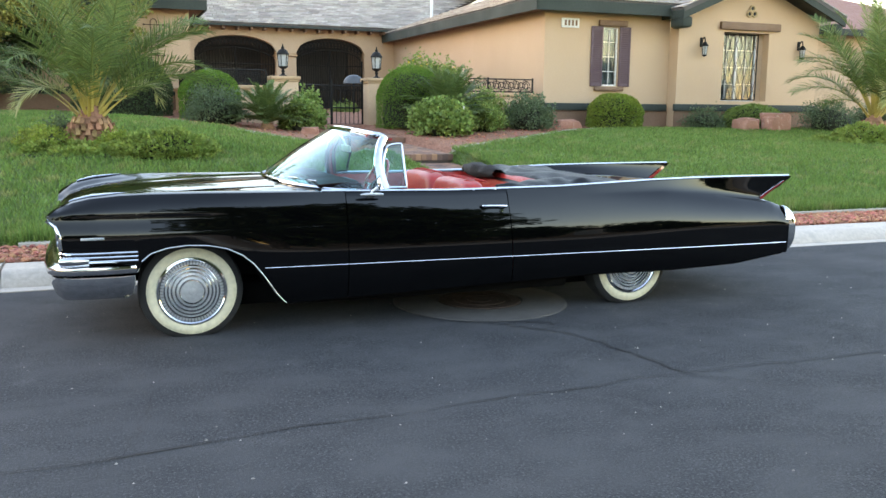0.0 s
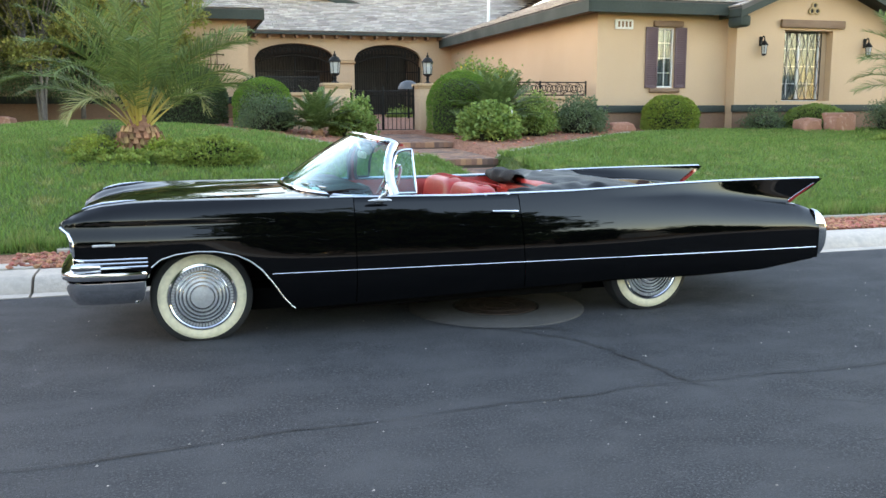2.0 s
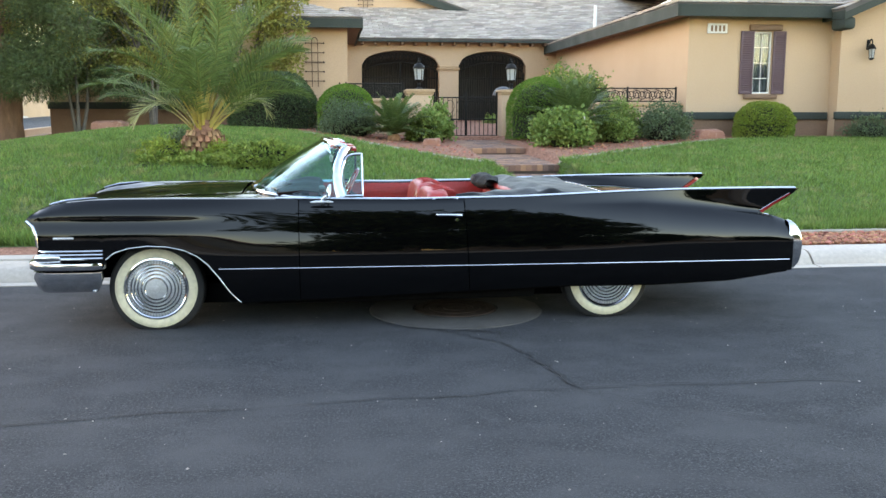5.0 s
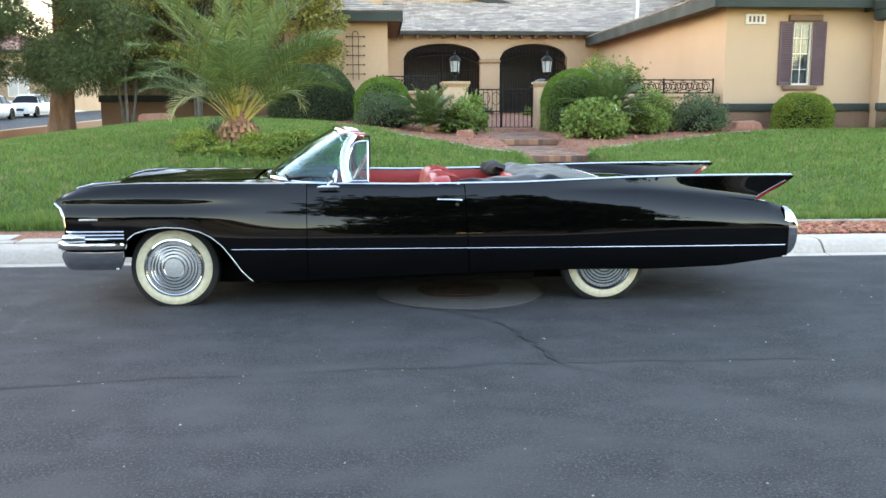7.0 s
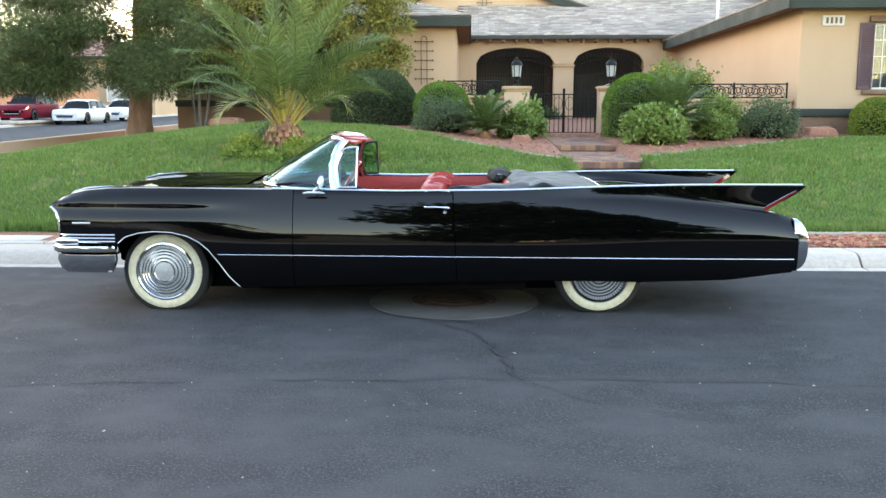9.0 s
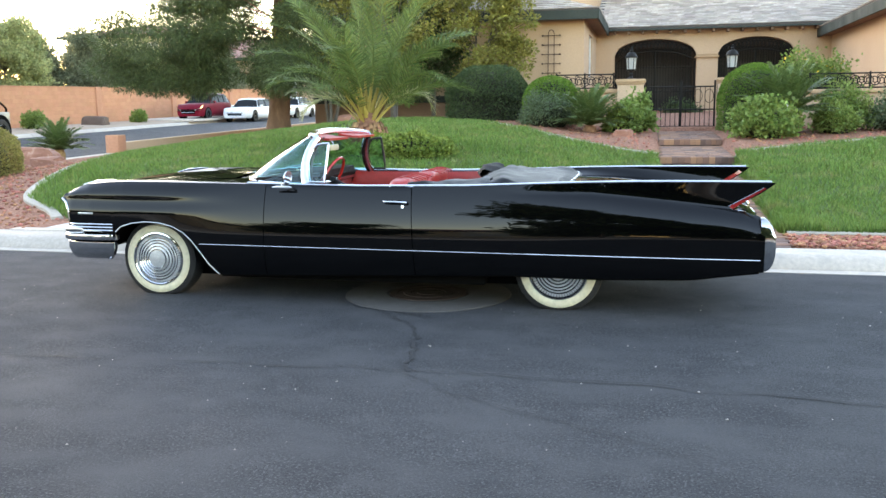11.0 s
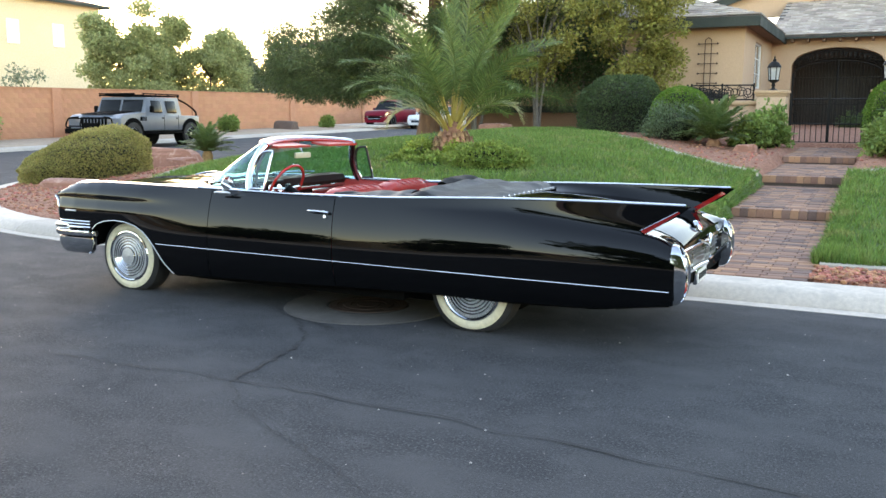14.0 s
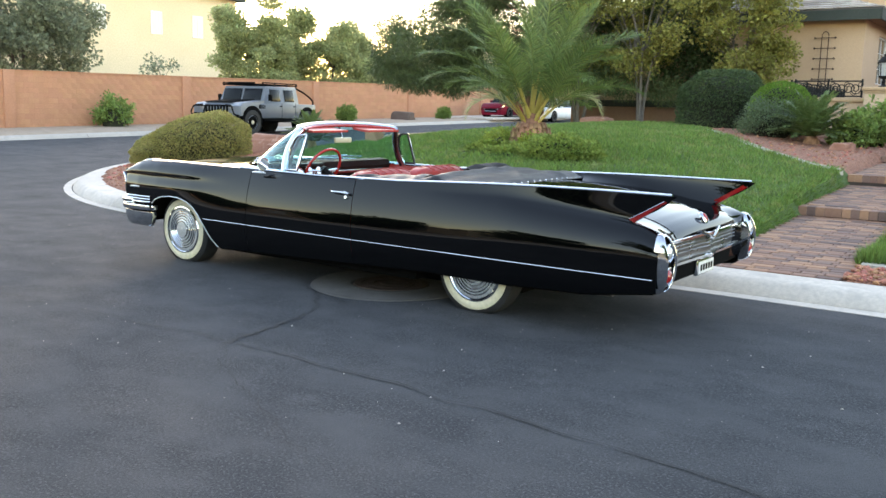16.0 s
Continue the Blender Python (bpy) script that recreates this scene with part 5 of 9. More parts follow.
# wheels
def wheel(x, s, z=0.302):
    w = tagged(new("wheel"), "whitewall tyre with ribbed metal hubcap")
    w.parent = car
    ROOT[w] = Matrix.Identity(4)
    R = 0.333
    m = Matrix.Translation((x, s * 0.755, z)) @ Matrix.Rotation(s * -math.pi / 2, 4, "X")
    b = bmesh.new()
    lathe(b, [(0.19, -0.085), (0.25, -0.10), (0.30, -0.098), (0.326, -0.080), (R, -0.045), (R, 0.045), (0.326, 0.080), (0.302, 0.097), (0.274, 0.103), (0.265, 0.1035)], m, 64)
    for v in b.verts:
        if v.co.z < 0.004:
            v.co.z = 0.004
    part("tyre", b, RUBBER, w, "black rubber tyre")
    b = bmesh.new()
    lathe(b, [(0.285, 0.1005), (0.278, 0.1062), (0.25, 0.1090), (0.228, 0.106), (0.215, 0.098)], m, 64)
    part("whitewall", b, WHITEWALL, w, "cream whitewall band")
    m = m @ Matrix.Diagonal((1.09, 1.09, 1.0, 1.0))
    prof = [(0.208, 0.092), (0.209, 0.104), (0.203, 0.112), (0.194, 0.114), (0.187, 0.108), (0.182, 0.094), (0.150, 0.094)]
    b = bmesh.new()
    lathe(b, prof, m, 72)
    part("hubcap", b, CHROME, w, "bright outer ring of the hubcap", angle=25)
    b = bmesh.new()
    lathe(b, [(0.182, 0.0955), (0.164, 0.0965)], m, 72)
    part("slot_ring", b, SLOTMETAL, w, "dark slotted ring", smooth=False)
    # dished face: bright rolled ribs over darker brushed valleys
    b = bmesh.new()
    lathe(b, [(0.167, 0.094), (0.165, 0.101), (0.148, 0.103), (0.118, 0.106), (0.095, 0.110), (0.072, 0.115), (0.070, 0.122), (0.045, 0.124), (0.0, 0.126)], m, 72)
    part("hub_face", b, BRUSHED, w, "brushed dished hub face", angle=25)
    for rr_, hh_ in ((0.160, 0.1045), (0.140, 0.106), (0.119, 0.109), (0.095, 0.1135), (0.071, 0.1215)):
        b = bmesh.new()
        lathe(b, [(rr_ + 0.0065, hh_ - 0.009), (rr_ + 0.006, hh_ - 0.001), (rr_ + 0.003, hh_ + 0.004), (rr_ - 0.002, hh_ + 0.0045), (rr_ - 0.006, hh_), (rr_ - 0.007, hh_ - 0.008)], m, 72)
        part("hub_rib", b, CHROME, w, "rolled bright rib")
    b = bmesh.new()
    for k in range(60):
        a = 2 * math.pi * k / 60
        mm = m @ Matrix.Rotation(a, 4, "Z")
        box(b, 0.165, -0.0064, 0.094, 0.182, 0.0064, 0.1045, mm)
    part("fin_ring", b, BRUSHED, w, "ring of radial hubcap fins", smooth=False)
    b = bmesh.new()
    lathe(b, [(0.022, 0.1225), (0.020, 0.128), (0.0, 0.130)], m, 16)
    part("crest", b, BRUSHED, w, "plain round hub emblem")


for x in (-1.651, 1.651):
    for s in (-1, 1):
        wheel(x, s)

# windscreen
def ws_base():
    return spline([(-0.36, -0.825, 0.925), (-0.62, -0.83, 0.935), (-0.84, -0.72, 0.955), (-0.97, -0.45, 0.968), (-1.02, 0, 0.975), (-0.97, 0.45, 0.968), (-0.84, 0.72, 0.955), (-0.62, 0.83, 0.935), (-0.36, 0.825, 0.925)], 61)


def ws_top():
    return spline([(-0.300, -0.655, 1.278), (-0.335, -0.645, 1.295), (-0.38, -0.60, 1.303), (-0.45, -0.35, 1.322), (-0.475, 0, 1.330), (-0.45, 0.35, 1.322), (-0.38, 0.60, 1.303), (-0.335, 0.645, 1.295), (-0.300, 0.655, 1.278)], 61)


base, top = ws_base(), ws_top()
wind = tagged(new("windscreen"), "wraparound tinted windscreen in a chrome frame")
wind.parent = car
ROOT[wind] = Matrix.Identity(4)
b = bmesh.new()
rows = []
for p, q in zip(base, top):
    p, q = Vector(p), Vector(q)
    row = []
    for t in spaced(0, 1, 10):
        c = p.lerp(q, t)
        out = Vector((-1, c.y * 0.9, 0)).normalized()
        row.append(c + out * 0.035 * math.sin(math.pi * t) * (0.5 + 0.5 * (1 - abs(c.y) / 0.85)))
    rows.append(row)
grid(b, rows)
thick(b, 0.005)
pane = part("pane", b, SCREEN, wind, "tinted curved glass")
pane.visible_shadow = False
b = bmesh.new()
tube(b, base, 0.013, 8)
part("lower_frame", b, CHROME, wind)
b = bmesh.new()
tube(b, [(x + 0.012, y, z + 0.004) for x, y, z in top], [0.024] * 61, 10, flat=0.8)
part("header_rail", b, CHROME, wind, "chrome windscreen header")
b = bmesh.new()
tube(b, [(x + 0.045, y * 0.985, z - 0.016) for x, y, z in top[6:-6]], 0.022, 8, flat=0.7)
part("header_lining", b, REDPAINT, wind, "red header lining")
for s in (-1, 1):
    b = bmesh.new()
    pts = spline([(-0.290, s * 0.65, 1.288), (-0.325, s * 0.685, 1.235), (-0.360, s * 0.74, 1.12), (-0.354, s * 0.79, 1.0), (-0.330, s * 0.822, 0.925)], 20)
    tube(b, pts, [0.030 + 0.010 * (i / 19) for i in range(20)], 10, flat=0.75, up=(0, 1, 0))
    part("pillar", b, CHROME, wind, "chrome windscreen pillar")
    b = bmesh.new()
    rows = [[(x + 0.035, y * 0.985 - s * 0.005, z), (x + 0.045, y * 0.955, z)] for x, y, z in pts]
    grid(b, rows)
    thick(b, 0.006)
    part("pillar_trim", b, surf("dark_pillar_trim", (0.06, 0.03, 0.025), rough=0.4), wind)
    # vent window
    vent = tagged(new("vent_window"), "small chrome-framed vent window standing upright")
    vent.parent = car
    ROOT[vent] = Matrix.Identity(4)
    loop = spline([(-0.315, s * 0.832, 0.945), (-0.335, s * 0.785, 1.05), (-0.325, s * 0.75, 1.14), (-0.290, s * 0.722, 1.215), (-0.245, s * 0.713, 1.236), (-0.182, s * 0.710, 1.240)], 26) + [(-0.182, s * (0.715 + 0.12 * t), 1.232 - 0.287 * t) for t in spaced(0, 1, 10)]
    b = bmesh.new()
    tube(b, loop, 0.0095, 8, closed=True, up=(0, 1, 0))
    part("vent_frame", b, CHROME, vent)
    b = bmesh.new()
    tube(b, [(x, y - s * 0.011, z) for x, y, z in loop], 0.0095, 6, closed=True, up=(0, 1, 0))
    part("vent_gasket", b, RUBBER, vent, "black rubber seal")
    b = bmesh.new()
    bv = [b.verts.new(p) for p in loop]
    b.faces.new(bv)
    thick(b, 0.004)
    o = part("vent_glass", b, SCREEN, vent)
    o.visible_shadow = False
    # sun visor
    b = bmesh.new()
    rows = [[(x, s * y, z + 0.0) for y in spaced(0.14, 0.60, 10)] for x, z in ((-0.405, 1.298), (-0.33, 1.285), (-0.26, 1.278), (-0.215, 1.276))]
    grid(b, rows)
    thick(b, 0.018)
    part("sun_visor", b, REDLEATHER, wind, "red sun visor folded up")
    # wiper
    b = bmesh.new()
    rod(b, (-0.99, s * 0.30, 0.972), (-0.945, s * 0.30, 0.988), 0.018, 0.012, seg=10)
    rod(b, (-0.95, s * 0.30, 0.99), (-0.90, s * 0.62, 1.005), 0.006, seg=6)
    rod(b, (-0.955, s * 0.36, 0.992), (-0.80, s * 0.74, 0.992), 0.006, seg=6)
    part("wiper", b, CHROME, car, "chrome wiper")
# door mirror
b = bmesh.new()
tube(b, [(-0.555, -0.985, 0.914), (-0.52, -0.985, 0.917), (-0.43, -0.985, 0.917), (-0.395, -0.985, 0.914)], [0.005, 0.011, 0.011, 0.005], 10)
tube(b, spline([(-0.485, -0.975, 0.912), (-0.465, -0.978, 0.94), (-0.435, -0.985, 0.962)], 8), 0.009, 8)
mirror = part("door_mirror", b, BRUSHED, car, "round chrome door mirror on a stalk")
b = bmesh.new()
m = Matrix.Translation((-0.425, -0.985, 0.99)) @ Matrix.Rotation(radians(97), 4, "Y") @ Matrix.Rotation(radians(10), 4, "X")
lathe(b, [(0.0, -0.022), (0.03, -0.018), (0.052, -0.004), (0.055, 0.006), (0.05, 0.006), (0.0, 0.005)], m, 24)
part("mirror_head", b, CHROME, mirror)

# cockpit
b = bmesh.new()
box(b, -0.75, -0.80, 0.27, 1.15, 0.80, 0.31)
part("floor", b, CARPET, car, "dark red carpet floor", smooth=False)
b = bmesh.new()
rows = []
for y in spaced(-0.80, 0.80, 21):
    k = 1 + 0.12 * math.exp(-((y + 0.38) / 0.18) ** 2)
    rows.append([(-0.80, y, 0.968), (-0.62, y, 0.985), (-0.50, y, 0.975 + 0.02 * (k - 1)), (-0.47, y, 0.925), (-0.50, y, 0.83), (-0.54, y, 0.74), (-0.60, y, 0.62), (-0.62, y, 0.40)])
grid(b, rows)
thick(b, 0.01)
dash = part("dashboard", b, surf("dark_dash_vinyl", (0.018, 0.008, 0.007), rough=0.6, spec=0.05), car, "dark dashboard with chrome strip")
b = bmesh.new()
box(b, -0.478, -0.78, 0.865, -0.468, 0.78, 0.895, bevel=0.004)
box(b, -0.49, 0.25, 0.80, -0.48, 0.70, 0.86, bevel=0.004)
for y in (-0.5, -0.38, -0.26):
    rod(b, (-0.48, y, 0.90), (-0.462, y, 0.905), 0.035, seg=16)
part("dash_trim", b, CHROME, dash, "chrome dash strip and dials")
b = bmesh.new()
box(b, -0.55, -0.56, 0.945, -0.45, -0.20, 0.975, bevel=0.015)
part("instrument_hood", b, VINYL, dash)
st = tagged(new("steering_wheel"), "thin red steering wheel with chrome horn ring")
st.parent = car
ROOT[st] = Matrix.Identity(4)
sm = Matrix.Translation((-0.295, -0.39, 0.93)) @ Matrix.Rotation(radians(-62), 4, "Y")
b = bmesh.new()
tube(b, [sm @ Vector((0.205 * math.cos(t), 0.205 * math.sin(t), 0)) for t in np.linspace(0, 2 * math.pi, 40)[:-1]], 0.0125, 8, closed=True, up=tuple(sm.to_3x3() @ Vector((0, 0, 1))))
part("rim", b, REDPAINT, st, "red wheel rim")
b = bmesh.new()
for a in (0.15, math.pi - 0.15):
    rod(b, sm @ Vector((0, 0, -0.03)), sm @ Vector((0.20 * math.sin(a + math.pi / 2) * 0 + 0.2 * math.cos(a + math.pi / 2) * 0.15, 0.2 * math.cos(a), 0)), 0.010, seg=8)
tube(b, [sm @ Vector((0.12 * math.cos(t), 0.12 * math.sin(t), -0.01)) for t in np.linspace(math.pi * 0.5, math.pi * 1.5, 16)], 0.005, 6)
part("spoke", b, CHROME, st, "chrome spokes and horn ring")
b = bmesh.new()
rod(b, sm @ Vector((0, 0, -0.02)), sm @ Vector((0, 0, -0.26)), 0.03, 0.035, seg=12)
rod(b, sm @ Vector((0, 0, -0.035)), sm @ Vector((0, 0, 0.005)), 0.045, 0.03, seg=16)
part("column", b, VINYL, st)
b = bmesh.new()
box(b, -0.415, -0.115, 1.155, -0.39, 0.115, 1.205, bevel=0.012)
mir = part("rear_view_mirror", b, IVORY, car, "ivory-backed rear-view mirror")
b = bmesh.new()
rod(b, (-0.405, 0, 1.2), (-0.46, 0, 1.315), 0.008, seg=8)
part("mirror_stem", b, CHROME, mir)


def cushion(bm, x0, x1, y0, y1, z0, z1, puff=0.03, n=9, tilt=0.0):
    """A padded block with rounded edges and pleats."""
    vs = box(bm, x0, y0, z0, x1, y1, z1)
    r = bmesh.ops.subdivide_edges(bm, edges=list({e for v in vs for e in v.link_edges}), cuts=n, use_grid_fill=True)
    geo = [v for v in bm.verts if x0 - 0.001 <= v.co.x <= x1 + 0.001 and y0 - 0.001 <= v.co.y <= y1 + 0.001 and z0 - 0.001 <= v.co.z <= z1 + 0.001]
    c = Vector(((x0 + x1) / 2, (y0 + y1) / 2, (z0 + z1) / 2))
    h = Vector(((x1 - x0) / 2, (y1 - y0) / 2, (z1 - z0) / 2))
    for v in geo:
        d = v.co - c
        q = Vector((d.x / h.x, d.y / h.y, d.z / h.z))
        r4 = (abs(q.x) ** 5 + abs(q.y) ** 5 + abs(q.z) ** 5) ** 0.2
        q = q / max(r4, 1e-3) * max(abs(q.x), abs(q.y), abs(q.z))
        v.co = c + Vector((q.x * h.x + tilt * (q.z + 1) * h.z, q.y * h.y, q.z * h.z))


seat = tagged(new("front_seat"), "red leather front bench with two padded backrests")
seat.parent = car
ROOT[seat] = Matrix.Identity(4)
for y0, y1 in ((-0.76, -0.02), (0.02, 0.76)):
    b = bmesh.new()
    cushion(b, 0.22, 0.42, y0, y1, 0.45, 0.965, tilt=0.13)
    part("backrest", b, REDLEATHER, seat, "padded red leather backrest", angle=80)
    b = bmesh.new()
    for k in range(5):
        yy = y0 + (y1 - y0) * (0.22 + 0.14 * k)
        tube(b, spline([(0.21, yy, 0.60), (0.275, yy, 0.80), (0.33, yy, 0.945), (0.43, yy, 0.972), (0.53, yy, 0.945)], 10), 0.006, 6)
    part("piping", b, REDLEATHER, seat)
b = bmesh.new()
cushion(b, -0.30, 0.30, -0.77, 0.77, 0.38, 0.58)
part("cushion", b, REDLEATHER, seat, angle=80)
rear = tagged(new("rear_seat"), "red leather rear bench below the folded top")
rear.parent = car
ROOT[rear] = Matrix.Identity(4)
b = bmesh.new()
cushion(b, 0.92, 1.10, -0.74, 0.74, 0.45, 0.955, tilt=0.06)
part("backrest", b, REDLEATHER, rear, angle=80)
b = bmesh.new()
cushion(b, 0.60, 1.0, -0.74, 0.74, 0.36, 0.56)
part("cushion", b, REDLEATHER, rear, angle=80)

# folded-top cover of crumpled black vinyl with a row of snaps
b = bmesh.new()
rows = []
for i, u in enumerate(spaced(0, 1, 46)):
    row = []
    for y in spaced(-0.865, 0.865, 60):
        a = abs(y) / 0.865
        x = 0.93 + 0.10 * a ** 3 + u * (0.80 - 0.16 * a ** 3)
        hump = 0.950 + 0.030 * math.sin(math.pi * min(1, u * 1.15 + 0.1)) * (1 - 0.7 * a ** 4)
        # two thick folds lie across the cover, higher on the far side
        fold = 0.030 * smoothstep(-0.4, 0.7, y) * math.exp(-((u - 0.72 - 0.05 * math.sin(y * 3)) / 0.13) ** 2) + 0.026 * math.exp(-((u - 0.25 + 0.10 * y) / 0.10) ** 2)
        crease_ = 1 - abs(noise.noise((x * 2.2 + y * 1.3, y * 1.6 - x * 0.7, 1.3))) * 2
        z = hump + fold + 0.016 * max(0.0, crease_) ** 3 - 0.010 + 0.006 * noise.noise((x * 6, y * 4, 4))
        edge = min(u / 0.10, 1)
        z = 0.90 + (z - 0.90) * smoothstep(0, 1, edge)
        z = z * (1 - smoothstep(0.86, 1, u)) + (0.928 - 0.014 * a ** 2) * smoothstep(0.86, 1, u)
        zz = 0.935 + (z - 0.935) * (1 - smoothstep(0.93, 1.0, a))
        row.append((x, y, zz))
    rows.append(row)
grid(b, rows)
boot = part("top_cover", b, VINYL, car, "crumpled black vinyl folded-top cover", angle=70)
b = bmesh.new()
bmesh.ops.create_uvsphere(b, u_segments=8, v_segments=5, radius=0.008)
snap_mesh = mesh_of(b, "snap", CHROME)
for y in spaced(-0.78, 0.78, 17):
    a = abs(y) / 0.865
    o = new("snap", snap_mesh)
    o.parent = boot
    o.location = (0.93 + 0.10 * a ** 3 + 0.965 * (0.80 - 0.16 * a ** 3), y, 0.934 - 0.014 * a ** 2)
# flap of the cover lying along the driver's side
b = bmesh.new()
rows = []
for u in spaced(0, 1, 26):
    x = 0.50 + 0.62 * u
    w_ = 0.06 + 0.30 * smoothstep(0.0, 0.8, u)
    rows.append([(x, -0.865 + w_ * t, 0.938 + 0.028 * math.sin(math.pi * t) * (0.4 + u) + 0.012 * noise.noise((x * 9, t * 3, 7))) for t in spaced(0, 1, 12)])
grid(b, rows)
thick(b, 0.006)
part("cover_flap", b, VINYL, car, "black vinyl flap along the side", angle=70)
# loose flap of black cloth bundled at the front of the cover
b = bmesh.new()
rows = []
for i, t in enumerate(spaced(0, 1, 18)):
    ring = []
    y = 0.10 + 0.68 * t
    for a in np.linspace(0, 2 * math.pi, 17)[:-1]:
        r = 0.085 * (1 + 0.35 * noise.noise((t * 5, math.cos(a) * 1.4, math.sin(a) * 1.4))) * math.sin(math.pi * (0.08 + 0.84 * t)) ** 0.5
        ring.append((0.93 + 1.2 * r * math.cos(a), y, 0.955 + 0.75 * r * math.sin(a)))
    rows.append(ring + [ring[0]])
grid(b, rows)
bmesh.ops.remove_doubles(b, verts=b.verts, dist=0.0005)
part("bundled_cloth", b, surf("black_cloth", (0.005, 0.005, 0.0055), rough=0.9, bump=0.004, bscale=90), car, "bundled black cloth of the lowered top", angle=80)
# ---- fence, gate, path ----
def lantern(x, y, z):
    w = thing("post_lantern", (x, y, z), "black post lantern with seeded glass on a stucco pillar, unlit", "lantern", "pillar lanterns")
    b = bmesh.new()
    lathe(b, [(0.0, 0.0), (0.10, 0.0), (0.10, 0.02), (0.05, 0.04), (0.03, 0.08), (0.045, 0.12), (0.03, 0.16), (0.11, 0.21), (0.12, 0.235), (0.0, 0.235)], Matrix.Translation((x, y, z)), 12)
    part("base", b, IRON, w)
    b = bmesh.new()
    lathe(b, [(0.0, 0.236), (0.10, 0.236), (0.125, 0.50), (0.0, 0.50)], Matrix.Translation((x, y, z)), 6)
    part("glass", b, FROST, w, "pale seeded glass")
    for k in range(6):
        a = k * math.pi / 3
        b = bmesh.new()
        rod(b, (x + 0.104 * math.cos(a), y + 0.104 * math.sin(a), z + 0.23), (x + 0.129 * math.cos(a), y + 0.129 * math.sin(a), z + 0.505), 0.009, seg=5)
        part("glazing_bar", b, IRON, w)
    b = bmesh.new()
    lathe(b, [(0.0, 0.501), (0.15, 0.501), (0.15, 0.52), (0.10, 0.60), (0.035, 0.64), (0.04, 0.67), (0.015, 0.70), (0.018, 0.735), (0.0, 0.76)], Matrix.Translation((x, y, z)), 12)
    part("roof", b, IRON, w)


def pillar(x0, x1, y0, y1, z0, z1):
    p = thing("gate_pillar", ((x0 + x1) / 2, (y0 + y1) / 2, z0), "square tan stucco gate pillar with moulded cap", "pillar", "gate pillars")
    b = bmesh.new()
    box(b, x0 + 0.05, y0 + 0.05, z0 - 0.3, x1 - 0.05, y1 - 0.05, z1 - 0.10, bevel=0.015)
    part("shaft", b, STUCCO, p)
    b = bmesh.new()
    box(b, x0 + 0.025, y0 + 0.025, z1 - 0.13, x1 - 0.025, y1 - 0.025, z1 - 0.08, bevel=0.015)
    box(b, x0, y0, z1 - 0.081, x1, y1, z1, bevel=0.022)
    part("cap", b, STUCCO_CAP, p)


pillar(1.467, 2.171, 14.15, 14.85, 0.95, 2.17)
pillar(3.775, 4.445, 14.15, 14.82, 0.95, 2.17)
lantern(1.82, 14.5, 2.17)
lantern(4.11, 14.5, 2.17)


def low_wall(a, c, z1):
    L = math.hypot(c[0] - a[0], c[1] - a[1])
    m = pose(a[0], a[1], 0, 0, 0, math.degrees(math.atan2(c[1] - a[1], c[0] - a[0])))
    w = thing("garden_wall", (a[0], a[1], 0.95), "low tan stucco courtyard wall with rounded cap", "garden wall", "courtyard walls")
    b = bmesh.new()
    box(b, 0, -0.12, 0.6, L, 0.12, z1 - 0.1, m)
    part("body", b, STUCCO, w, smooth=False)
    b = bmesh.new()
    box(b, -0.02, -0.19, z1 - 0.1, L + 0.02, 0.19, z1, m, bevel=0.04)
    part("cap", b, STUCCO_CAP, w)
    # wrought-iron rail with scrolls on top
    r = thing("wall_railing", (a[0], a[1], z1), "black wrought-iron railing with scrolls on the low wall", "railing", "courtyard railings")
    h = 0.35
    b = bmesh.new()
    for zz in (z1 + 0.03, z1 + h):
        rod(b, m @ Vector((0.15, 0, zz)), m @ Vector((L - 0.1, 0, zz)), 0.016, seg=6)
    part("rail", b, IRON, r)
    n = max(2, int(L / 1.3))
    for k in range(n + 1):
        u = 0.15 + (L - 0.25) * k / n
        b = bmesh.new()
        box(b, u - 0.018, -0.018, z1, u + 0.018, 0.018, z1 + h + 0.04, m)
        part("post", b, IRON, r, smooth=False)
    k = 0
    u = 0.27
    while u < L - 0.2:
        b = bmesh.new()
        s = 1 if k % 2 else -1
        pts = []
        for t in np.linspace(0, 1, 22):
            a1 = t * 3.3 * math.pi
            rr = 0.125 * (1 - 0.75 * t)
            pts.append(m @ Vector((u + rr * math.cos(a1) * 0.9, 0, z1 + h / 2 + 0.015 + s * rr * math.sin(a1))))
        tube(b, pts, 0.012, 5, up=(0, 1, 0))
        tube(b, [m @ Vector((u + 0.10 + 0.05 * math.cos(t), 0, z1 + h / 2 + 0.015 - s * 0.09 + 0.05 * math.sin(t))) for t in np.linspace(0, 2 * math.pi, 9)[:-1]], 0.008, 5, closed=True, up=(0, 1, 0))
        part("scroll", b, IRON, r)
        u += 0.14
        k += 1


low_wall((-0.1, 14.5), (1.515, 14.5), 1.95)
low_wall((4.40, 14.5), (8.46, 14.5), 1.87)
low_wall((-0.1, 14.64), (-0.1, 20.6), 1.95)

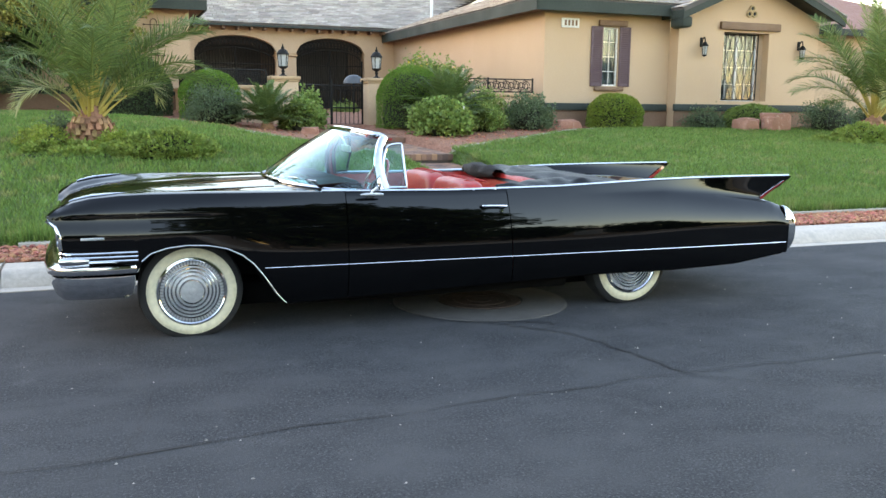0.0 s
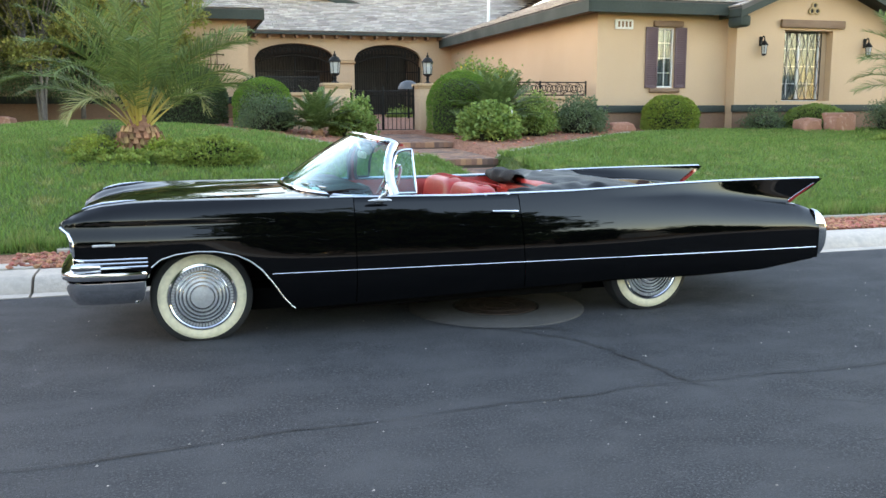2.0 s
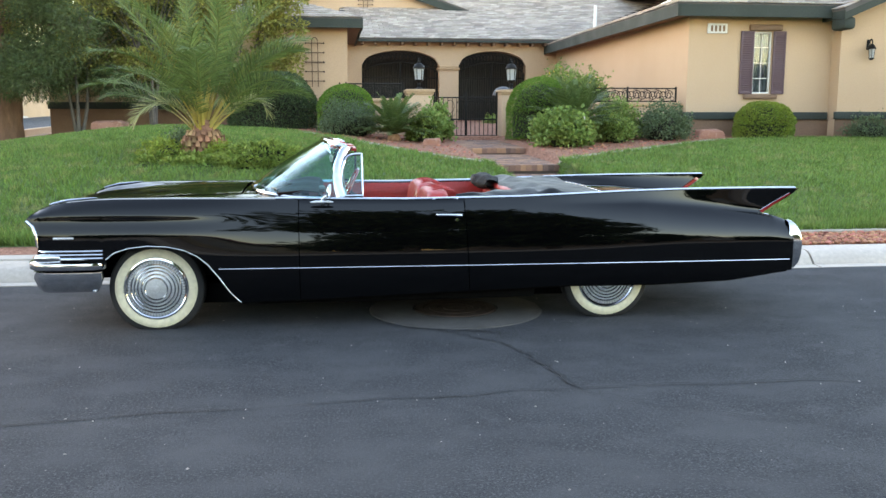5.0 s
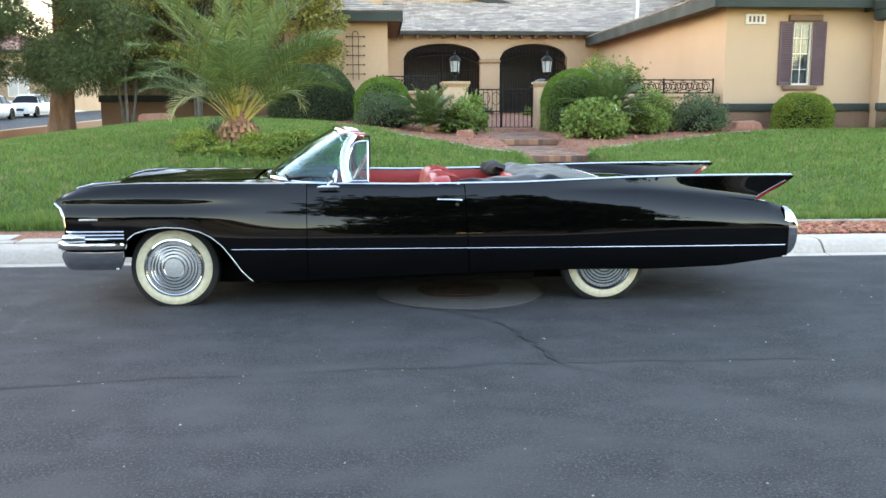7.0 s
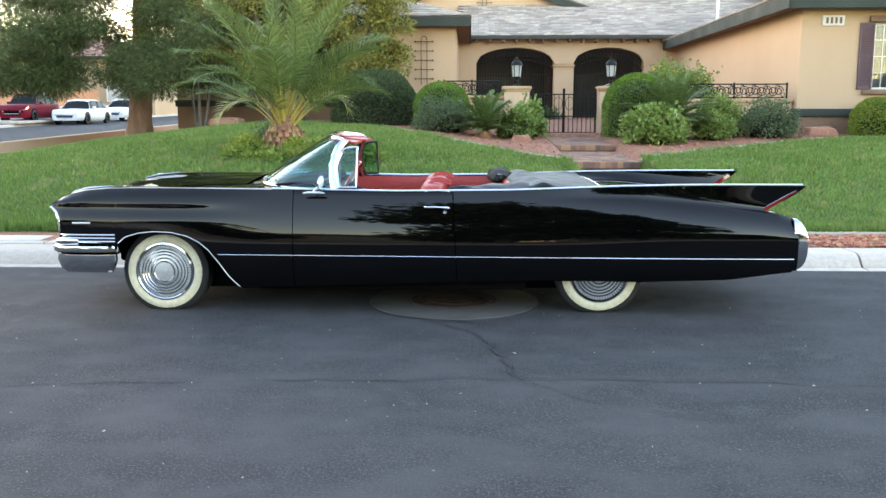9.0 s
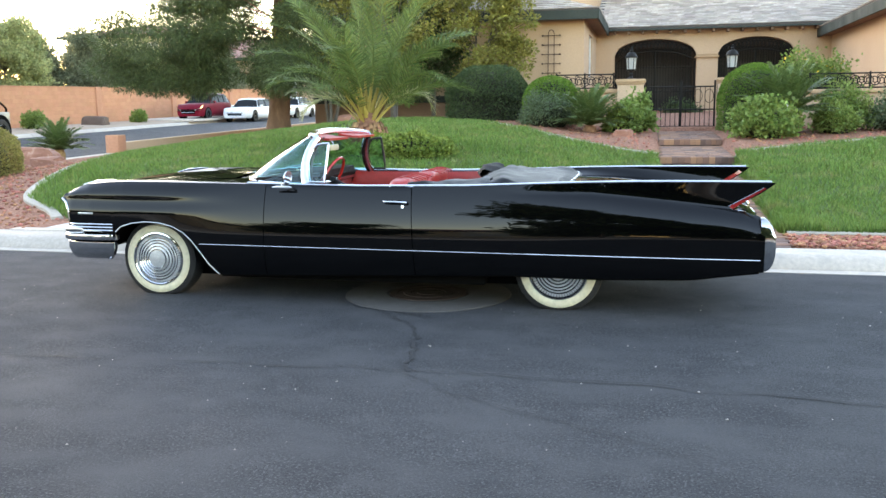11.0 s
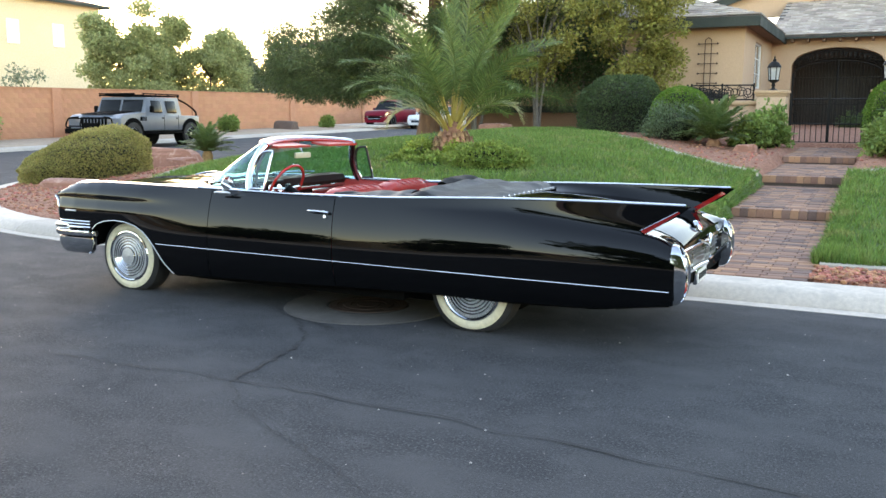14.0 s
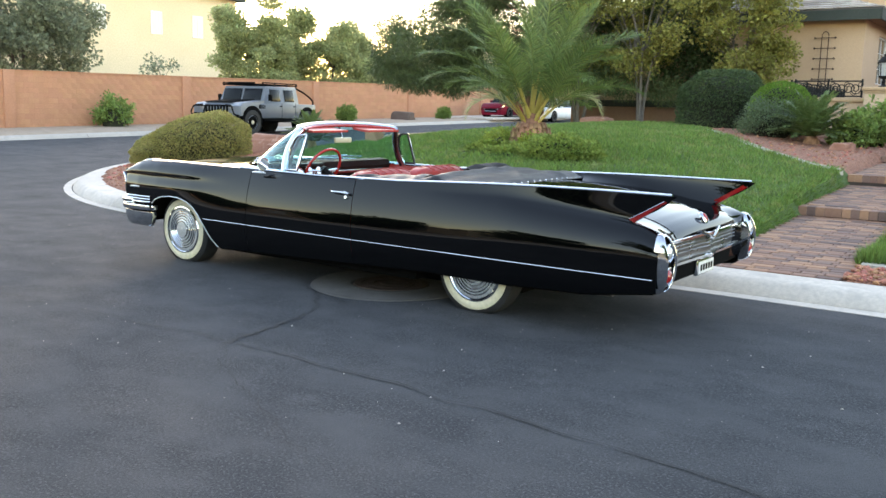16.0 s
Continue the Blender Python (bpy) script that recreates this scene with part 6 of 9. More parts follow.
# gate: two leaves of wrought iron
for x0, x1 in ((2.20, 2.97), (2.99, 3.75)):
    g = thing("garden_gate", ((x0 + x1) / 2, 14.5, 0.98), "black wrought-iron garden gate leaf with straight bars", "gate", "garden gate leaves")
    b = bmesh.new()
    for zz in (1.05, 1.45, 1.98):
        rod(b, (x0, 14.5, zz), (x1, 14.5, zz), 0.016, seg=6)
    for xx in (x0, x1):
        rod(b, (xx, 14.5, 1.0), (xx, 14.5, 2.12), 0.022, seg=8)
    part("gate_frame", b, IRON, g)
    n = 7
    for k in range(1, n):
        x = x0 + (x1 - x0) * k / n
        b = bmesh.new()
        rod(b, (x, 14.5, 1.05), (x, 14.5, 1.98), 0.009, seg=6)
        part("bar", b, IRON, g)
    for k in range(3):
        b = bmesh.new()
        x = x0 + (x1 - x0) * (k + 0.5) / 3
        tube(b, [(x + 0.1 * math.cos(t), 14.49, 1.76 + 0.16 * math.sin(t)) for t in np.linspace(0, 2 * math.pi, 14)[:-1]], 0.008, 5, closed=True, up=(0, 1, 0))
        part("scroll", b, IRON, g)
# domed bird bath behind the gate
bb = thing("bird_bath", (5.0, 20.0, 0.985), "grey domed metal garden ornament on a pole", "garden ornament")
b = bmesh.new()
rod(b, (5.0, 20.0, 0.985), (5.0, 20.0, 2.2), 0.03, seg=10)
part("pole", b, IRON, bb)
b = bmesh.new()
lathe(b, [(0.0, 0.27), (0.10, 0.26), (0.22, 0.20), (0.30, 0.10), (0.33, 0.0), (0.31, 0.0), (0.0, 0.2)], Matrix.Translation((5.0, 20.0, 2.17)), 24)
part("dome", b, surf("grey_metal", (0.12, 0.125, 0.13), rough=0.5, metal=0.6), bb)

# brick path: bedding with steps
path = thing("garden_path", (3.07, 1.7, 0.1), "brick paver garden path with three low steps", "path", kind="structure")
b = bmesh.new()
for (y0, y1) in ((1.66, 5.28), (5.28, 8.18), (8.18, 10.98), (10.98, 14.9)):
    rows = [[(x, y, z) for x in (2.46, 3.66)] for y, z in ((y0, path_z(y0 + 0.03) - 0.012), (y1, path_z(y1 - 0.03) - 0.012))]
    grid(b, rows)
    zz = path_z(y1 + 0.04) - 0.012
    grid(b, [[(x, y1, z) for x in (2.46, 3.66)] for z in (path_z(y1 - 0.03) - 0.03, zz)])
part("bedding", b, surf("path_sand", (0.10, 0.07, 0.055), rough=0.95), path, smooth=False)
def clay(name, single_):
    """Mixed clay: each paver is tan, orange, brown or charcoal, with blotches."""
    m = surf(name, (0.5, 0.5, 0.5), (0.40, 0.40, 0.40), scale=11, fine=60, rough=0.85, bump=0.003)
    N, L = m.node_tree.nodes, m.node_tree.links
    rnd = N.new("ShaderNodeObjectInfo").outputs["Random"] if single_ else N.new("ShaderNodeNewGeometry").outputs["Random Per Island"]
    cr = N.new("ShaderNodeValToRGB")
    cr.color_ramp.interpolation = "LINEAR"
    stops = ((0.0, (0.12, 0.078, 0.066)), (0.22, (0.25, 0.128, 0.088)), (0.48, (0.32, 0.165, 0.10)), (0.66, (0.43, 0.225, 0.125)), (0.82, (0.27, 0.148, 0.105)), (1.0, (0.15, 0.095, 0.08)))
    for i, (p, c) in enumerate(stops):
        e = cr.color_ramp.elements[i] if i < 2 else cr.color_ramp.elements.new(p)
        e.position, e.color = p, (*c, 1.0)
    L.new(rnd, cr.inputs[0])
    mul = N.new("ShaderNodeMix")
    mul.data_type, mul.blend_type = "RGBA", "OVERLAY"
    mul.inputs[0].default_value = 0.6
    bsdf = N["Principled BSDF"]
    L.new(cr.outputs[0], mul.inputs[6])
    L.new(bsdf.inputs["Base Color"].links[0].from_socket, mul.inputs[7])
    L.new(mul.outputs[2], bsdf.inputs["Base Color"])
    return m


PAVER, PAVER_J = clay("clay_paver", True), clay("clay_paver_far", False)
# ---- plants ----
rng = np.random.default_rng(7)


def leafmat(name, c1, c2, trans=0.42, rough=0.5, isl=0.35):
    return surf(name, c1, c2, scale=2.5, fine=30, rough=rough, rvar=0.08, island=isl, trans=trans, spec=0.35)


L_DOME = leafmat("bright_hedge_leaf", (0.16, 0.28, 0.035), (0.115, 0.22, 0.03))
L_DARK = leafmat("dark_hedge_leaf", (0.085, 0.125, 0.048), (0.062, 0.10, 0.038))
L_SHRUB = leafmat("shrub_leaf", (0.26, 0.34, 0.088), (0.17, 0.26, 0.066))
L_BLUE = leafmat("grey_green_leaf", (0.15, 0.20, 0.10), (0.11, 0.16, 0.08))
L_YEL = leafmat("yellow_green_leaf", (0.30, 0.36, 0.06), (0.19, 0.28, 0.05))
L_GOLD = leafmat("golden_green_leaf", (0.34, 0.31, 0.075), (0.22, 0.23, 0.06), trans=0.45)
L_OLIVE = leafmat("olive_leaf", (0.27, 0.295, 0.19), (0.21, 0.235, 0.15), trans=0.5)
L_PINE = leafmat("pine_needle", (0.066, 0.108, 0.036), (0.094, 0.116, 0.040), trans=0.25)
L_FAR = leafmat("far_leaf", (0.46, 0.48, 0.23), (0.37, 0.41, 0.19), trans=0.6)
L_MOUND = leafmat("mound_leaf", (0.42, 0.35, 0.115), (0.29, 0.27, 0.085))
L_PALM_PALE = leafmat("pale_palm_leaf", (0.46, 0.44, 0.19), (0.36, 0.37, 0.14), trans=0.35)
L_GC = leafmat("groundcover_leaf", (0.30, 0.37, 0.085), (0.20, 0.29, 0.065))
L_PALM = leafmat("palm_leaf", (0.195, 0.250, 0.072), (0.120, 0.190, 0.058), trans=0.35, isl=0.4)
L_SAGO = leafmat("sago_leaf", (0.14, 0.20, 0.062), (0.10, 0.16, 0.05), trans=0.25, isl=0.25)
L_GRASS = surf("grass_blade", (0.175, 0.275, 0.062), (0.13, 0.225, 0.046), scale=0.9, fine=12, rough=0.5, rvar=0.08, island=0.4, trans=0.3, spec=0.3, c3=(0.27, 0.27, 0.095))
FLOWER_W = surf("white_blossom", (0.8, 0.78, 0.74), rough=0.7)
FLOWER_Y = surf("yellow_blossom", (0.75, 0.52, 0.03), rough=0.7)
BARK = surf("brown_bark", (0.31, 0.165, 0.10), (0.17, 0.095, 0.062), scale=7, fine=34, rough=0.9, bump=0.035, bscale=14, stretch=(1, 1, 0.28))
BARK_GREY = surf("grey_bark", (0.16, 0.135, 0.11), (0.11, 0.09, 0.075), scale=6, fine=30, rough=0.9, bump=0.01, bscale=20)
# near-black colour of the solid cores, painting the shade inside foliage
CORE_SHADE = surf("inner_shade_core", (0.020, 0.026, 0.012), (0.03, 0.03, 0.016), scale=12, fine=60, rough=0.95, bump=0.03, bscale=25)


def unit(a):
    return a / np.maximum(np.linalg.norm(a, axis=1, keepdims=True), 1e-9)


def leaf_arrays(P, D, length, width, jitter=0.35, droop=0.0):
    """Folded four-cornered leaves at points P that point along D."""
    n = len(P)
    D = unit(D)
    R = unit(rng.normal(size=(n, 3)))
    S = unit(np.cross(D, R))
    N = np.cross(S, D)
    l = length * (1 + jitter * rng.uniform(-1, 1, (n, 1)))
    w = width * (1 + jitter * rng.uniform(-1, 1, (n, 1)))
    tip = P + D * l - np.array([0, 0, 1.0]) * droop * l
    mid = P + D * l * 0.5
    V = np.stack([P, mid + S * w + N * w * 0.35, tip, mid - S * w + N * w * 0.35], 1).reshape(-1, 3)
    F = np.arange(n * 4).reshape(n, 4)
    return V, F


def leaf_part(name, root, V, F, mat, label=""):
    me = raw(name, V - np.array(root.location), F, mat)
    o = new(name, me)
    o.parent = root
    return tagged(o, label, kind="stuff")


def ellip_points(n, c, r, lump=0.0, upper=True, shell=0.12, seed=0.0, freq=2.2):
    d = unit(rng.normal(size=(n, 3)))
    if upper:
        d[:, 2] = np.abs(d[:, 2]) * 1.0 - 0.18
        d = unit(d)
    k = 1 + lump * np.array([noise.noise((a * freq + seed, b_ * freq, e * freq + seed)) for a, b_, e in d])
    rad = (1 - shell * rng.random(n) ** 1.5) * k
    P = np.array(c) + d * rad[:, None] * np.array(r)
    nrm = unit(d / np.array(r))
    return P, nrm


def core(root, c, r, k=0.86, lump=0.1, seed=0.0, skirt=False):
    # solid dark blob that fills the bush with painted shade
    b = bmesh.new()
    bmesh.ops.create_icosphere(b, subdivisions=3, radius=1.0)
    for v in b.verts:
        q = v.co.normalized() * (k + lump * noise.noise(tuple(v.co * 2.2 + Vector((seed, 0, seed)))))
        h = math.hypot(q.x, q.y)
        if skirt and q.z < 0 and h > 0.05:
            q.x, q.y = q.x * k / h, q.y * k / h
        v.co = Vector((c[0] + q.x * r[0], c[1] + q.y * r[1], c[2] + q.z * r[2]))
    return part("inner_twig_mass", b, CORE_SHADE, root)


def bush(name, x, y, r, h, mat, label, cat="bush", n=5000, leaf=(0.045, 0.016), lump=0.12, shell=0.15, group="", ry=None, flowers=None, z=None, outward=0.7, sink=0.25, loose=0.0, lean=None):
    """A bush: a solid dark core painted as inner shade, and single leaves, on a clipped shell or along loose sprigs."""
    z = yard_z(x, y) if z is None else z
    root = thing(name, (x, y, z), label, cat, group)
    ry = ry or r
    c, rr = (x, y, z + h * sink), (r, ry, h * (1 - sink))
    sd = float(rng.uniform(0, 50))
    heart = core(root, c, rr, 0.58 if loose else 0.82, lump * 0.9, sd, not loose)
    if loose:
        k = max(40, n // 38)
        E, N = ellip_points(k, c, rr, lump, True, 0.10, sd)
        E = np.array(c) + (E - np.array(c)) * (1 + loose * rng.uniform(-0.9, 0.8, (k, 1)))
        B = np.array(c) + (E - np.array(c)) * 0.35
        m = n // k
        t = rng.random((k, m, 1)) ** 0.6
        P = B[:, None] + (E - B)[:, None] * t + rng.normal(size=(k, m, 3)) * (0.045 + 0.05 * (1 - t)) * (0.6 + r)
        D = (unit(E - B)[:, None] * 0.7 + rng.normal(size=(k, m, 3)) * 0.65).reshape(-1, 3)
        P = P.reshape(-1, 3)
        g = P[:, 2] > z + 0.01
        P, D = P[g], D[g]
    else:
        P, N = ellip_points(n, c, rr, lump, True, shell, sd)
        if sink > 0.3:
            # flanks of a clipped bush drop straight to the ground
            low = P[:, 2] < c[2]
            P[low, 2] = z + (c[2] - z) * rng.random(int(low.sum()))
        q = n // 5
        a = rng.uniform(0, 2 * math.pi, q)
        k = rng.uniform(0.88, 1.0, q) * (0.93 + 0.07 * rng.random(q))
        P = np.vstack([P, np.stack([x + r * k * np.cos(a), y + ry * k * np.sin(a), z + (c[2] - z) * rng.random(q)], 1)])
        P = P[P[:, 2] > z + 0.01]
        D = unit(P - np.array(c)) * outward + rng.normal(size=P.shape) * 0.6
    if lean:
        # one flank stands higher than the other
        P[:, 2] = z + (P[:, 2] - z) * (1 + lean[0] * ((P[:, 0] - x) * lean[1] + (P[:, 1] - y) * lean[2]) / r)
        for v in heart.data.vertices:
            v.co.z *= 1 + lean[0] * (v.co.x * lean[1] + v.co.y * lean[2]) / r
    leaf_part("foliage", root, *leaf_arrays(P, D, *leaf), mat)
    if flowers:
        fm, fn, fs = flowers
        P, N = ellip_points(fn, c, (rr[0] * 0.98, rr[1] * 0.98, rr[2] * 0.98), lump, True, 0.02, sd)
        P = P[P[:, 2] > z + h * 0.3]
        leaf_part("blossom", root, *leaf_arrays(P, rng.normal(size=P.shape), fs, fs * 0.7), fm)
    return root


# shrubs along the courtyard wall and the house
bush("hedge_bush", -1.75, 15.2, 1.08, 1.38, L_DARK, "large dark clipped hedge bush on red gravel", n=12000, lump=0.09, shell=0.12, leaf=(0.05, 0.02), sink=0.4)
bush("dome_bush", 0.02, 13.55, 0.66, 1.12, L_DOME, "bright green clipped dome bush", group="clipped dome bushes", n=12000, lump=0.04, shell=0.05, leaf=(0.032, 0.012), sink=0.45)
bush("shrub", 0.08, 12.75, 0.66, 0.80, L_BLUE, "loose grey-green shrub beside the dome bush", n=6000, lump=0.2, loose=0.16)
bush("shrub", 1.75, 12.25, 0.40, 0.62, L_SHRUB, "grey-green shrub beside the sago palm", n=3000, lump=0.2, leaf=(0.075, 0.03), loose=0.16)
bush("shrub", 2.02, 12.75, 0.36, 0.82, L_SHRUB, "leafy light green shrub in front of the gate pillar", n=2600, lump=0.2, leaf=(0.085, 0.034), loose=0.22)
bush("dome_bush", 4.50, 13.0, 0.80, 1.42, L_DOME, "tall bright green clipped dome bush", group="clipped dome bushes", n=16000, lump=0.04, shell=0.05, leaf=(0.032, 0.012), sink=0.45)
bush("flowering_shrub", 4.46, 10.9, 0.64, 0.78, L_SHRUB, "leafy green shrub with a white blossom", n=4600, lump=0.2, leaf=(0.085, 0.036), flowers=(FLOWER_W, 5, 0.07), loose=0.16)
bush("shrub", 6.25, 12.9, 0.58, 1.02, L_SHRUB, "rounded green shrub on red gravel", n=5000, lump=0.2, leaf=(0.055, 0.024), loose=0.16)
bush("shrub", 5.95, 12.0, 0.45, 0.60, L_SHRUB, "low bright shrub beside the lawn", n=3400, lump=0.2, leaf=(0.055, 0.024), loose=0.18)
bush("shrub", 7.35, 12.7, 0.68, 0.80, L_BLUE, "dark grey-green shrub by the house corner", n=5000, lump=0.22, leaf=(0.06, 0.024), loose=0.2)
bush("yellow_flowering_bush", 6.0, 16.4, 1.2, 1.75, L_SHRUB, "tall green bush with yellow blossoms behind the railing", n=15000, lump=0.25, leaf=(0.08, 0.03), flowers=(FLOWER_Y, 220, 0.05), z=1.0, loose=0.2)
bush("round_bush", 10.15, 13.3, 0.70, 0.88, L_YEL, "round yellow-green clipped bush below the window", n=9000, lump=0.10, shell=0.12, leaf=(0.045, 0.018), sink=0.38)
bush("shrub", 12.75, 13.0, 0.55, 0.55, L_BLUE, "small sparse shrub on gravel", n=2600, lump=0.3, leaf=(0.05, 0.018), loose=0.25)
bush("hedge_bush", 14.15, 12.85, 0.80, 0.66, L_SHRUB, "low green hedge bush below the large window", n=6500, lump=0.12, shell=0.14, leaf=(0.05, 0.02), sink=0.35)
bush("shrub", 16.0, 12.0, 0.85, 0.85, L_BLUE, "grey-green shrub beside boulders", n=5200, lump=0.2, loose=0.18)
bush("shrub", 17.3, 11.8, 0.7, 0.75, L_DARK, "dark green shrub beside boulders", n=4000, lump=0.2, loose=0.18)
# corner bed
bush("mound_bush", -9.62, 5.75, 1.18, 0.98, L_MOUND, "wide olive-brown clipped mound bush on the corner bed", n=24000, lump=0.10, shell=0.08, leaf=(0.045, 0.012), ry=1.18, sink=0.33, z=0.28, lean=(0.36, 0.69, 0.72))
for x, y, r, h in ((-26.6, 15.6, 0.76, 1.25), (-25.9, 29.0, 0.50, 0.80), (-25.7, 37.5, 0.38, 0.62)):
    bush("wall_bush", x, y, r, h, L_SHRUB, "round green bush against the block wall", group="bushes along the block wall", n=3000, lump=0.2, leaf=(0.11, 0.045), z=far_z(x, y), loose=0.16)
# courtyard planting
for x, y, r, h, m in ((0.9, 17.5, 0.6, 0.9, L_SHRUB), (3.3, 24.2, 0.7, 0.8, L_DARK), (5.2, 22.0, 0.5, 0.6, L_SHRUB)):
    bush("courtyard_shrub", x, y, r, h, m, "leafy shrub in the paved courtyard", n=2400, lump=0.25, leaf=(0.08, 0.03), z=0.985, loose=0.2, group="courtyard shrubs")


# ---- palms ----
def frond_mesh(name, length, rise, sag, leaflets, ll, lw, mat, twist=0.0, vee=0.5, start=0.12):
    """A pinnate frond along +x: an arching stem with two rows of narrow leaflets."""
    n = 24
    stem = []
    a = radians(rise)
    x = z = 0.0
    for i in range(n + 1):
        t = i / n
        stem.append((x, 0.0, z))
        ang = a - radians(sag) * t ** 1.5
        x += math.cos(ang) * length / n
        z += math.sin(ang) * length / n
    S = np.array(stem)
    V, F, I = [], [], []
    # stem as a three-sided taper
    for i in range(n + 1):
        w = 0.016 * length / 2.0 * (1 - 0.8 * i / n) + 0.003 + 0.018 * max(0.0, 1 - i / (0.2 * n)) * (length > 1.2)
        for dy, dz in ((-w, 0.3 * w), (w, 0.3 * w), (0, -w)):
            V.append((S[i, 0], dy, S[i, 2] + dz))
    for i in range(n):
        for k in range(3):
            q = i * 3 + k
            r_ = i * 3 + (k + 1) % 3
            F.append((q, r_, r_ + 3, q + 3))
            I.append(1 if i < 0.26 * n else 0)
    for k in range(leaflets):
        t = start + (1 - start) * (k + 0.5) / leaflets
        f = t * n
        i = min(n - 1, int(f))
        p = S[i] + (S[i + 1] - S[i]) * (f - i)
        d = S[i + 1] - S[i]
        d = d / np.linalg.norm(d)
        up = np.array([-d[2], 0, d[0]])
        for s in (-1, 1):
            L = ll * math.sin(math.pi * (0.12 + 0.80 * t) ) ** 0.7 * rng.uniform(0.85, 1.1)
            fw = 0.45 + 0.55 * t + rng.uniform(-0.16, 0.16)
            dirv = d * fw + np.array([0, s * (1.0 - 0.35 * t), 0]) + up * (vee * (1 - 0.5 * t) + rng.uniform(-0.24, 0.24))
            dirv /= np.linalg.norm(dirv)
            wv = np.cross(dirv, up + rng.normal(size=3) * 0.25)
            wv /= np.linalg.norm(wv)
            b0 = p
            m1 = p + dirv * L * 0.5 - np.array([0, 0, 0.05 * L])
            tip = p + dirv * L - np.array([0, 0, 0.22 * L * rng.uniform(0.4, 1.3)])
            s0 = len(V)
            V += [tuple(b0 - wv * lw * 0.5), tuple(b0 + wv * lw * 0.5), tuple(m1 + wv * lw), tuple(m1 - wv * lw), tuple(tip)]
            F += [(s0, s0 + 1, s0 + 2, s0 + 3), (s0 + 3, s0 + 2, s0 + 4)]
            I += [0, 0]
    return raw(name, V, F, mat, I)


PALM_STEM = surf("palm_stem", (0.56, 0.40, 0.10), (0.40, 0.33, 0.085), scale=5, fine=30, rough=0.5)
PALM_TRUNK = surf("palm_trunk_boots", (0.40, 0.225, 0.115), (0.20, 0.105, 0.055), scale=14, fine=50, rough=0.9, bump=0.012, bscale=30, rand=0.35)
FROND_SPEC = [(2.5, 86, 20), (2.4, 79, 42), (2.3, 71, 62), (2.25, 62, 76), (2.1, 53, 80), (1.85, 44, 74), (1.5, 66, 150)]
FRONDS = [frond_mesh("frond", l, a, s, 70, 0.42, 0.0075, [L_PALM_PALE if s > 140 else L_PALM, PALM_STEM], start=0.24) for l, a, s in FROND_SPEC]


def palm(x, y, z, label, scale=1.0, seed=1):
    r = random.Random(seed)
    p = thing("palm_tree", (x, y, z), label, "palm tree", "front garden palms")
    b = bmesh.new()
    lathe(b, [(0.0, -0.1), (0.26 * scale, -0.1), (0.29 * scale, 0.05), (0.31 * scale, 0.2), (0.27 * scale, 0.34), (0.18 * scale, 0.46), (0.10 * scale, 0.62), (0.0, 0.66)], Matrix.Translation((x, y, z)), 20)
    part("trunk", b, PALM_TRUNK, p, "thick pineapple-like palm trunk")
    boot = bmesh.new()
    vs = box(boot, -0.038, -0.02, -0.045, 0.038, 0.045, 0.042)
    for v in vs:
        if v.co.z > 0:
            v.co.y += 0.03
            v.co.x *= 0.6
    me = mesh_of(boot, "leaf_base", PALM_TRUNK, False)
    for k in range(6):
        rad = [0.285, 0.305, 0.31, 0.30, 0.27, 0.21][k] * scale
        zz = 0.01 + 0.075 * k
        m = 20
        for i in range(m):
            a = 2 * math.pi * (i + 0.5 * (k % 2) + r.uniform(-0.2, 0.2)) / m
            o = new("leaf_base", me)
            o.parent = p
            o.matrix_basis = pose(rad * math.cos(a), rad * math.sin(a), zz + r.uniform(-0.02, 0.02), 12 * (k - 1) + r.uniform(-16, 10), r.uniform(-12, 12), math.degrees(a) - 90) @ Matrix.Diagonal((scale, scale, scale, 1))
    for c, (k, cnt) in enumerate(((0, 4), (1, 6), (2, 7), (3, 7), (4, 5), (5, 4), (6, 2))):
        for i in range(cnt):
            a = 360 * (i + 0.37 * c) / cnt + r.uniform(-14, 14)
            o = new("frond", FRONDS[k])
            o.parent = p
            s = scale * r.uniform(0.88, 1.08)
            rr = 0.05 + 0.012 * c
            o.matrix_basis = pose(rr * math.cos(radians(a)), rr * math.sin(radians(a)), 0.56 * scale - 0.028 * c, 0, r.uniform(-7, 7), a) @ Matrix.Rotation(radians(r.uniform(-25, 25)), 4, "X") @ Matrix.Diagonal((s, s, s, 1))


palm(-2.33, 6.95, yard_z(-2.33, 6.95) - 0.02, "young date palm with arching grey-green fronds in the lawn", 1.0, 3)
palm(14.8, 9.4, yard_z(14.8, 9.4) - 0.02, "second young date palm with long arching fronds", 1.2, 8)

SAGO = [frond_mesh("sago_frond", 0.78, a, s, 34, 0.15, 0.0105, [L_SAGO, L_SAGO], vee=0.3, start=0.08) for a, s in ((78, 30), (60, 38), (40, 42), (20, 36))]


def sago(x, y, z, scale, label, seed):
    r = random.Random(seed)
    p = thing("sago_palm", (x, y, z), label, "sago palm", "sago palms")
    b = bmesh.new()
    lathe(b, [(0.0, -0.05), (0.13 * scale, -0.05), (0.14 * scale, 0.1), (0.10 * scale, 0.22), (0.0, 0.26)], Matrix.Translation((x, y, z)), 12)
    part("trunk", b, PALM_TRUNK, p)
    for c, cnt in enumerate((14, 20, 22, 18)):
        for i in range(cnt):
            o = new("frond", SAGO[c])
            o.parent = p
            a = 360 * (i + 0.4 * c) / cnt + r.uniform(-9, 9)
            s = scale * r.uniform(0.85, 1.1)
            o.matrix_basis = pose(0, 0, 0.2 * scale, 0, r.uniform(-6, 6), a) @ Matrix.Diagonal((s, s, s, 1))


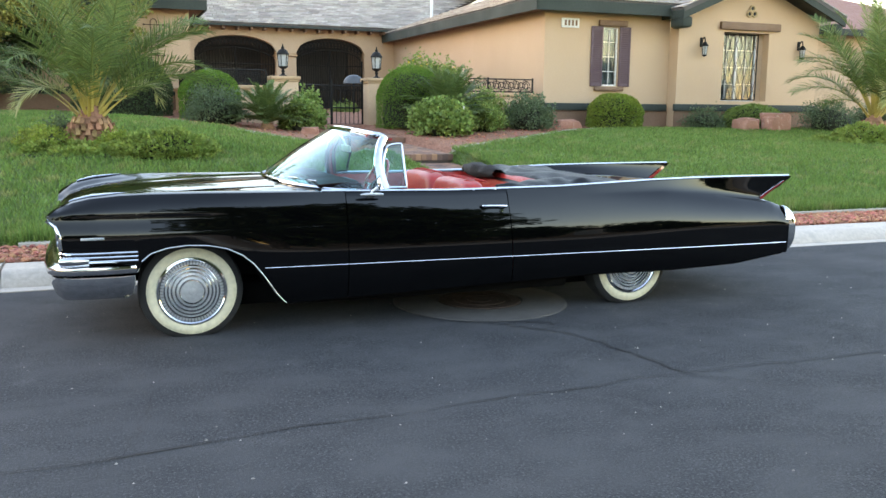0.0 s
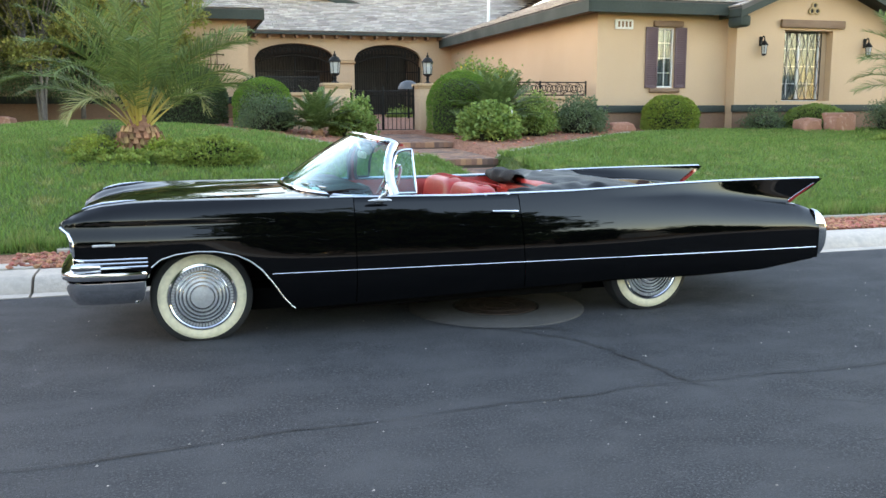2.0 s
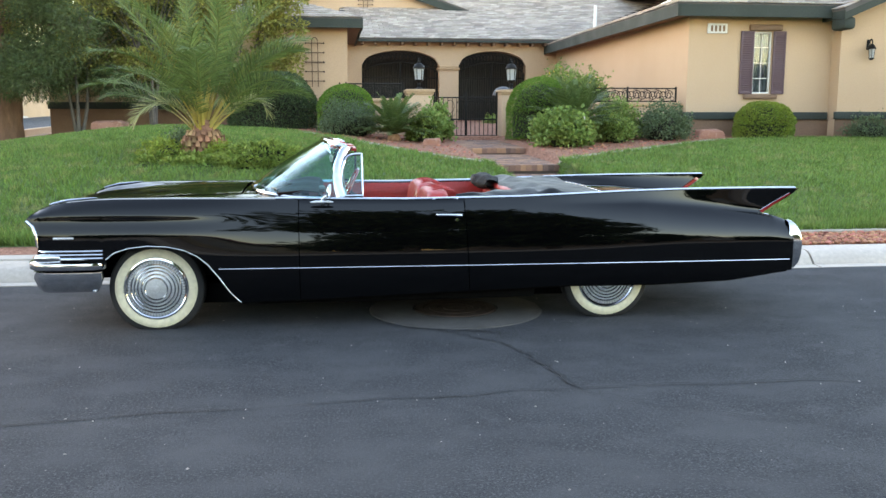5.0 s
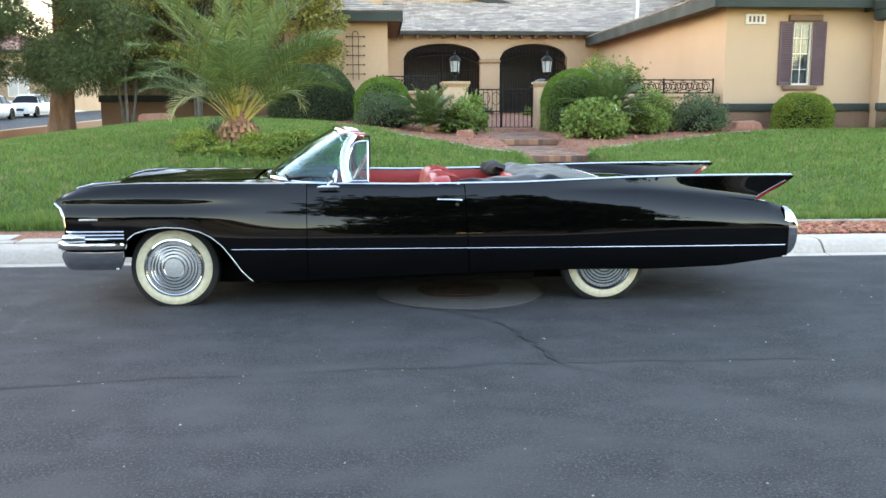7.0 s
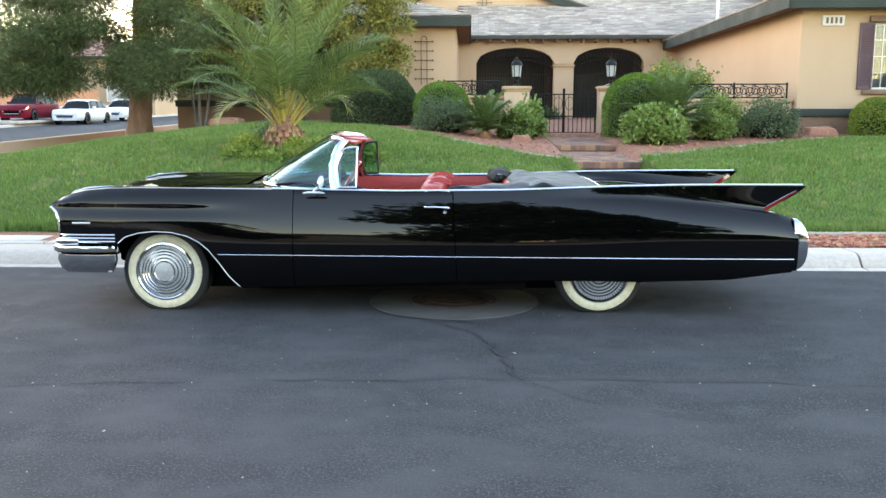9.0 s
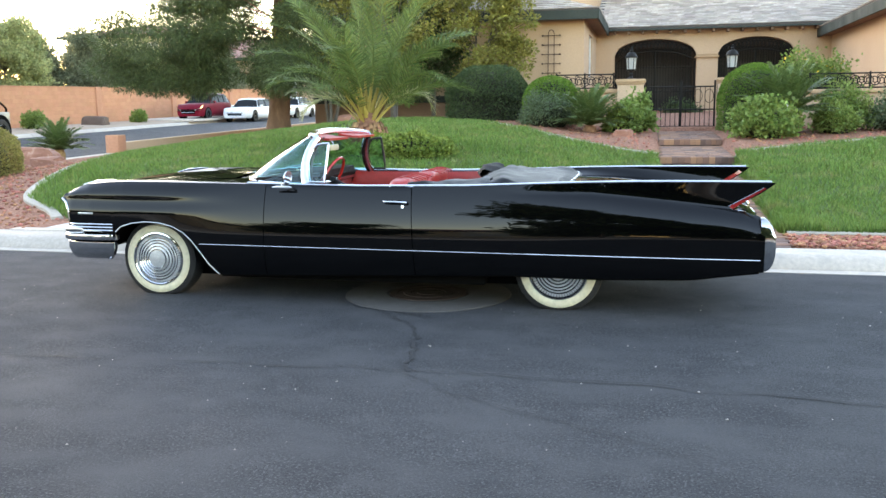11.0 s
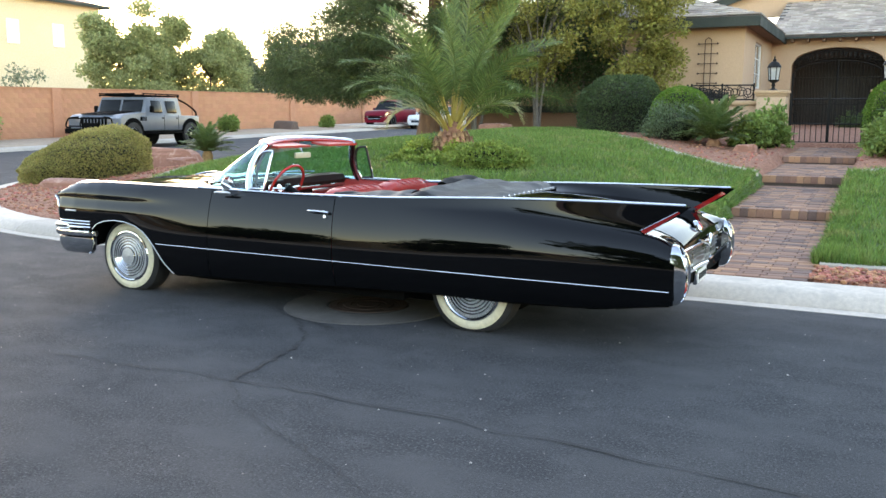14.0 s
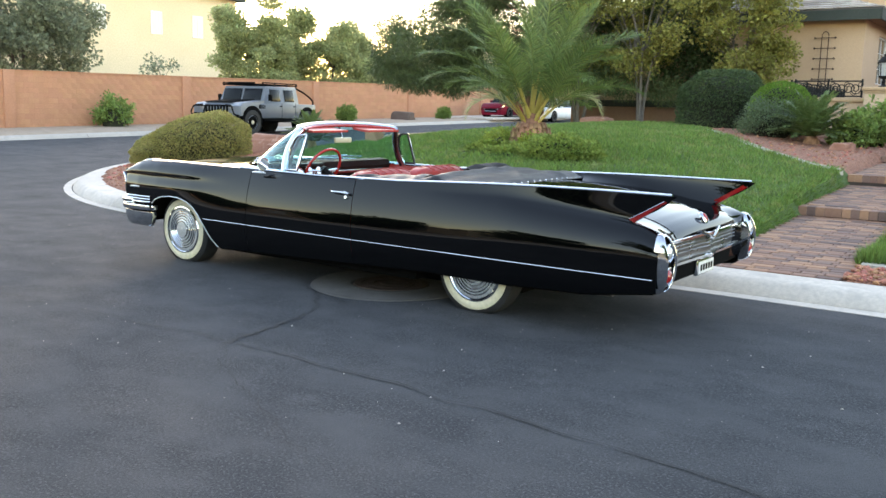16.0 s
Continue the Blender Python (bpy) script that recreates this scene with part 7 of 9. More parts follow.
sago(1.02, 12.1, yard_z(1.02, 12.1) - 0.10, 1.15, "dark green sago palm beside the path", 1)
sago(5.0, 11.85, yard_z(5.0, 11.85) + 0.08, 1.40, "large sago palm with upright dark fronds", 2)
sago(-11.3, 11.0, 0.46, 0.98, "small sago palm on the corner bed", 3)

# low planting round the palms
def groundcover(cx, cy, rx, ry, label, n=9000, seed=0):
    root = thing("ground_cover", (cx, cy, yard_z(cx, cy)), label, "ground cover", "plants round the palms", "stuff")
    k = 40
    ang = rng.uniform(0, 2 * math.pi, k)
    rad = np.sqrt(rng.random(k))
    C = np.stack([cx + rx * rad * np.cos(ang), cy + ry * rad * np.sin(ang)], 1)
    P, D = [], []
    for x, y in C:
        rr, hh = rng.uniform(0.12, 0.26), rng.uniform(0.06, 0.17)
        m = n // k
        d = unit(rng.normal(size=(m, 3)))
        d[:, 2] = np.abs(d[:, 2])
        P.append(np.array([x, y, yard_z(x, y)]) + d * np.array([rr, rr, hh]) * rng.uniform(0.75, 1.0, (m, 1)))
        D.append(d + rng.normal(size=(m, 3)) * 0.5)
    V, F = leaf_arrays(np.vstack(P), np.vstack(D), 0.06, 0.021)
    leaf_part("foliage", root, V, F, L_GC)
    # flat dark blobs under the leaves, painted as shade
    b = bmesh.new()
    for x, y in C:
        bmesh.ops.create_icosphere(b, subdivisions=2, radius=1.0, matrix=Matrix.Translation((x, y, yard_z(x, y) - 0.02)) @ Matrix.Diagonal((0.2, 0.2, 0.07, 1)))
    part("inner_twig_mass", b, CORE_SHADE, root)


groundcover(-2.2, 6.42, 0.95, 0.30, "low leafy plants round the palm's foot", 6500)
bush("ground_cover_bush", -1.4, 6.2, 0.72, 0.36, L_GC, "wide low light green bush beside the palm", n=6500, lump=0.28, shell=0.22, leaf=(0.05, 0.018), ry=0.42, sink=0.2)
bush("shrub", -2.85, 6.75, 0.28, 0.30, L_YEL, "small yellow-green shrub beside the palm", n=1500, lump=0.25, loose=0.2)
groundcover(14.2, 9.0, 1.5, 0.6, "low leafy plants round the second palm's foot", 9000)
bush("ground_cover_bush", 14.0, 8.9, 0.75, 0.42, L_GC, "wide low green bush beside the second palm", n=4500, lump=0.28, shell=0.22, leaf=(0.06, 0.022), ry=0.5, sink=0.2)
bush("shrub", -3.05, 7.15, 0.26, 0.26, L_YEL, "small bright shrub beside the palm", n=1500, lump=0.2, loose=0.2)
bush("shrub", -2.8, 7.6, 0.34, 0.36, L_BLUE, "small dark shrub behind the palm", n=1500, lump=0.2, loose=0.2)
bush("shrub", -2.02, 6.42, 0.20, 0.36, L_YEL, "yellow-green upright shrub before the palm trunk", n=1100, lump=0.3, loose=0.3)


# ---- trees ----
def limb(bm, a, c, r0, r1, bend, n=8, seg=8):
    a, c = Vector(a), Vector(c)
    pts = []
    for i in range(n + 1):
        t = i / n
        p = a.lerp(c, t) + Vector(bend) * math.sin(math.pi * t)
        pts.append(p)
    tube(bm, pts, [r0 + (r1 - r0) * i / n for i in range(n + 1)], seg)
    return pts


def tree(name, x, y, z, label, height, trunk_r, stems, clumps, mat, bark, n_leaf=260, leaf=(0.07, 0.026), clump_r=0.55, droop=0.0, cat="tree", group="", seed=0, lean=(0, 0)):
    """Trunk and limbs that reach to clumps; each clump is a loose ball of leaves."""
    root = thing(name, (x, y, z), label, cat, group)
    rr = random.Random(seed)
    b = bmesh.new()
    tops = []
    for sx, sy, sh in stems:
        pts = limb(b, (x + sx * 0.15, y + sy * 0.15, z - 0.15), (x + sx, y + sy, z + sh), trunk_r, trunk_r * 0.45, (rr.uniform(-0.1, 0.1), rr.uniform(-0.1, 0.1), 0), 10, 12) if trunk_r < 0.3 else limb(b, (x, y, z - 0.15), (x + sx, y + sy, z + sh), trunk_r, trunk_r * 0.4, (0.08, 0.03, 0), 60, 48)
        tops.append(pts)
    if trunk_r > 0.3:
        # flaring foot and ridged bark plates
        for v in b.verts:
            h_ = v.co.z - z
            ax = Vector((x + 0.2 * h_ / 6, y + 0.1 * h_ / 6, v.co.z))
            k_ = 0.30 * math.exp(-max(0.0, h_ + 0.1) / 0.35) + 0.16 * abs(noise.noise((v.co.x * 9, v.co.y * 9, v.co.z * 2.2))) - 0.05
            v.co = v.co + (v.co - ax) * k_
    part("trunk", b, bark, root)
    b = bmesh.new()
    P, D = [], []
    for c in clumps:
        cv = Vector((x + c[0], y + c[1], z + c[2]))
        st = min(tops, key=lambda q: (q[-1] - cv).length)
        k = min(len(st) - 1, max(3, int(len(st) * min(1.0, (c[2] * 0.8) / max(0.1, st[-1].z - z)))))
        if len(c) < 5:
            limb(b, st[k], cv, max(0.012, trunk_r * 0.07), 0.008, (0, 0, rr.uniform(-0.05, 0.15)), 5, 6)
        r = clump_r * (c[3] if len(c) > 3 else 1.0)
        d = unit(rng.normal(size=(n_leaf, 3)))
        rad = r * rng.random((n_leaf, 1)) ** 0.45
        P.append(np.array(cv) + d * rad * np.array([1.15, 1.15, 0.75]))
        D.append(d + rng.normal(size=(n_leaf, 3)) * 0.7 + np.array([0, 0, -droop]))
    part("limb_work", b, bark, root)
    leaf_part("crown", root, *leaf_arrays(np.vstack(P), np.vstack(D), *leaf), mat)
    return root


def cloud(n, rx, ry, z0, z1, seed, hole=0.0, cx=0.0, cy=0.0, shell=0.5):
    r = random.Random(seed)
    out = []
    while len(out) < n:
        a, t = r.uniform(0, 2 * math.pi), r.random()
        q = shell + (1 - shell) * r.random() ** 0.6
        zc = z0 + (z1 - z0) * t
        w = math.sqrt(max(0.05, 1 - (2 * t - 1) ** 2 * 0.8))
        out.append((cx + rx * q * w * math.cos(a), cy + ry * q * w * math.sin(a), zc, r.uniform(0.75, 1.2)))
    return out


# pine beside the lawn
zp = yard_z(-9.4, 19.4)
pr = random.Random(11)
cl = []
for k in range(46):
    # one bough: clumps along it, drooping to its end
    h0 = 1.9 + 6.6 * (k / 45) ** 0.9
    a_, reach = k * 2.4 + pr.uniform(-0.4, 0.4), (5.2 - 0.42 * max(0.0, h0 - 3.4)) * pr.uniform(0.7, 1.1)
    for j in range(6):
        t = 0.30 + 0.70 * j / 5
        cl.append((reach * t * math.cos(a_) + pr.uniform(-0.45, 0.45), 0.85 * reach * t * math.sin(a_) + pr.uniform(-0.45, 0.45), h0 + 0.5 * t - 0.9 * t * t + pr.uniform(-0.22, 0.22), pr.uniform(0.75, 1.2), *([0] if j != 3 else [])))
cl += [(rx, ry, rz, 0.85, 0) for rx, ry, rz in ((-0.7, -2.4, 1.8), (-1.1, -2.4, 1.55), (-1.5, -2.3, 1.5), (-1.9, -2.2, 1.6), (-0.9, -2.2, 2.3), (-1.4, -2.3, 2.2), (-1.8, -2.2, 2.4), (-1.1, -2.4, 2.9), (-1.7, -2.2, 3.1), (-0.6, -2.3, 3.0), (-1.2, -2.2, 3.7), (-1.9, -2.0, 3.9), (0.7, -2.2, 1.6), (1.2, -2.2, 1.5), (1.7, -2.0, 1.5), (0.9, -2.3, 2.2), (1.5, -2.2, 2.3), (-1.6, -2.6, 1.9), (-2.2, -2.8, 1.7), (-2.8, -2.6, 1.65), (-3.4, -2.4, 1.7), (-4.0, -2.2, 1.8), (-2.0, -2.4, 2.5), (-2.8, -2.5, 2.4), (-3.6, -2.2, 2.5), (-4.4, -2.0, 2.6), (-1.2, -2.8, 2.6), (-5.0, -1.5, 2.2), (-3.2, -2.6, 3.2), (-4.2, -2.2, 3.3), (-2.2, -2.6, 3.2), (-5.2, -1.2, 3.0), (-0.4, -2.8, 3.1), (-4.6, -1.0, 2.0), (-4.2, -1.9, 2.3), (-3.9, 0.3, 2.1), (-3.5, -1.5, 1.75), (-2.7, -2.2, 1.6), (-2.0, -1.8, 1.7), (-1.2, -2.3, 1.9), (0.3, -2.6, 2.0), (0.9, -2.4, 1.8), (1.8, -1.6, 1.9), (2.6, -0.8, 2.1), (3.2, -1.4, 1.7), (3.6, -0.9, 1.5))]
tree("pine_tree", -9.4, 19.4, zp, "tall dark pine with a thick reddish trunk", 9, 0.37, [(0.2, 0.1, 6.2)], cl, L_PINE, BARK, n_leaf=900, leaf=(0.15, 0.0115), clump_r=0.60, droop=0.25, seed=5, cat="pine tree")
# small many-stemmed trees before the left wing
for k, (tx, ty) in enumerate(((-7.2, 18.4), (-5.2, 18.4))):
    tree("small_tree", tx, ty, yard_z(tx, ty), "small many-stemmed tree with golden-green leaves", 5, 0.06, [(0.3, 0, 1.8), (-0.3, 0.1, 1.9), (0.05, -0.2, 2.0)], cloud(40, 1.7, 1.2, 1.6, 5.2, 21 + k, shell=0.25), L_GOLD, BARK_GREY, n_leaf=170, leaf=(0.10, 0.036), clump_r=0.44, seed=k, group="golden-green garden trees")
tree("small_tree", -2.6, 18.9, yard_z(-2.6, 18.9), "golden-green broadleaf tree close to the house corner", 5, 0.07, [(0.2, 0, 2.2), (-0.2, 0.1, 2.3)], cloud(40, 1.25, 0.8, 0.9, 4.0, 31, shell=0.25) + cloud(22, 0.5, 0.5, 1.2, 3.9, 33, cx=1.0), L_GOLD, BARK_GREY, n_leaf=190, leaf=(0.10, 0.036), clump_r=0.38, seed=9, group="golden-green garden trees")
tree("small_tree", -4.4, 20.0, yard_z(-4.4, 20.0), "dark leafy tree against the house wall", 5, 0.07, [(0.1, 0, 2.6)], cloud(55, 1.4, 0.45, 1.0, 4.4, 41, shell=0.2), L_DARK, BARK_GREY, n_leaf=220, leaf=(0.10, 0.036), clump_r=0.5, seed=10, group="golden-green garden trees")

# trees behind the block wall
for k, (tx, ty, r, h, m, lab) in enumerate((
        (-33.0, 15.2, 3.4, 6.3, L_OLIVE, "large grey-green olive tree behind the block wall"),
        (-32.0, 28.5, 2.4, 5.6, L_FAR, "leafy tree behind the block wall"),
        (-31.0, 33.0, 2.6, 5.4, L_FAR, "leafy tree behind the block wall"),
        (-30.5, 38.0, 2.6, 4.4, L_OLIVE, "oleander with white blossoms behind the block wall"),
        (-31.0, 44.0, 2.8, 4.8, L_FAR, "leafy tree behind the block wall"),
        (-30.0, 50.0, 3.0, 4.6, L_FAR, "leafy tree behind the block wall"),
        (-31.5, 57.0, 3.2, 5.0, L_OLIVE, "leafy tree behind the block wall"),
        (-33.0, 22.5, 1.1, 3.4, L_OLIVE, "thin young tree behind the block wall"))):
    tree("street_tree", tx, ty, 0.6, lab, h, 0.12, [(0.3, 0.2, h * 0.6), (-0.4, 0.1, h * 0.55)], cloud(62 if r > 2 else 9, r, r * 0.8, 1.0, h * (0.86 if r > 2 else 1.0), 60 + k, shell=0.25) + (sum((cloud(8, r * 0.20, r * 0.20, h * 0.62, h * top_, 160 + 10 * k + q_, cx=r * ox, cy=r * oy, shell=0.1) for q_, (ox, oy, top_) in enumerate(((0.45, 0.0, 1.22), (-0.5, -0.4, 1.10), (0.0, 0.5, 1.05), (-0.15, -0.6, 1.16), (0.2, 0.75, 0.95)))), []) if r > 2 else []), m, BARK_GREY, n_leaf=330 if r > 2 else 60, leaf=(0.17, 0.058), clump_r=0.64 if r > 2 else 0.42, seed=k, group="trees behind the block wall")

# ---- lawn grass ----
def grass():
    n = 230000
    X = rng.uniform(-12.0, 18.0, n * 2)
    Y = 2.42 + (rng.random(n * 2) ** 1.35) * 14.0
    keep = np.array([is_lawn(a, c) for a, c in zip(X, Y)])
    X, Y = X[keep], Y[keep]
    Z = np.array([yard_z(a, c) for a, c in zip(X, Y)]) + 0.005
    # blades that hang over the path's two edges
    for xa, xb, y1 in ((2.28, 2.47, 7.9), (3.66, 3.84, 8.2)):
        fx, fy = rng.uniform(xa, xb, 15000), rng.uniform(2.5, y1, 15000)
        edge = np.clip((2.46 - fx) / 0.14 if xa < 3 else (fx - 3.68) / 0.14, 0, 1)
        top = np.array([yard_z(a, c) for a, c in zip(fx, fy)])
        foot = np.array([path_z(c) for c in fy]) - 0.05
        X, Y, Z = np.concatenate([X, fx]), np.concatenate([Y, fy]), np.concatenate([Z, foot + (top - foot) * edge])
    m = len(X)
    patch = np.array([noise.noise((a * 0.7, c * 0.7, 5)) for a, c in zip(X, Y)])
    h = (0.055 + 0.035 * rng.random(m)) * (1 + 0.35 * patch) * (1 + 0.8 * np.exp(-((Y - 2.45) / 0.5) ** 2)) * (1 + 0.45 * np.array([noise.noise((a * 4.1, c * 4.1, 9)) for a, c in zip(X, Y)]))
    a = rng.uniform(0, 2 * math.pi, m)
    w = 0.004 + 0.003 * rng.random(m) + 0.0006 * Y
    lean = rng.normal(size=(m, 2)) * 0.040
    dx, dy = np.cos(a) * w, np.sin(a) * w
    V = np.stack([np.stack([X - dx, Y - dy, Z], 1), np.stack([X + dx, Y + dy, Z], 1), np.stack([X + lean[:, 0], Y + lean[:, 1], Z + h], 1)], 1).reshape(-1, 3)
    o = new("grass", raw("grass", V, np.arange(m * 3).reshape(m, 3), L_GRASS))
    tagged(o, "thick mown green lawn grass", "grass", kind="stuff")


grass()


# ---- loose stones ----
def boulder(name, x, y, z, rx, ry, rz, mat, label, seed, group="", rot=0.0):
    b = bmesh.new()
    bmesh.ops.create_icosphere(b, subdivisions=3, radius=1.0)
    for v in b.verts:
        p = v.co.copy()
        q = Vector((math.copysign(abs(p.x) ** 0.42, p.x), math.copysign(abs(p.y) ** 0.42, p.y), math.copysign(abs(p.z) ** 0.42, p.z)))
        q *= 0.92 + 0.30 * noise.noise(tuple(p * 1.1 + Vector((seed, 0, 0)))) + 0.05 * noise.noise(tuple(p * 4 + Vector((seed, 2, 0))))
        v.co = Vector((q.x * rx, q.y * ry, q.z * rz))
    b.transform(pose(x, y, z, 0, 0, rot))
    single(name, b, mat, label, "boulder", group, angle=25)


REDSTONE = surf("red_sandstone", (0.40, 0.19, 0.13), (0.31, 0.145, 0.10), scale=3, fine=30, rough=0.9, bump=0.012, bscale=20, c3=(0.46, 0.27, 0.20))
boulder("boulder", 13.35, 12.1, 1.12, 0.33, 0.25, 0.20, REDSTONE, "pale pink sandstone block on the lawn's edge", 1, "garden boulders")
boulder("boulder", 14.15, 12.0, 1.17, 0.42, 0.3, 0.30, REDSTONE, "large pointed red sandstone boulder", 2, "garden boulders", 20)
boulder("boulder", 8.75, 13.3, 1.08, 0.36, 0.2, 0.15, REDSTONE, "flat red sandstone block by the house corner", 3, "garden boulders")
boulder("boulder", -6.2, 17.6, yard_z(-6.2, 17.6) + 0.10, 0.45, 0.3, 0.17, REDSTONE, "flat red sandstone slab beside the trees", 4, "garden boulders")
boulder("boulder", 1.75, 11.3, yard_z(1.75, 11.3) + 0.04, 0.2, 0.15, 0.10, REDSTONE, "low sandstone rock in the gravel bed", 5, "garden boulders")
boulder("boulder", -10.55, 9.0, 0.50, 0.62, 0.45, 0.33, REDSTONE, "big red boulder on the corner bed", 6, "corner bed stones", 30)
boulder("boulder", -9.4, 8.1, 0.48, 0.36, 0.28, 0.20, REDSTONE, "orange sandstone block on the corner bed", 7, "corner bed stones")
boulder("boulder", -8.5, 4.3, 0.30, 0.55, 0.22, 0.16, REDSTONE, "long orange sandstone block before the mound bush", 8, "corner bed stones", 10)
boulder("boulder", -26.0, 34.0, far_z(-26, 34) + 0.15, 0.7, 0.5, 0.3, surf("dark_stone", (0.16, 0.11, 0.09), rough=0.9, bump=0.01), "dark rock on the verge by the wall", 9, "verge rocks")
boulder("boulder", -26.4, 20.5, far_z(-26, 20) + 0.2, 0.8, 0.5, 0.35, REDSTONE, "reddish rock on the verge by the wall", 10, "verge rocks")

# gravel stones on the beds nearest the street
def stones():
    bm = bmesh.new()
    bmesh.ops.create_icosphere(bm, subdivisions=1, radius=1.0)
    base_v = np.array([v.co[:] for v in bm.verts])
    base_f = np.array([[v.index for v in f.verts] for f in bm.faces])
    bm.free()
    P = []
    while len(P) < 7000:
        k = rng.random()
        if k < 0.35:
            x, y = rng.uniform(3.7, 12), rng.uniform(1.66, 2.38)
        elif k < 0.5:
            x, y = rng.uniform(-3.3, 2.4), rng.uniform(1.66, 2.38)
        elif k < 0.8:
            x, y = rng.uniform(-11, -5), rng.uniform(1.7, 8)
            lx, ly = zip(*LAWN_LEFT)
            if past_kerb(x, y, 0.7) or x > lerp(y, ly, lx) - 0.1:
                continue
        else:
            x, y = rng.uniform(-3, 8.5), rng.uniform(8, 15)
            if is_lawn(x, y) or 2.3 < x < 3.8 or y > 14.1:
                continue
        P.append((x, y, yard_z(x, y) + 0.008))
    P = np.array(P)
    n = len(P)
    sc = rng.uniform(0.012, 0.036, (n, 1, 1)) * np.array([1, 1, 0.65]) * rng.uniform(0.7, 1.3, (n, 1, 3))
    V = (base_v[None] * sc * rng.uniform(0.8, 1.2, (n, len(base_v), 1)) + P[:, None]).reshape(-1, 3)
    F = (base_f[None] + (np.arange(n) * len(base_v))[:, None, None]).reshape(-1, 3)
    o = new("gravel", raw("gravel", V, F, surf("red_gravel_stone", (0.45, 0.175, 0.10), (0.33, 0.125, 0.072), scale=20, fine=80, rough=0.95, island=0.4, c3=(0.48, 0.28, 0.2))))
    tagged(o, "loose red gravel stones on the beds", "gravel", kind="stuff")


stones()
def chips():
    """Small pale stone chips and leaf bits scattered over the asphalt."""
    n = 550
    X, Y = rng.uniform(-7, 9, n), -4.6 + 4.8 * rng.random(n) ** 0.8
    S = 0.003 + 0.006 * rng.random(n) ** 3
    A = rng.uniform(0, 2 * math.pi, n)
    V, F = [], []
    for k in range(n):
        c = len(V)
        for q in range(4):
            a = A[k] + q * math.pi / 2 + rng.uniform(-0.4, 0.4)
            r = S[k] * rng.uniform(0.6, 1.3)
            V.append((X[k] + r * math.cos(a), Y[k] + r * math.sin(a), 0.004))
        V.append((X[k], Y[k], 0.006 + S[k] * 0.6))
        F += [(c + q, c + (q + 1) % 4, c + 4) for q in range(4)]
    o = new("road_chips", raw("road_chips", V, F, surf("pale_stone_chip", (0.34, 0.32, 0.29), (0.22, 0.20, 0.18), scale=9, rough=0.9, island=0.5)))
    tagged(o, "scattered small pale stone chips on the asphalt", "stones", kind="stuff")


chips()
# ---- block wall, parked vehicles, distance ----
BLOCK = surf("salmon_block", (0.55, 0.262, 0.148), (0.50, 0.238, 0.135), scale=2, fine=25, rough=0.9, bump=0.004, island=0.06)
BLOCK_P = surf("salmon_block_single", (0.55, 0.262, 0.148), (0.50, 0.238, 0.135), scale=2, fine=25, rough=0.9, bump=0.004, rand=0.06)
MORTAR = surf("block_mortar", (0.49, 0.242, 0.14), rough=0.95)
bw = thing("block_wall", (-27.5, 20.0, 0.6), "long salmon concrete-block wall with pilasters beyond the side street", "block wall", kind="structure")


def wall_top(y):
    return 2.44 + 0.0137 * y


b = bmesh.new()
rows = [[(-27.60, y, 0.1), (-27.60, y, wall_top(y) - 0.02), (-27.78, y, wall_top(y) - 0.02), (-27.78, y, 0.1)] for y in (-16, 60)]
grid(b, rows)
part("mortar", b, MORTAR, bw, smooth=False)
for py in (-4.6, 3.6, 11.8, 20.0, 28.4, 36.6, 44.6, 52.6):
    b = bmesh.new()
    box(b, -27.9, py - 0.22, 0.1, -27.48, py + 0.22, wall_top(py) + 0.04, bevel=0.015)
    part("pilaster", b, BLOCK, bw)
for k in range(19):
    y0 = -16 + 4 * k
    b = bmesh.new()
    rows = [[(-27.54, y, wall_top(y)), (-27.54, y, wall_top(y) + 0.05), (-27.84, y, wall_top(y) + 0.05), (-27.84, y, wall_top(y))] for y in (y0 + 0.005, y0 + 3.995)]
    grid(b, rows)
    part("coping", b, BLOCK, bw, smooth=False)

# low stucco wall at the lawn's street side
pw = thing("planter_wall", (-12.1, 14.8, 0.4), "low tan stucco wall between lawn and side street", "garden wall")
b = bmesh.new()
rows = []
for y in np.arange(14.5, 40, 1.5):
    z = road_z(0, y)
    rows.append([(-12.28, y, z - 0.1), (-12.28, y, z + 0.40), (-12.0, y, z + 0.40), (-12.0, y, z - 0.1)])
grid(b, rows)
f0 = [b.verts.new(p) for p in rows[0]]
b.faces.new(f0)
part("body", b, STUCCO, pw, smooth=False)
b = bmesh.new()
box(b, -12.34, 14.38, 0.20, -11.94, 14.78, 0.92, bevel=0.03)
part("end_post", b, BLOCK, pw)

# ---- vehicles ----
TYRE2 = RUBBER
CARGLASS = surf("dark_car_glass", (0.012, 0.014, 0.016), rough=0.06, rvar=0.01, spec=0.15)
ALLOY = surf("alloy_rim", (0.5, 0.51, 0.52), rough=0.3, metal=0.9)


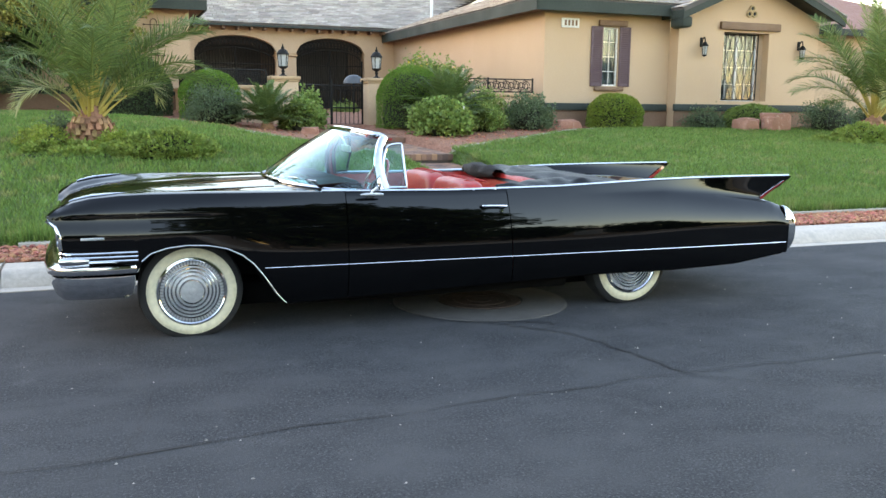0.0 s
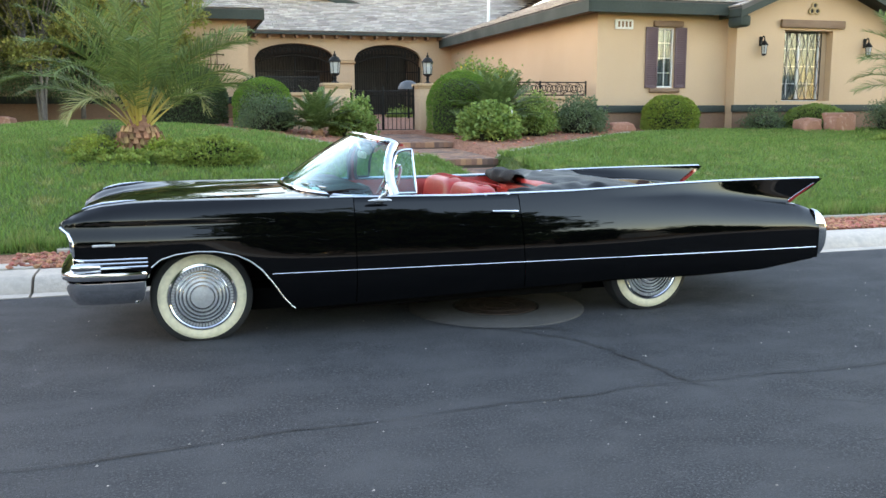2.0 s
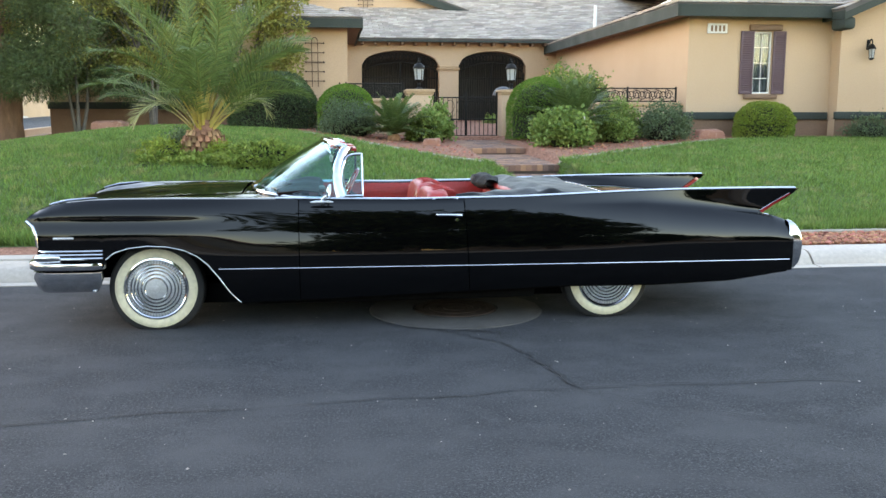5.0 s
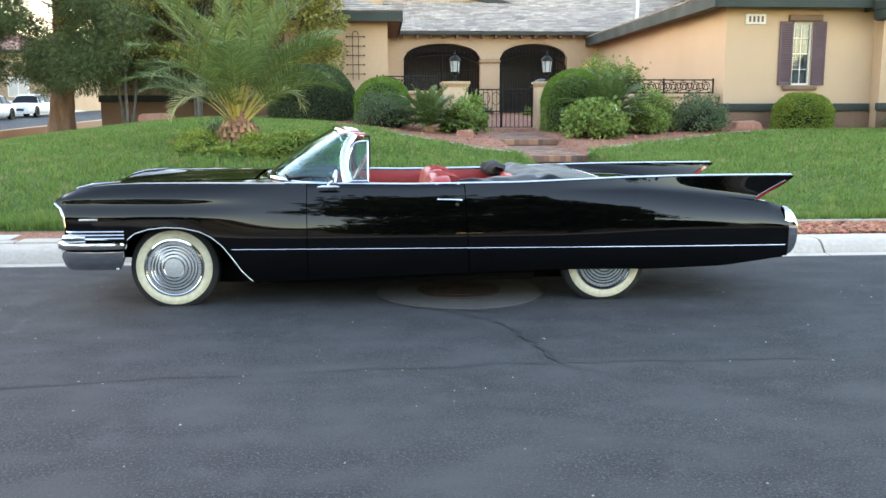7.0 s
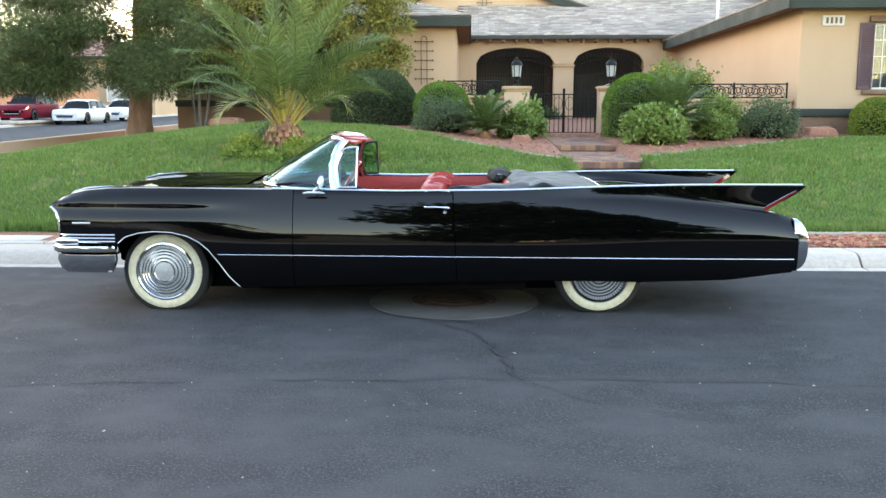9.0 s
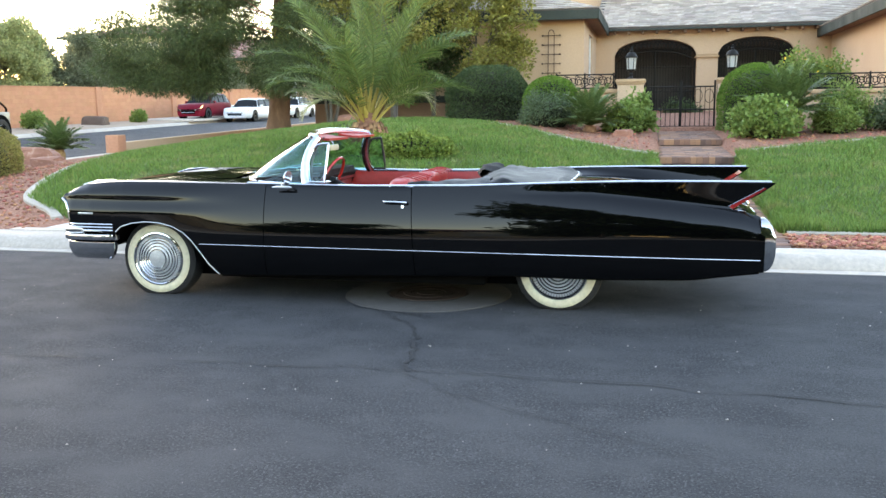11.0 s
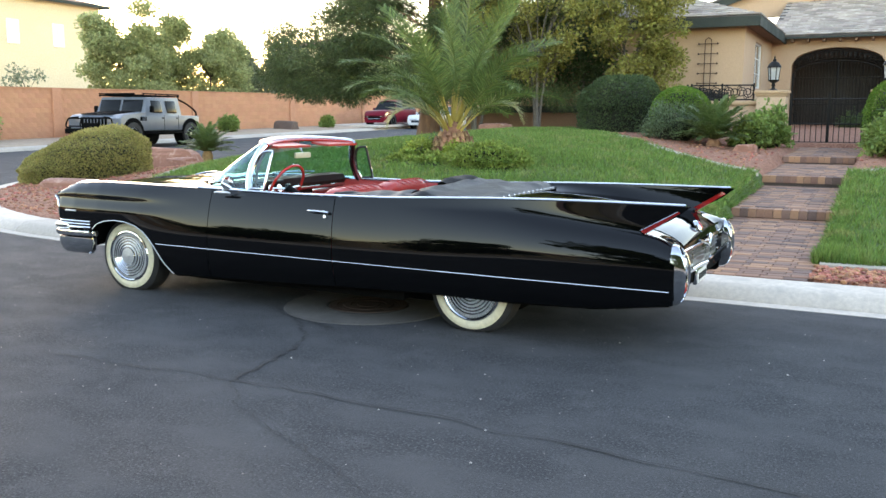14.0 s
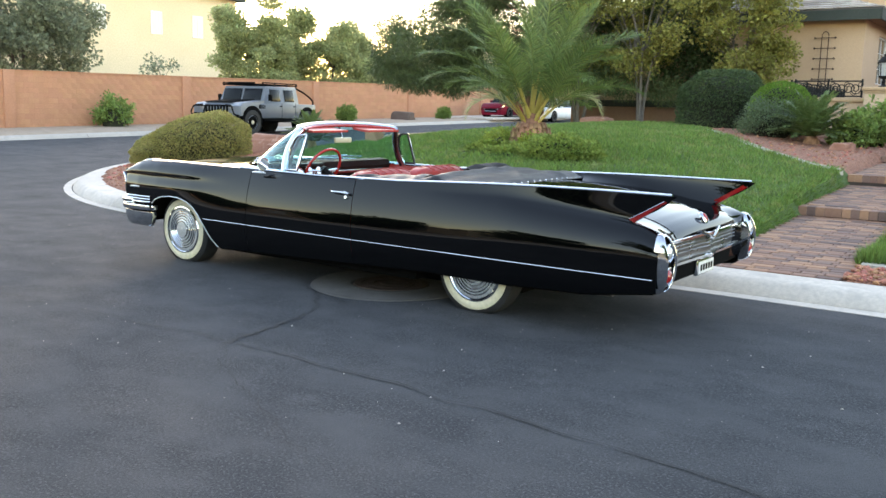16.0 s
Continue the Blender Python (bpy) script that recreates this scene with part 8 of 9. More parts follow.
def road_wheel(root, x, y, r, w, z):
    """A wheel on the axle along local y."""
    wh = tagged(new("wheel"), "black tyre on a grey rim")
    wh.parent = root
    ROOT[wh] = Matrix.Identity(4)
    s = 1 if y > 0 else -1
    m = Matrix.Translation((x, y, z)) @ Matrix.Rotation(-s * math.pi / 2, 4, "X")
    b = bmesh.new()
    lathe(b, [(r * 0.58, -w / 2), (r * 0.92, -w / 2), (r, -w * 0.36), (r, w * 0.36), (r * 0.92, w / 2), (r * 0.6, w / 2), (r * 0.57, w * 0.42)], m, 28)
    part("tyre", b, RUBBER, wh, local=True)
    b = bmesh.new()
    lathe(b, [(r * 0.58, w * 0.40), (r * 0.52, w * 0.44), (r * 0.46, w * 0.30), (r * 0.2, w * 0.34), (r * 0.16, w * 0.44), (0.0, w * 0.45)], m, 20)
    for k in range(8):
        a = k * math.pi / 4
        box(b, r * 0.18, -r * 0.05, w * 0.3, r * 0.5, r * 0.05, w * 0.38, m @ Matrix.Rotation(a, 4, "Z"))
    part("rim", b, ALLOY, wh, local=True)


def extrude_side(b, prof, half, taper=None):
    """A closed side outline (x, z) given width with rounded flanks, narrower where taper says."""
    n = len(prof)
    t = taper or [1.0] * n
    cx, cz = sum(p[0] for p in prof) / n, sum(p[1] for p in prof) / n
    rings = []
    for yy, k in ((-1.0, 0.95), (-0.975, 0.985), (-0.92, 1.0), (0.92, 1.0), (0.975, 0.985), (1.0, 0.95)):
        rings.append([b.verts.new((cx + (x - cx) * k, yy * half * w, cz + (z - cz) * k)) for (x, z), w in zip(prof, t)])
    for A, B in zip(rings, rings[1:]):
        for i in range(n):
            j = (i + 1) % n
            b.faces.new((A[i], B[i], B[j], A[j]))
    for ring, yy in ((rings[0], -1.0), (rings[-1], 1.0)):
        c = b.verts.new((cx, yy * half * sum(t) / n, cz))
        for i in range(n):
            b.faces.new((ring[i], ring[(i + 1) % n], c))


def modern_car(name, loc, rz, L, W, H, hood, label, paint, wr, wx, suv):
    """A present-day car lofted along its length, its nose along -x: lower body, glass band, roof, lamps, wheels."""
    root = thing(name, loc, label, "car", "parked cars", rz=rz)
    xs = [-1 + 2 * i / 48 for i in range(49)]
    a0, a1 = (-0.42, -0.16), (0.62, 0.94) if suv else (0.44, 0.76)

    def plan(u):
        return W / 2 * (1 - 0.20 * max(0.0, (abs(u) - 0.72) / 0.28) ** 2.2)

    def belt(u):
        nose = 1 - 0.34 * max(0.0, (-0.80 - u) / 0.20) ** 1.8
        tail = 1 - (0.05 if suv else 0.16) * max(0.0, (u - 0.80) / 0.20) ** 2
        return (hood + (0.12 if suv else 0.10) * smoothstep(-0.9, 0.2, u)) * nose * tail

    def top(u):
        k = smoothstep(a0[0], a0[1], u) ** 0.8 * (1 - smoothstep(a1[0], a1[1], u) ** 1.3)
        return belt(u) + (H - belt(u) - 0.04 * (u - 0.1) ** 2) * k

    def ring(u, s):
        w, z1 = plan(u), belt(u)
        x = u * L / 2
        return [(x, s * y, z) for y, z in ((w * 0.86, 0.20), (w * 0.96, 0.28), (w, 0.46), (w * 0.985, 0.60), (w * 0.995, z1 * 0.86), (w * 0.955, z1 - 0.02), (w * 0.90, z1))]

    b = bmesh.new()
    grid(b, [ring(u, -1) + [(u * L / 2, 0, belt(u) + 0.03)] + ring(u, 1)[::-1] for u in xs])
    for u in (-1, 1):
        r = ring(u, -1) + ring(u, 1)[::-1]
        b.faces.new([b.verts.new(p) for p in r])
    bmesh.ops.remove_doubles(b, verts=b.verts, dist=0.001)
    part("body", b, paint, root, local=True, angle=50)
    us = [a0[0] + (a1[1] - a0[0]) * i / 40 for i in range(41)]
    b, b2 = bmesh.new(), bmesh.new()
    def cabin(u, t):
        w, z0, z1 = plan(u) * 0.90, belt(u) - 0.01, top(u)
        y = w - (w - plan(u) * 0.68) * t * min(1.0, (z1 - z0) / 0.4)
        return u * L / 2, y, z0 + (z1 - z0) * t
    for s in (-1, 1):
        grid(b, [[(x, s * y, z) for x, y, z in (cabin(u, t) for t in (0, 0.4, 0.86))] for u in us])
        for u in (a0[0] + 0.02, 0.16, 0.48, a1[1] - 0.03):
            bb = bmesh.new()
            lean_ = 0.17 if u < 0 else (-0.14 if u > 0.6 else 0.0)
            tube(bb, [Vector((x, s * (y + 0.004), z)) for x, y, z in (cabin(u + lean_ * t, t) for t in (0.02, 0.3, 0.6, 0.84))], 0.022, 6)
            part("window_pillar", bb, paint if u < 0 or u > 0.6 else UNDER, root, local=True)
    grid(b, [[(u * L / 2, k * cabin(u, 0.86)[1], cabin(u, 0.86)[2] + 0.01 * (1 - k * k)) for k in (-1, -0.5, 0, 0.5, 1)] for u in us])
    part("glasshouse", b, CARGLASS, root, "dark car windows", local=True, angle=50)
    ur = [u for u in us if top(u) > H - 0.14]
    grid(b2, [[(u * L / 2, k * (cabin(u, 0.86)[1] + 0.012), cabin(u, 0.84)[2] + (top(u) - cabin(u, 0.84)[2]) * (1 - abs(k) ** 3) + 0.006) for k in (-1, -0.85, -0.5, 0, 0.5, 0.85, 1)] for u in ur])
    part("roof", b2, paint, root, local=True, angle=50)
    for s in (-1, 1):
        b = bmesh.new()
        grid(b, [[(u * L / 2 - 0.012, s * (plan(u) * k + 0.008), belt(u) * h_) for h_ in (0.84, 0.92, 0.985)] for u, k in ((-0.998, 0.62), (-0.99, 0.80), (-0.97, 0.93), (-0.93, 0.985), (-0.86, 0.985))])
        part("headlight", b, HEADLAMP, root, "clear swept headlight", local=True)
        b = bmesh.new()
        box(b, -0.30 * L / 2, s * W * 0.48 - 0.02, belt(-0.3) - 0.02, -0.22 * L / 2, s * W * 0.48 + 0.16 * s, belt(-0.3) + 0.13, bevel=0.03)
        part("door_mirror", b, paint, root, local=True)
        for x in wx:
            b = bmesh.new()
            rod(b, (x, s * (W / 2 - 0.16), wr), (x, s * (W / 2 + 0.008), wr), wr * 1.13, seg=28)
            part("wheel_arch", b, UNDER, root, local=True)
            road_wheel(root, x, s * (W / 2 - 0.09), wr, 0.22, wr)
    b = bmesh.new()
    box(b, -L / 2 - 0.015, -W * 0.26, 0.34, -L / 2 + 0.06, W * 0.26, hood * 0.62, bevel=0.04)
    g = part("grille", b, UNDER, root, "black front grille", local=True)
    b = bmesh.new()
    tube(b, [(-L / 2 - 0.03, y, hood * 0.47) for y in spaced(-W * 0.24, W * 0.24, 5)], 0.014, 6)
    part("grille_bar", b, CHROME, g, local=True)
    return root


RED2 = surf("dark_red_car_paint", (0.19, 0.010, 0.024), rough=0.35, rvar=0.03, spec=0.08)
WHITE2 = surf("white_car_paint", (0.78, 0.79, 0.80), rough=0.3, rvar=0.03, spec=0.3)
GREY2 = surf("grey_truck_paint", (0.15, 0.165, 0.195), (0.13, 0.145, 0.17), rough=0.35, rvar=0.05)
# concrete drive across the verge at the end of the wall
b = bmesh.new()
grid(b, [[(x, y, road_z(x, y) + 0.165 + 0.03 * (-23.4 - x) / 4) for x in (-27.4, -25.4, -23.4)] for y in (39.5, 43.0, 47.0, 50.0)])
thick(b, 0.12)
single("driveway", b, CONCRETE, "pale concrete driveway across the verge", "driveway", kind="structure", smooth=False)
modern_car("red_suv", (-24.6, 43.2, road_z(0, 43.2) + 0.176), 90, 4.25, 1.78, 1.62, 0.93, "dark red compact SUV parked on a concrete drive", RED2, 0.35, (-1.28, 1.27), True)
modern_car("white_sedan", (-22.3, 44.9, road_z(0, 44.9)), 90, 4.8, 1.83, 1.43, 0.82, "white sedan parked behind the red SUV", WHITE2, 0.33, (-1.42, 1.40), False)
modern_car("white_sedan", (-22.3, 51.6, road_z(0, 51.6)), 90, 4.8, 1.83, 1.43, 0.82, "second white car farther along the kerb", WHITE2, 0.33, (-1.42, 1.40), False)

# grey four-door off-road truck
tr = thing("offroad_truck", (-22.0, 19.1, road_z(0, 19.1)), "grey wide off-road truck with roof rack and brush guard", "truck", rz=99.0)
tr.matrix_basis = tr.matrix_basis @ Matrix.Diagonal((1.1, 1.1, 1.03, 1))


def tbox(name, x0, y0, z0, x1, y1, z1, mat, bevel=0.03, label="", parent=None, m=None):
    b = bmesh.new()
    box(b, x0, y0, z0, x1, y1, z1, m, bevel=bevel)
    return part(name, b, mat, parent or tr, label, local=True)


tbox("body_side", -1.15, -1.05, 0.62, 2.25, 1.05, 1.18, GREY2, 0.04)
b = bmesh.new()
extrude_side(b, [(-2.25, 0.70), (-2.25, 1.05), (-2.1, 1.18), (-0.85, 1.30), (-0.8, 0.70)], 1.05, [1, 1, 0.96, 0.96, 1])
part("hood", b, GREY2, tr, local=True)
b = bmesh.new()
extrude_side(b, [(-0.95, 1.15), (-0.70, 1.83), (1.15, 1.85), (1.2, 1.15)], 1.04, [1, 0.88, 0.88, 1])
cab = part("cab", b, GREY2, tr, local=True)
for s in (-1, 1):
    for x0, x1 in ((-0.62, 0.08), (0.22, 0.92)):
        m_ = Matrix.Translation((0, s * 0.995, 1.50)) @ Matrix.Rotation(s * radians(9.5), 4, "X")
        tbox("side_window", x0 + 0.08, -0.012, -0.24, x1 - 0.06, 0.012, 0.22, CARGLASS, 0.008, "dark side window", m=m_)
        tbox("door_seam", x1 + 0.005, s * 1.052 - 0.004, 0.64, x1 + 0.02, s * 1.052 + 0.004, 1.2, UNDER, 0.001)
        tbox("door_handle", x1 - 0.12, s * 1.06 - 0.012, 1.06, x1 - 0.02, s * 1.06 + 0.012, 1.10, UNDER, 0.004)
    for x in (-1.62, 1.68):
        b = bmesh.new()
        rod(b, (x, s * 0.70, 0.52), (x, s * 1.062, 0.52), 0.56, seg=28)
        part("wheel_arch", b, UNDER, tr, local=True)
        road_wheel(tr, x, s * 0.93, 0.47, 0.31, 0.47)
    tbox("headlight", -2.275, s * 0.62 - 0.1, 0.93, -2.24, s * 0.62 + 0.1, 1.10, HEADLAMP, 0.02, "round clear headlight")
    tbox("mirror", -0.78, s * 1.14 - 0.06, 1.28, -0.66, s * 1.14 + 0.06, 1.52, UNDER, 0.03)
    tbox("step_rail", -1.0, s * 1.03 - 0.04, 0.50, 1.15, s * 1.03 + 0.04, 0.60, UNDER, 0.03)
    # bars over the load bed
    b = bmesh.new()
    tube(b, spline([(1.2, s * 0.85, 1.80), (1.7, s * 0.9, 1.62), (2.15, s * 0.95, 1.35), (2.2, s * 0.95, 1.18)], 12), 0.035, 8)
    part("bed_bar", b, UNDER, tr, "black tube over the load bed", local=True)
m_ = Matrix.Translation((-0.845, 0, 1.50)) @ Matrix.Rotation(radians(-70), 4, "Y")
for s in (-1, 1):
    tbox("windscreen", -0.25, s * 0.45 - 0.40, -0.01, 0.25, s * 0.45 + 0.40, 0.02, CARGLASS, 0.008, "dark split windscreen", m=m_)
m_ = Matrix.Translation((-1.52, 0, 1.262)) @ Matrix.Rotation(radians(-5.4), 4, "Y")
tbox("hood_panel", -0.62, -0.62, -0.015, 0.60, 0.62, 0.012, UNDER, 0.01, "matt black hood panel", m=m_)
tbox("grille_panel", -2.275, -0.50, 0.78, -2.245, 0.50, 1.10, UNDER, 0.01, "black grille panel")
for k in range(7):
    tbox("grille_bar", -2.285, -0.43 + k * 0.13, 0.82, -2.270, -0.39 + k * 0.13, 1.07, GREY2, 0.004)
tbox("winch", -2.52, -0.30, 0.70, -2.32, 0.30, 0.90, UNDER, 0.03, "black winch behind the guard")
for s in (-1, 1):
    for k in range(5):
        tbox("fender_louvre", -1.22 + 0.07 * k, s * 1.045 - 0.012, 0.98, -1.18 + 0.07 * k, s * 1.045 + 0.012, 1.12, UNDER, 0.004)
    tbox("marker_lamp", -2.20, s * 0.88 - 0.06, 1.02, -2.14, s * 0.88 + 0.06, 1.12, HEADLAMP, 0.02)
b = bmesh.new()
for s in (-1, 1):
    tube(b, spline([(-2.25, s * 0.95, 0.72), (-2.45, s * 0.95, 0.75), (-2.50, s * 0.90, 0.9), (-2.45, s * 0.8, 1.06), (-2.38, s * 0.5, 1.10)], 16), 0.026, 8)
    tube(b, [(-2.5, s * 0.35, 0.62), (-2.51, s * 0.35, 0.85), (-2.42, s * 0.35, 1.09)], 0.026, 8)
for zz in (0.78, 1.05):
    rod(b, (-2.48, -0.82, zz), (-2.48, 0.82, zz), 0.022, seg=8)
part("brush_guard", b, UNDER, tr, "black tubular brush guard", local=True)
tbox("front_bumper", -2.5, -1.0, 0.52, -2.25, 1.0, 0.70, UNDER, 0.03)
tbox("rear_bumper", 2.22, -0.95, 0.55, 2.42, 0.95, 0.75, UNDER, 0.03)
rack = []
for s in (-1, 1):
    rack += [((-0.85, s * 0.88, zz), (1.25, s * 0.88, zz), 0.022) for zz in (1.89, 1.96)]
    rack += [((x, s * 0.88, 1.84), (x, s * 0.88, 1.96), 0.022) for x in (-0.8, -0.1, 0.6, 1.2)]
rack += [((x, -0.88, 1.90), (x, 0.88, 1.90), 0.022) for x in np.linspace(-0.85, 1.25, 9)]
for p, q, r_ in rack:
    b = bmesh.new()
    rod(b, p, q, r_, seg=8)
    part("rack_tube", b, UNDER, tr, "black roof-rack tube", local=True)
tbox("light_bar", -0.92, -0.6, 1.90, -0.86, 0.6, 1.98, UNDER, 0.015, "row of roof lights")
tbox("chassis", -2.0, -0.55, 0.45, 2.1, 0.55, 0.66, UNDER, 0.03)


# ---- houses in the distance and across the street ----
PALE = surf("pale_yellow_stucco", (0.74, 0.60, 0.40), (0.68, 0.55, 0.36), scale=0.4, fine=10, rough=0.9, bump=0.005)
TAN2 = surf("tan_stucco", (0.50, 0.36, 0.24), (0.44, 0.31, 0.2), scale=0.4, fine=10, rough=0.9, bump=0.005)
REDROOF = surf("red_clay_roof", (0.34, 0.17, 0.13), (0.27, 0.13, 0.10), scale=2, fine=14, rough=0.85, bump=0.02, bscale=12, stretch=(1, 6, 1))


# pale pane colour paints in a bright reflection on the glass
PANE2 = surf("pale_reflection_pane", (0.62, 0.60, 0.55), (0.55, 0.53, 0.49), rough=0.12, rvar=0.03, coat=0.5)


def plain_house(x0, y0, x1, y1, z0, z1, rise, mat, roofmat, label, windows=(), over=0.6, category="house"):
    """A hip-roofed house; windows: (side, along, z0, width, height) on sides 'x0', 'x1', 'y0', 'y1'."""
    h = thing("house", ((x0 + x1) / 2, (y0 + y1) / 2, z0), label, category, "neighbouring houses")
    b = bmesh.new()
    box(b, x0, y0, z0 - 0.5, x1, y1, z1)
    part("wall", b, mat, h, smooth=False)
    b = bmesh.new()
    X0, X1, Y0, Y1 = x0 - over, x1 + over, y0 - over, y1 + over
    d = min(X1 - X0, Y1 - Y0) / 2
    if X1 - X0 > Y1 - Y0:
        ridge = [(X0 + d, (Y0 + Y1) / 2), (X1 - d, (Y0 + Y1) / 2)]
        idx = ((0, 1, 5, 4), (1, 2, 5), (2, 3, 4, 5), (3, 0, 4))
    else:
        ridge = [((X0 + X1) / 2, Y0 + d), ((X0 + X1) / 2, Y1 - d)]
        idx = ((0, 1, 4), (1, 2, 5, 4), (2, 3, 5), (3, 0, 4, 5))
    vs = [b.verts.new((x, y, z1 - 0.05)) for x, y in ((X0, Y0), (X1, Y0), (X1, Y1), (X0, Y1))] + [b.verts.new((x, y, z1 + rise)) for x, y in ridge]
    for f in idx:
        b.faces.new([vs[i] for i in f])
    b.faces.new(vs[:4][::-1])
    part("roof", b, roofmat, h, smooth=False)
    b = bmesh.new()
    for p, q in (((X0, Y0), (X1, Y0)), ((X1, Y0), (X1, Y1)), ((X1, Y1), (X0, Y1)), ((X0, Y1), (X0, Y0))):
        xa, xb, ya, yb = min(p[0], q[0]), max(p[0], q[0]), min(p[1], q[1]), max(p[1], q[1])
        box(b, xa - 0.04, ya - 0.04, z1 - 0.25, xb + 0.04, yb + 0.04, z1 - 0.02)
    part("fascia", b, GREEN_TRIM, h, smooth=False)
    for side, along, wz, ww, wh in windows:
        b, b2 = bmesh.new(), bmesh.new()
        if side[0] == "x":
            xx = x1 + 0.02 if side == "x1" else x0 - 0.02
            box(b, xx - 0.03, along - ww / 2, wz, xx + 0.03, along + ww / 2, wz + wh)
            for a0, a1, c0, c1 in ((-ww / 2 - 0.08, ww / 2 + 0.08, -0.08, 0), (-ww / 2 - 0.08, ww / 2 + 0.08, wh, wh + 0.08), (-ww / 2 - 0.08, -ww / 2, 0, wh), (ww / 2, ww / 2 + 0.08, 0, wh), (-0.03, 0.03, 0, wh)):
                box(b2, xx - 0.05, along + a0, wz + c0, xx + 0.05, along + a1, wz + c1)
        else:
            yy = y1 + 0.02 if side == "y1" else y0 - 0.02
            box(b, along - ww / 2, yy - 0.03, wz, along + ww / 2, yy + 0.03, wz + wh)
            for a0, a1, c0, c1 in ((-ww / 2 - 0.08, ww / 2 + 0.08, -0.08, 0), (-ww / 2 - 0.08, ww / 2 + 0.08, wh, wh + 0.08), (-ww / 2 - 0.08, -ww / 2, 0, wh), (ww / 2, ww / 2 + 0.08, 0, wh), (-0.03, 0.03, 0, wh)):
                box(b2, along + a0, yy - 0.05, wz + c0, along + a1, yy + 0.05, wz + c1)
        w = part("window", b, PANE2, h, "window pane painted pale as if reflecting the sky", smooth=False)
        part("window_frame", b2, WHITE_PAINT, w, smooth=False)
    return h


plain_house(-68, 29, -54, 46.6, 0.5, 10.5, 2.0, PALE, REDROOF, "tall pale yellow two-storey house beyond the block wall", [("x1", 33.5, 7.0, 0.9, 1.6), ("x1", 38.5, 7.0, 0.9, 1.6), ("x1", 42.5, 7.0, 0.9, 1.6)])
plain_house(-66, 2, -50, 20, 0.5, 7.0, 1.8, TAN2, REDROOF, "tan house with red roof beyond the block wall", [("x1", 14, 4.5, 1.2, 1.2)])
plain_house(-46, 60, -36, 70, 0.9, 8.0, 1.3, PALE, REDROOF, "pale two-storey house behind oleanders", [("y0", -38, 6.2, 0.8, 1.0), ("y0", -41, 6.2, 0.8, 1.0)])
h_ = plain_house(-44, 62, -24, 74, 1.2, 6.0, 2.0, TAN2, REDROOF, "tan house with a panelled garage door at the street's end", [("y0", -27, 2.6, 1.4, 1.3)])
b = bmesh.new()
for r_ in range(4):
    for c_ in range(6):
        box(b, -39.4 + c_ * 0.9, 61.9, 1.35 + r_ * 0.6, -38.56 + c_ * 0.9, 61.97, 1.9 + r_ * 0.6, bevel=0.02)
part("garage_door", b, surf("beige_door", (0.52, 0.38, 0.27), rough=0.6), h_, "beige panelled garage door")
plain_house(21.5, 19, 32, 31, 1.0, 4.4, 2.0, TAN2, REDROOF, "neighbouring house with a reddish tile roof", [("y0", 26, 2.3, 1.6, 1.3)])
b = bmesh.new()
box(b, 17.3, 16.0, 0.7, 21.5, 16.2, 2.6, bevel=0.01)
single("side_wall", b, TAN2, "plain tan side wall between two houses", "garden wall", kind="structure", smooth=False)
# unseen houses behind the camera, added as a skyline for the car's reflections
for k, (cx, hw, zt_, m_) in enumerate(((-34, 9, 3.6, TAN2), (-9.5, 9, 3.4, PALE), (15, 9, 3.8, TAN2), (40, 9, 3.5, PALE))):
    plain_house(cx - hw, -46, cx + hw, -33, 0.2, zt_, 1.5, m_, REDROOF, "unseen stucco house across the street, added for reflections", [("y1", cx - 4, 1.3, 1.8, 1.5), ("y1", cx + 1, 1.3, 1.4, 1.5), ("y1", cx + 5, 1.0, 2.4, 2.0)])
# unseen row of trees, added to darken the skyline mirrored in the flank
for k in range(9):
    tx, h = -42.0 + 10.5 * k + random.uniform(-1.5, 1.5), random.uniform(3.9, 4.7)
    tree("street_tree", tx, -26.0, 0.1, "unseen leafy tree across the street, added for reflections", h, 0.12, [(0.2, 0.2, h * 0.6), (-0.3, 0, h * 0.55)], cloud(46, 3.8, 2.2, 0.9, h, 90 + k, shell=0.2), L_DARK, BARK_GREY, n_leaf=180, leaf=(0.3, 0.11), clump_r=0.9, seed=k, group="trees across the street")
# two unseen tall trees, added so the door mirrors something dark
for k, (tx, ty, r, h) in enumerate(((1.6, -17.0, 3.4, 10.0), (5.6, -18.0, 2.8, 8.8))):
    tree("street_tree", tx, ty, 0.1, "tall unseen tree across the street, added to darken reflections", h, 0.16, [(0.2, 0.2, h * 0.6), (-0.3, 0, h * 0.55)], cloud(90, r, r * 0.8, 1.4, h, 190 + k, shell=0.15), L_DARK, BARK_GREY, n_leaf=150, leaf=(0.34, 0.13), clump_r=1.0, seed=20 + k, group="trees across the street")
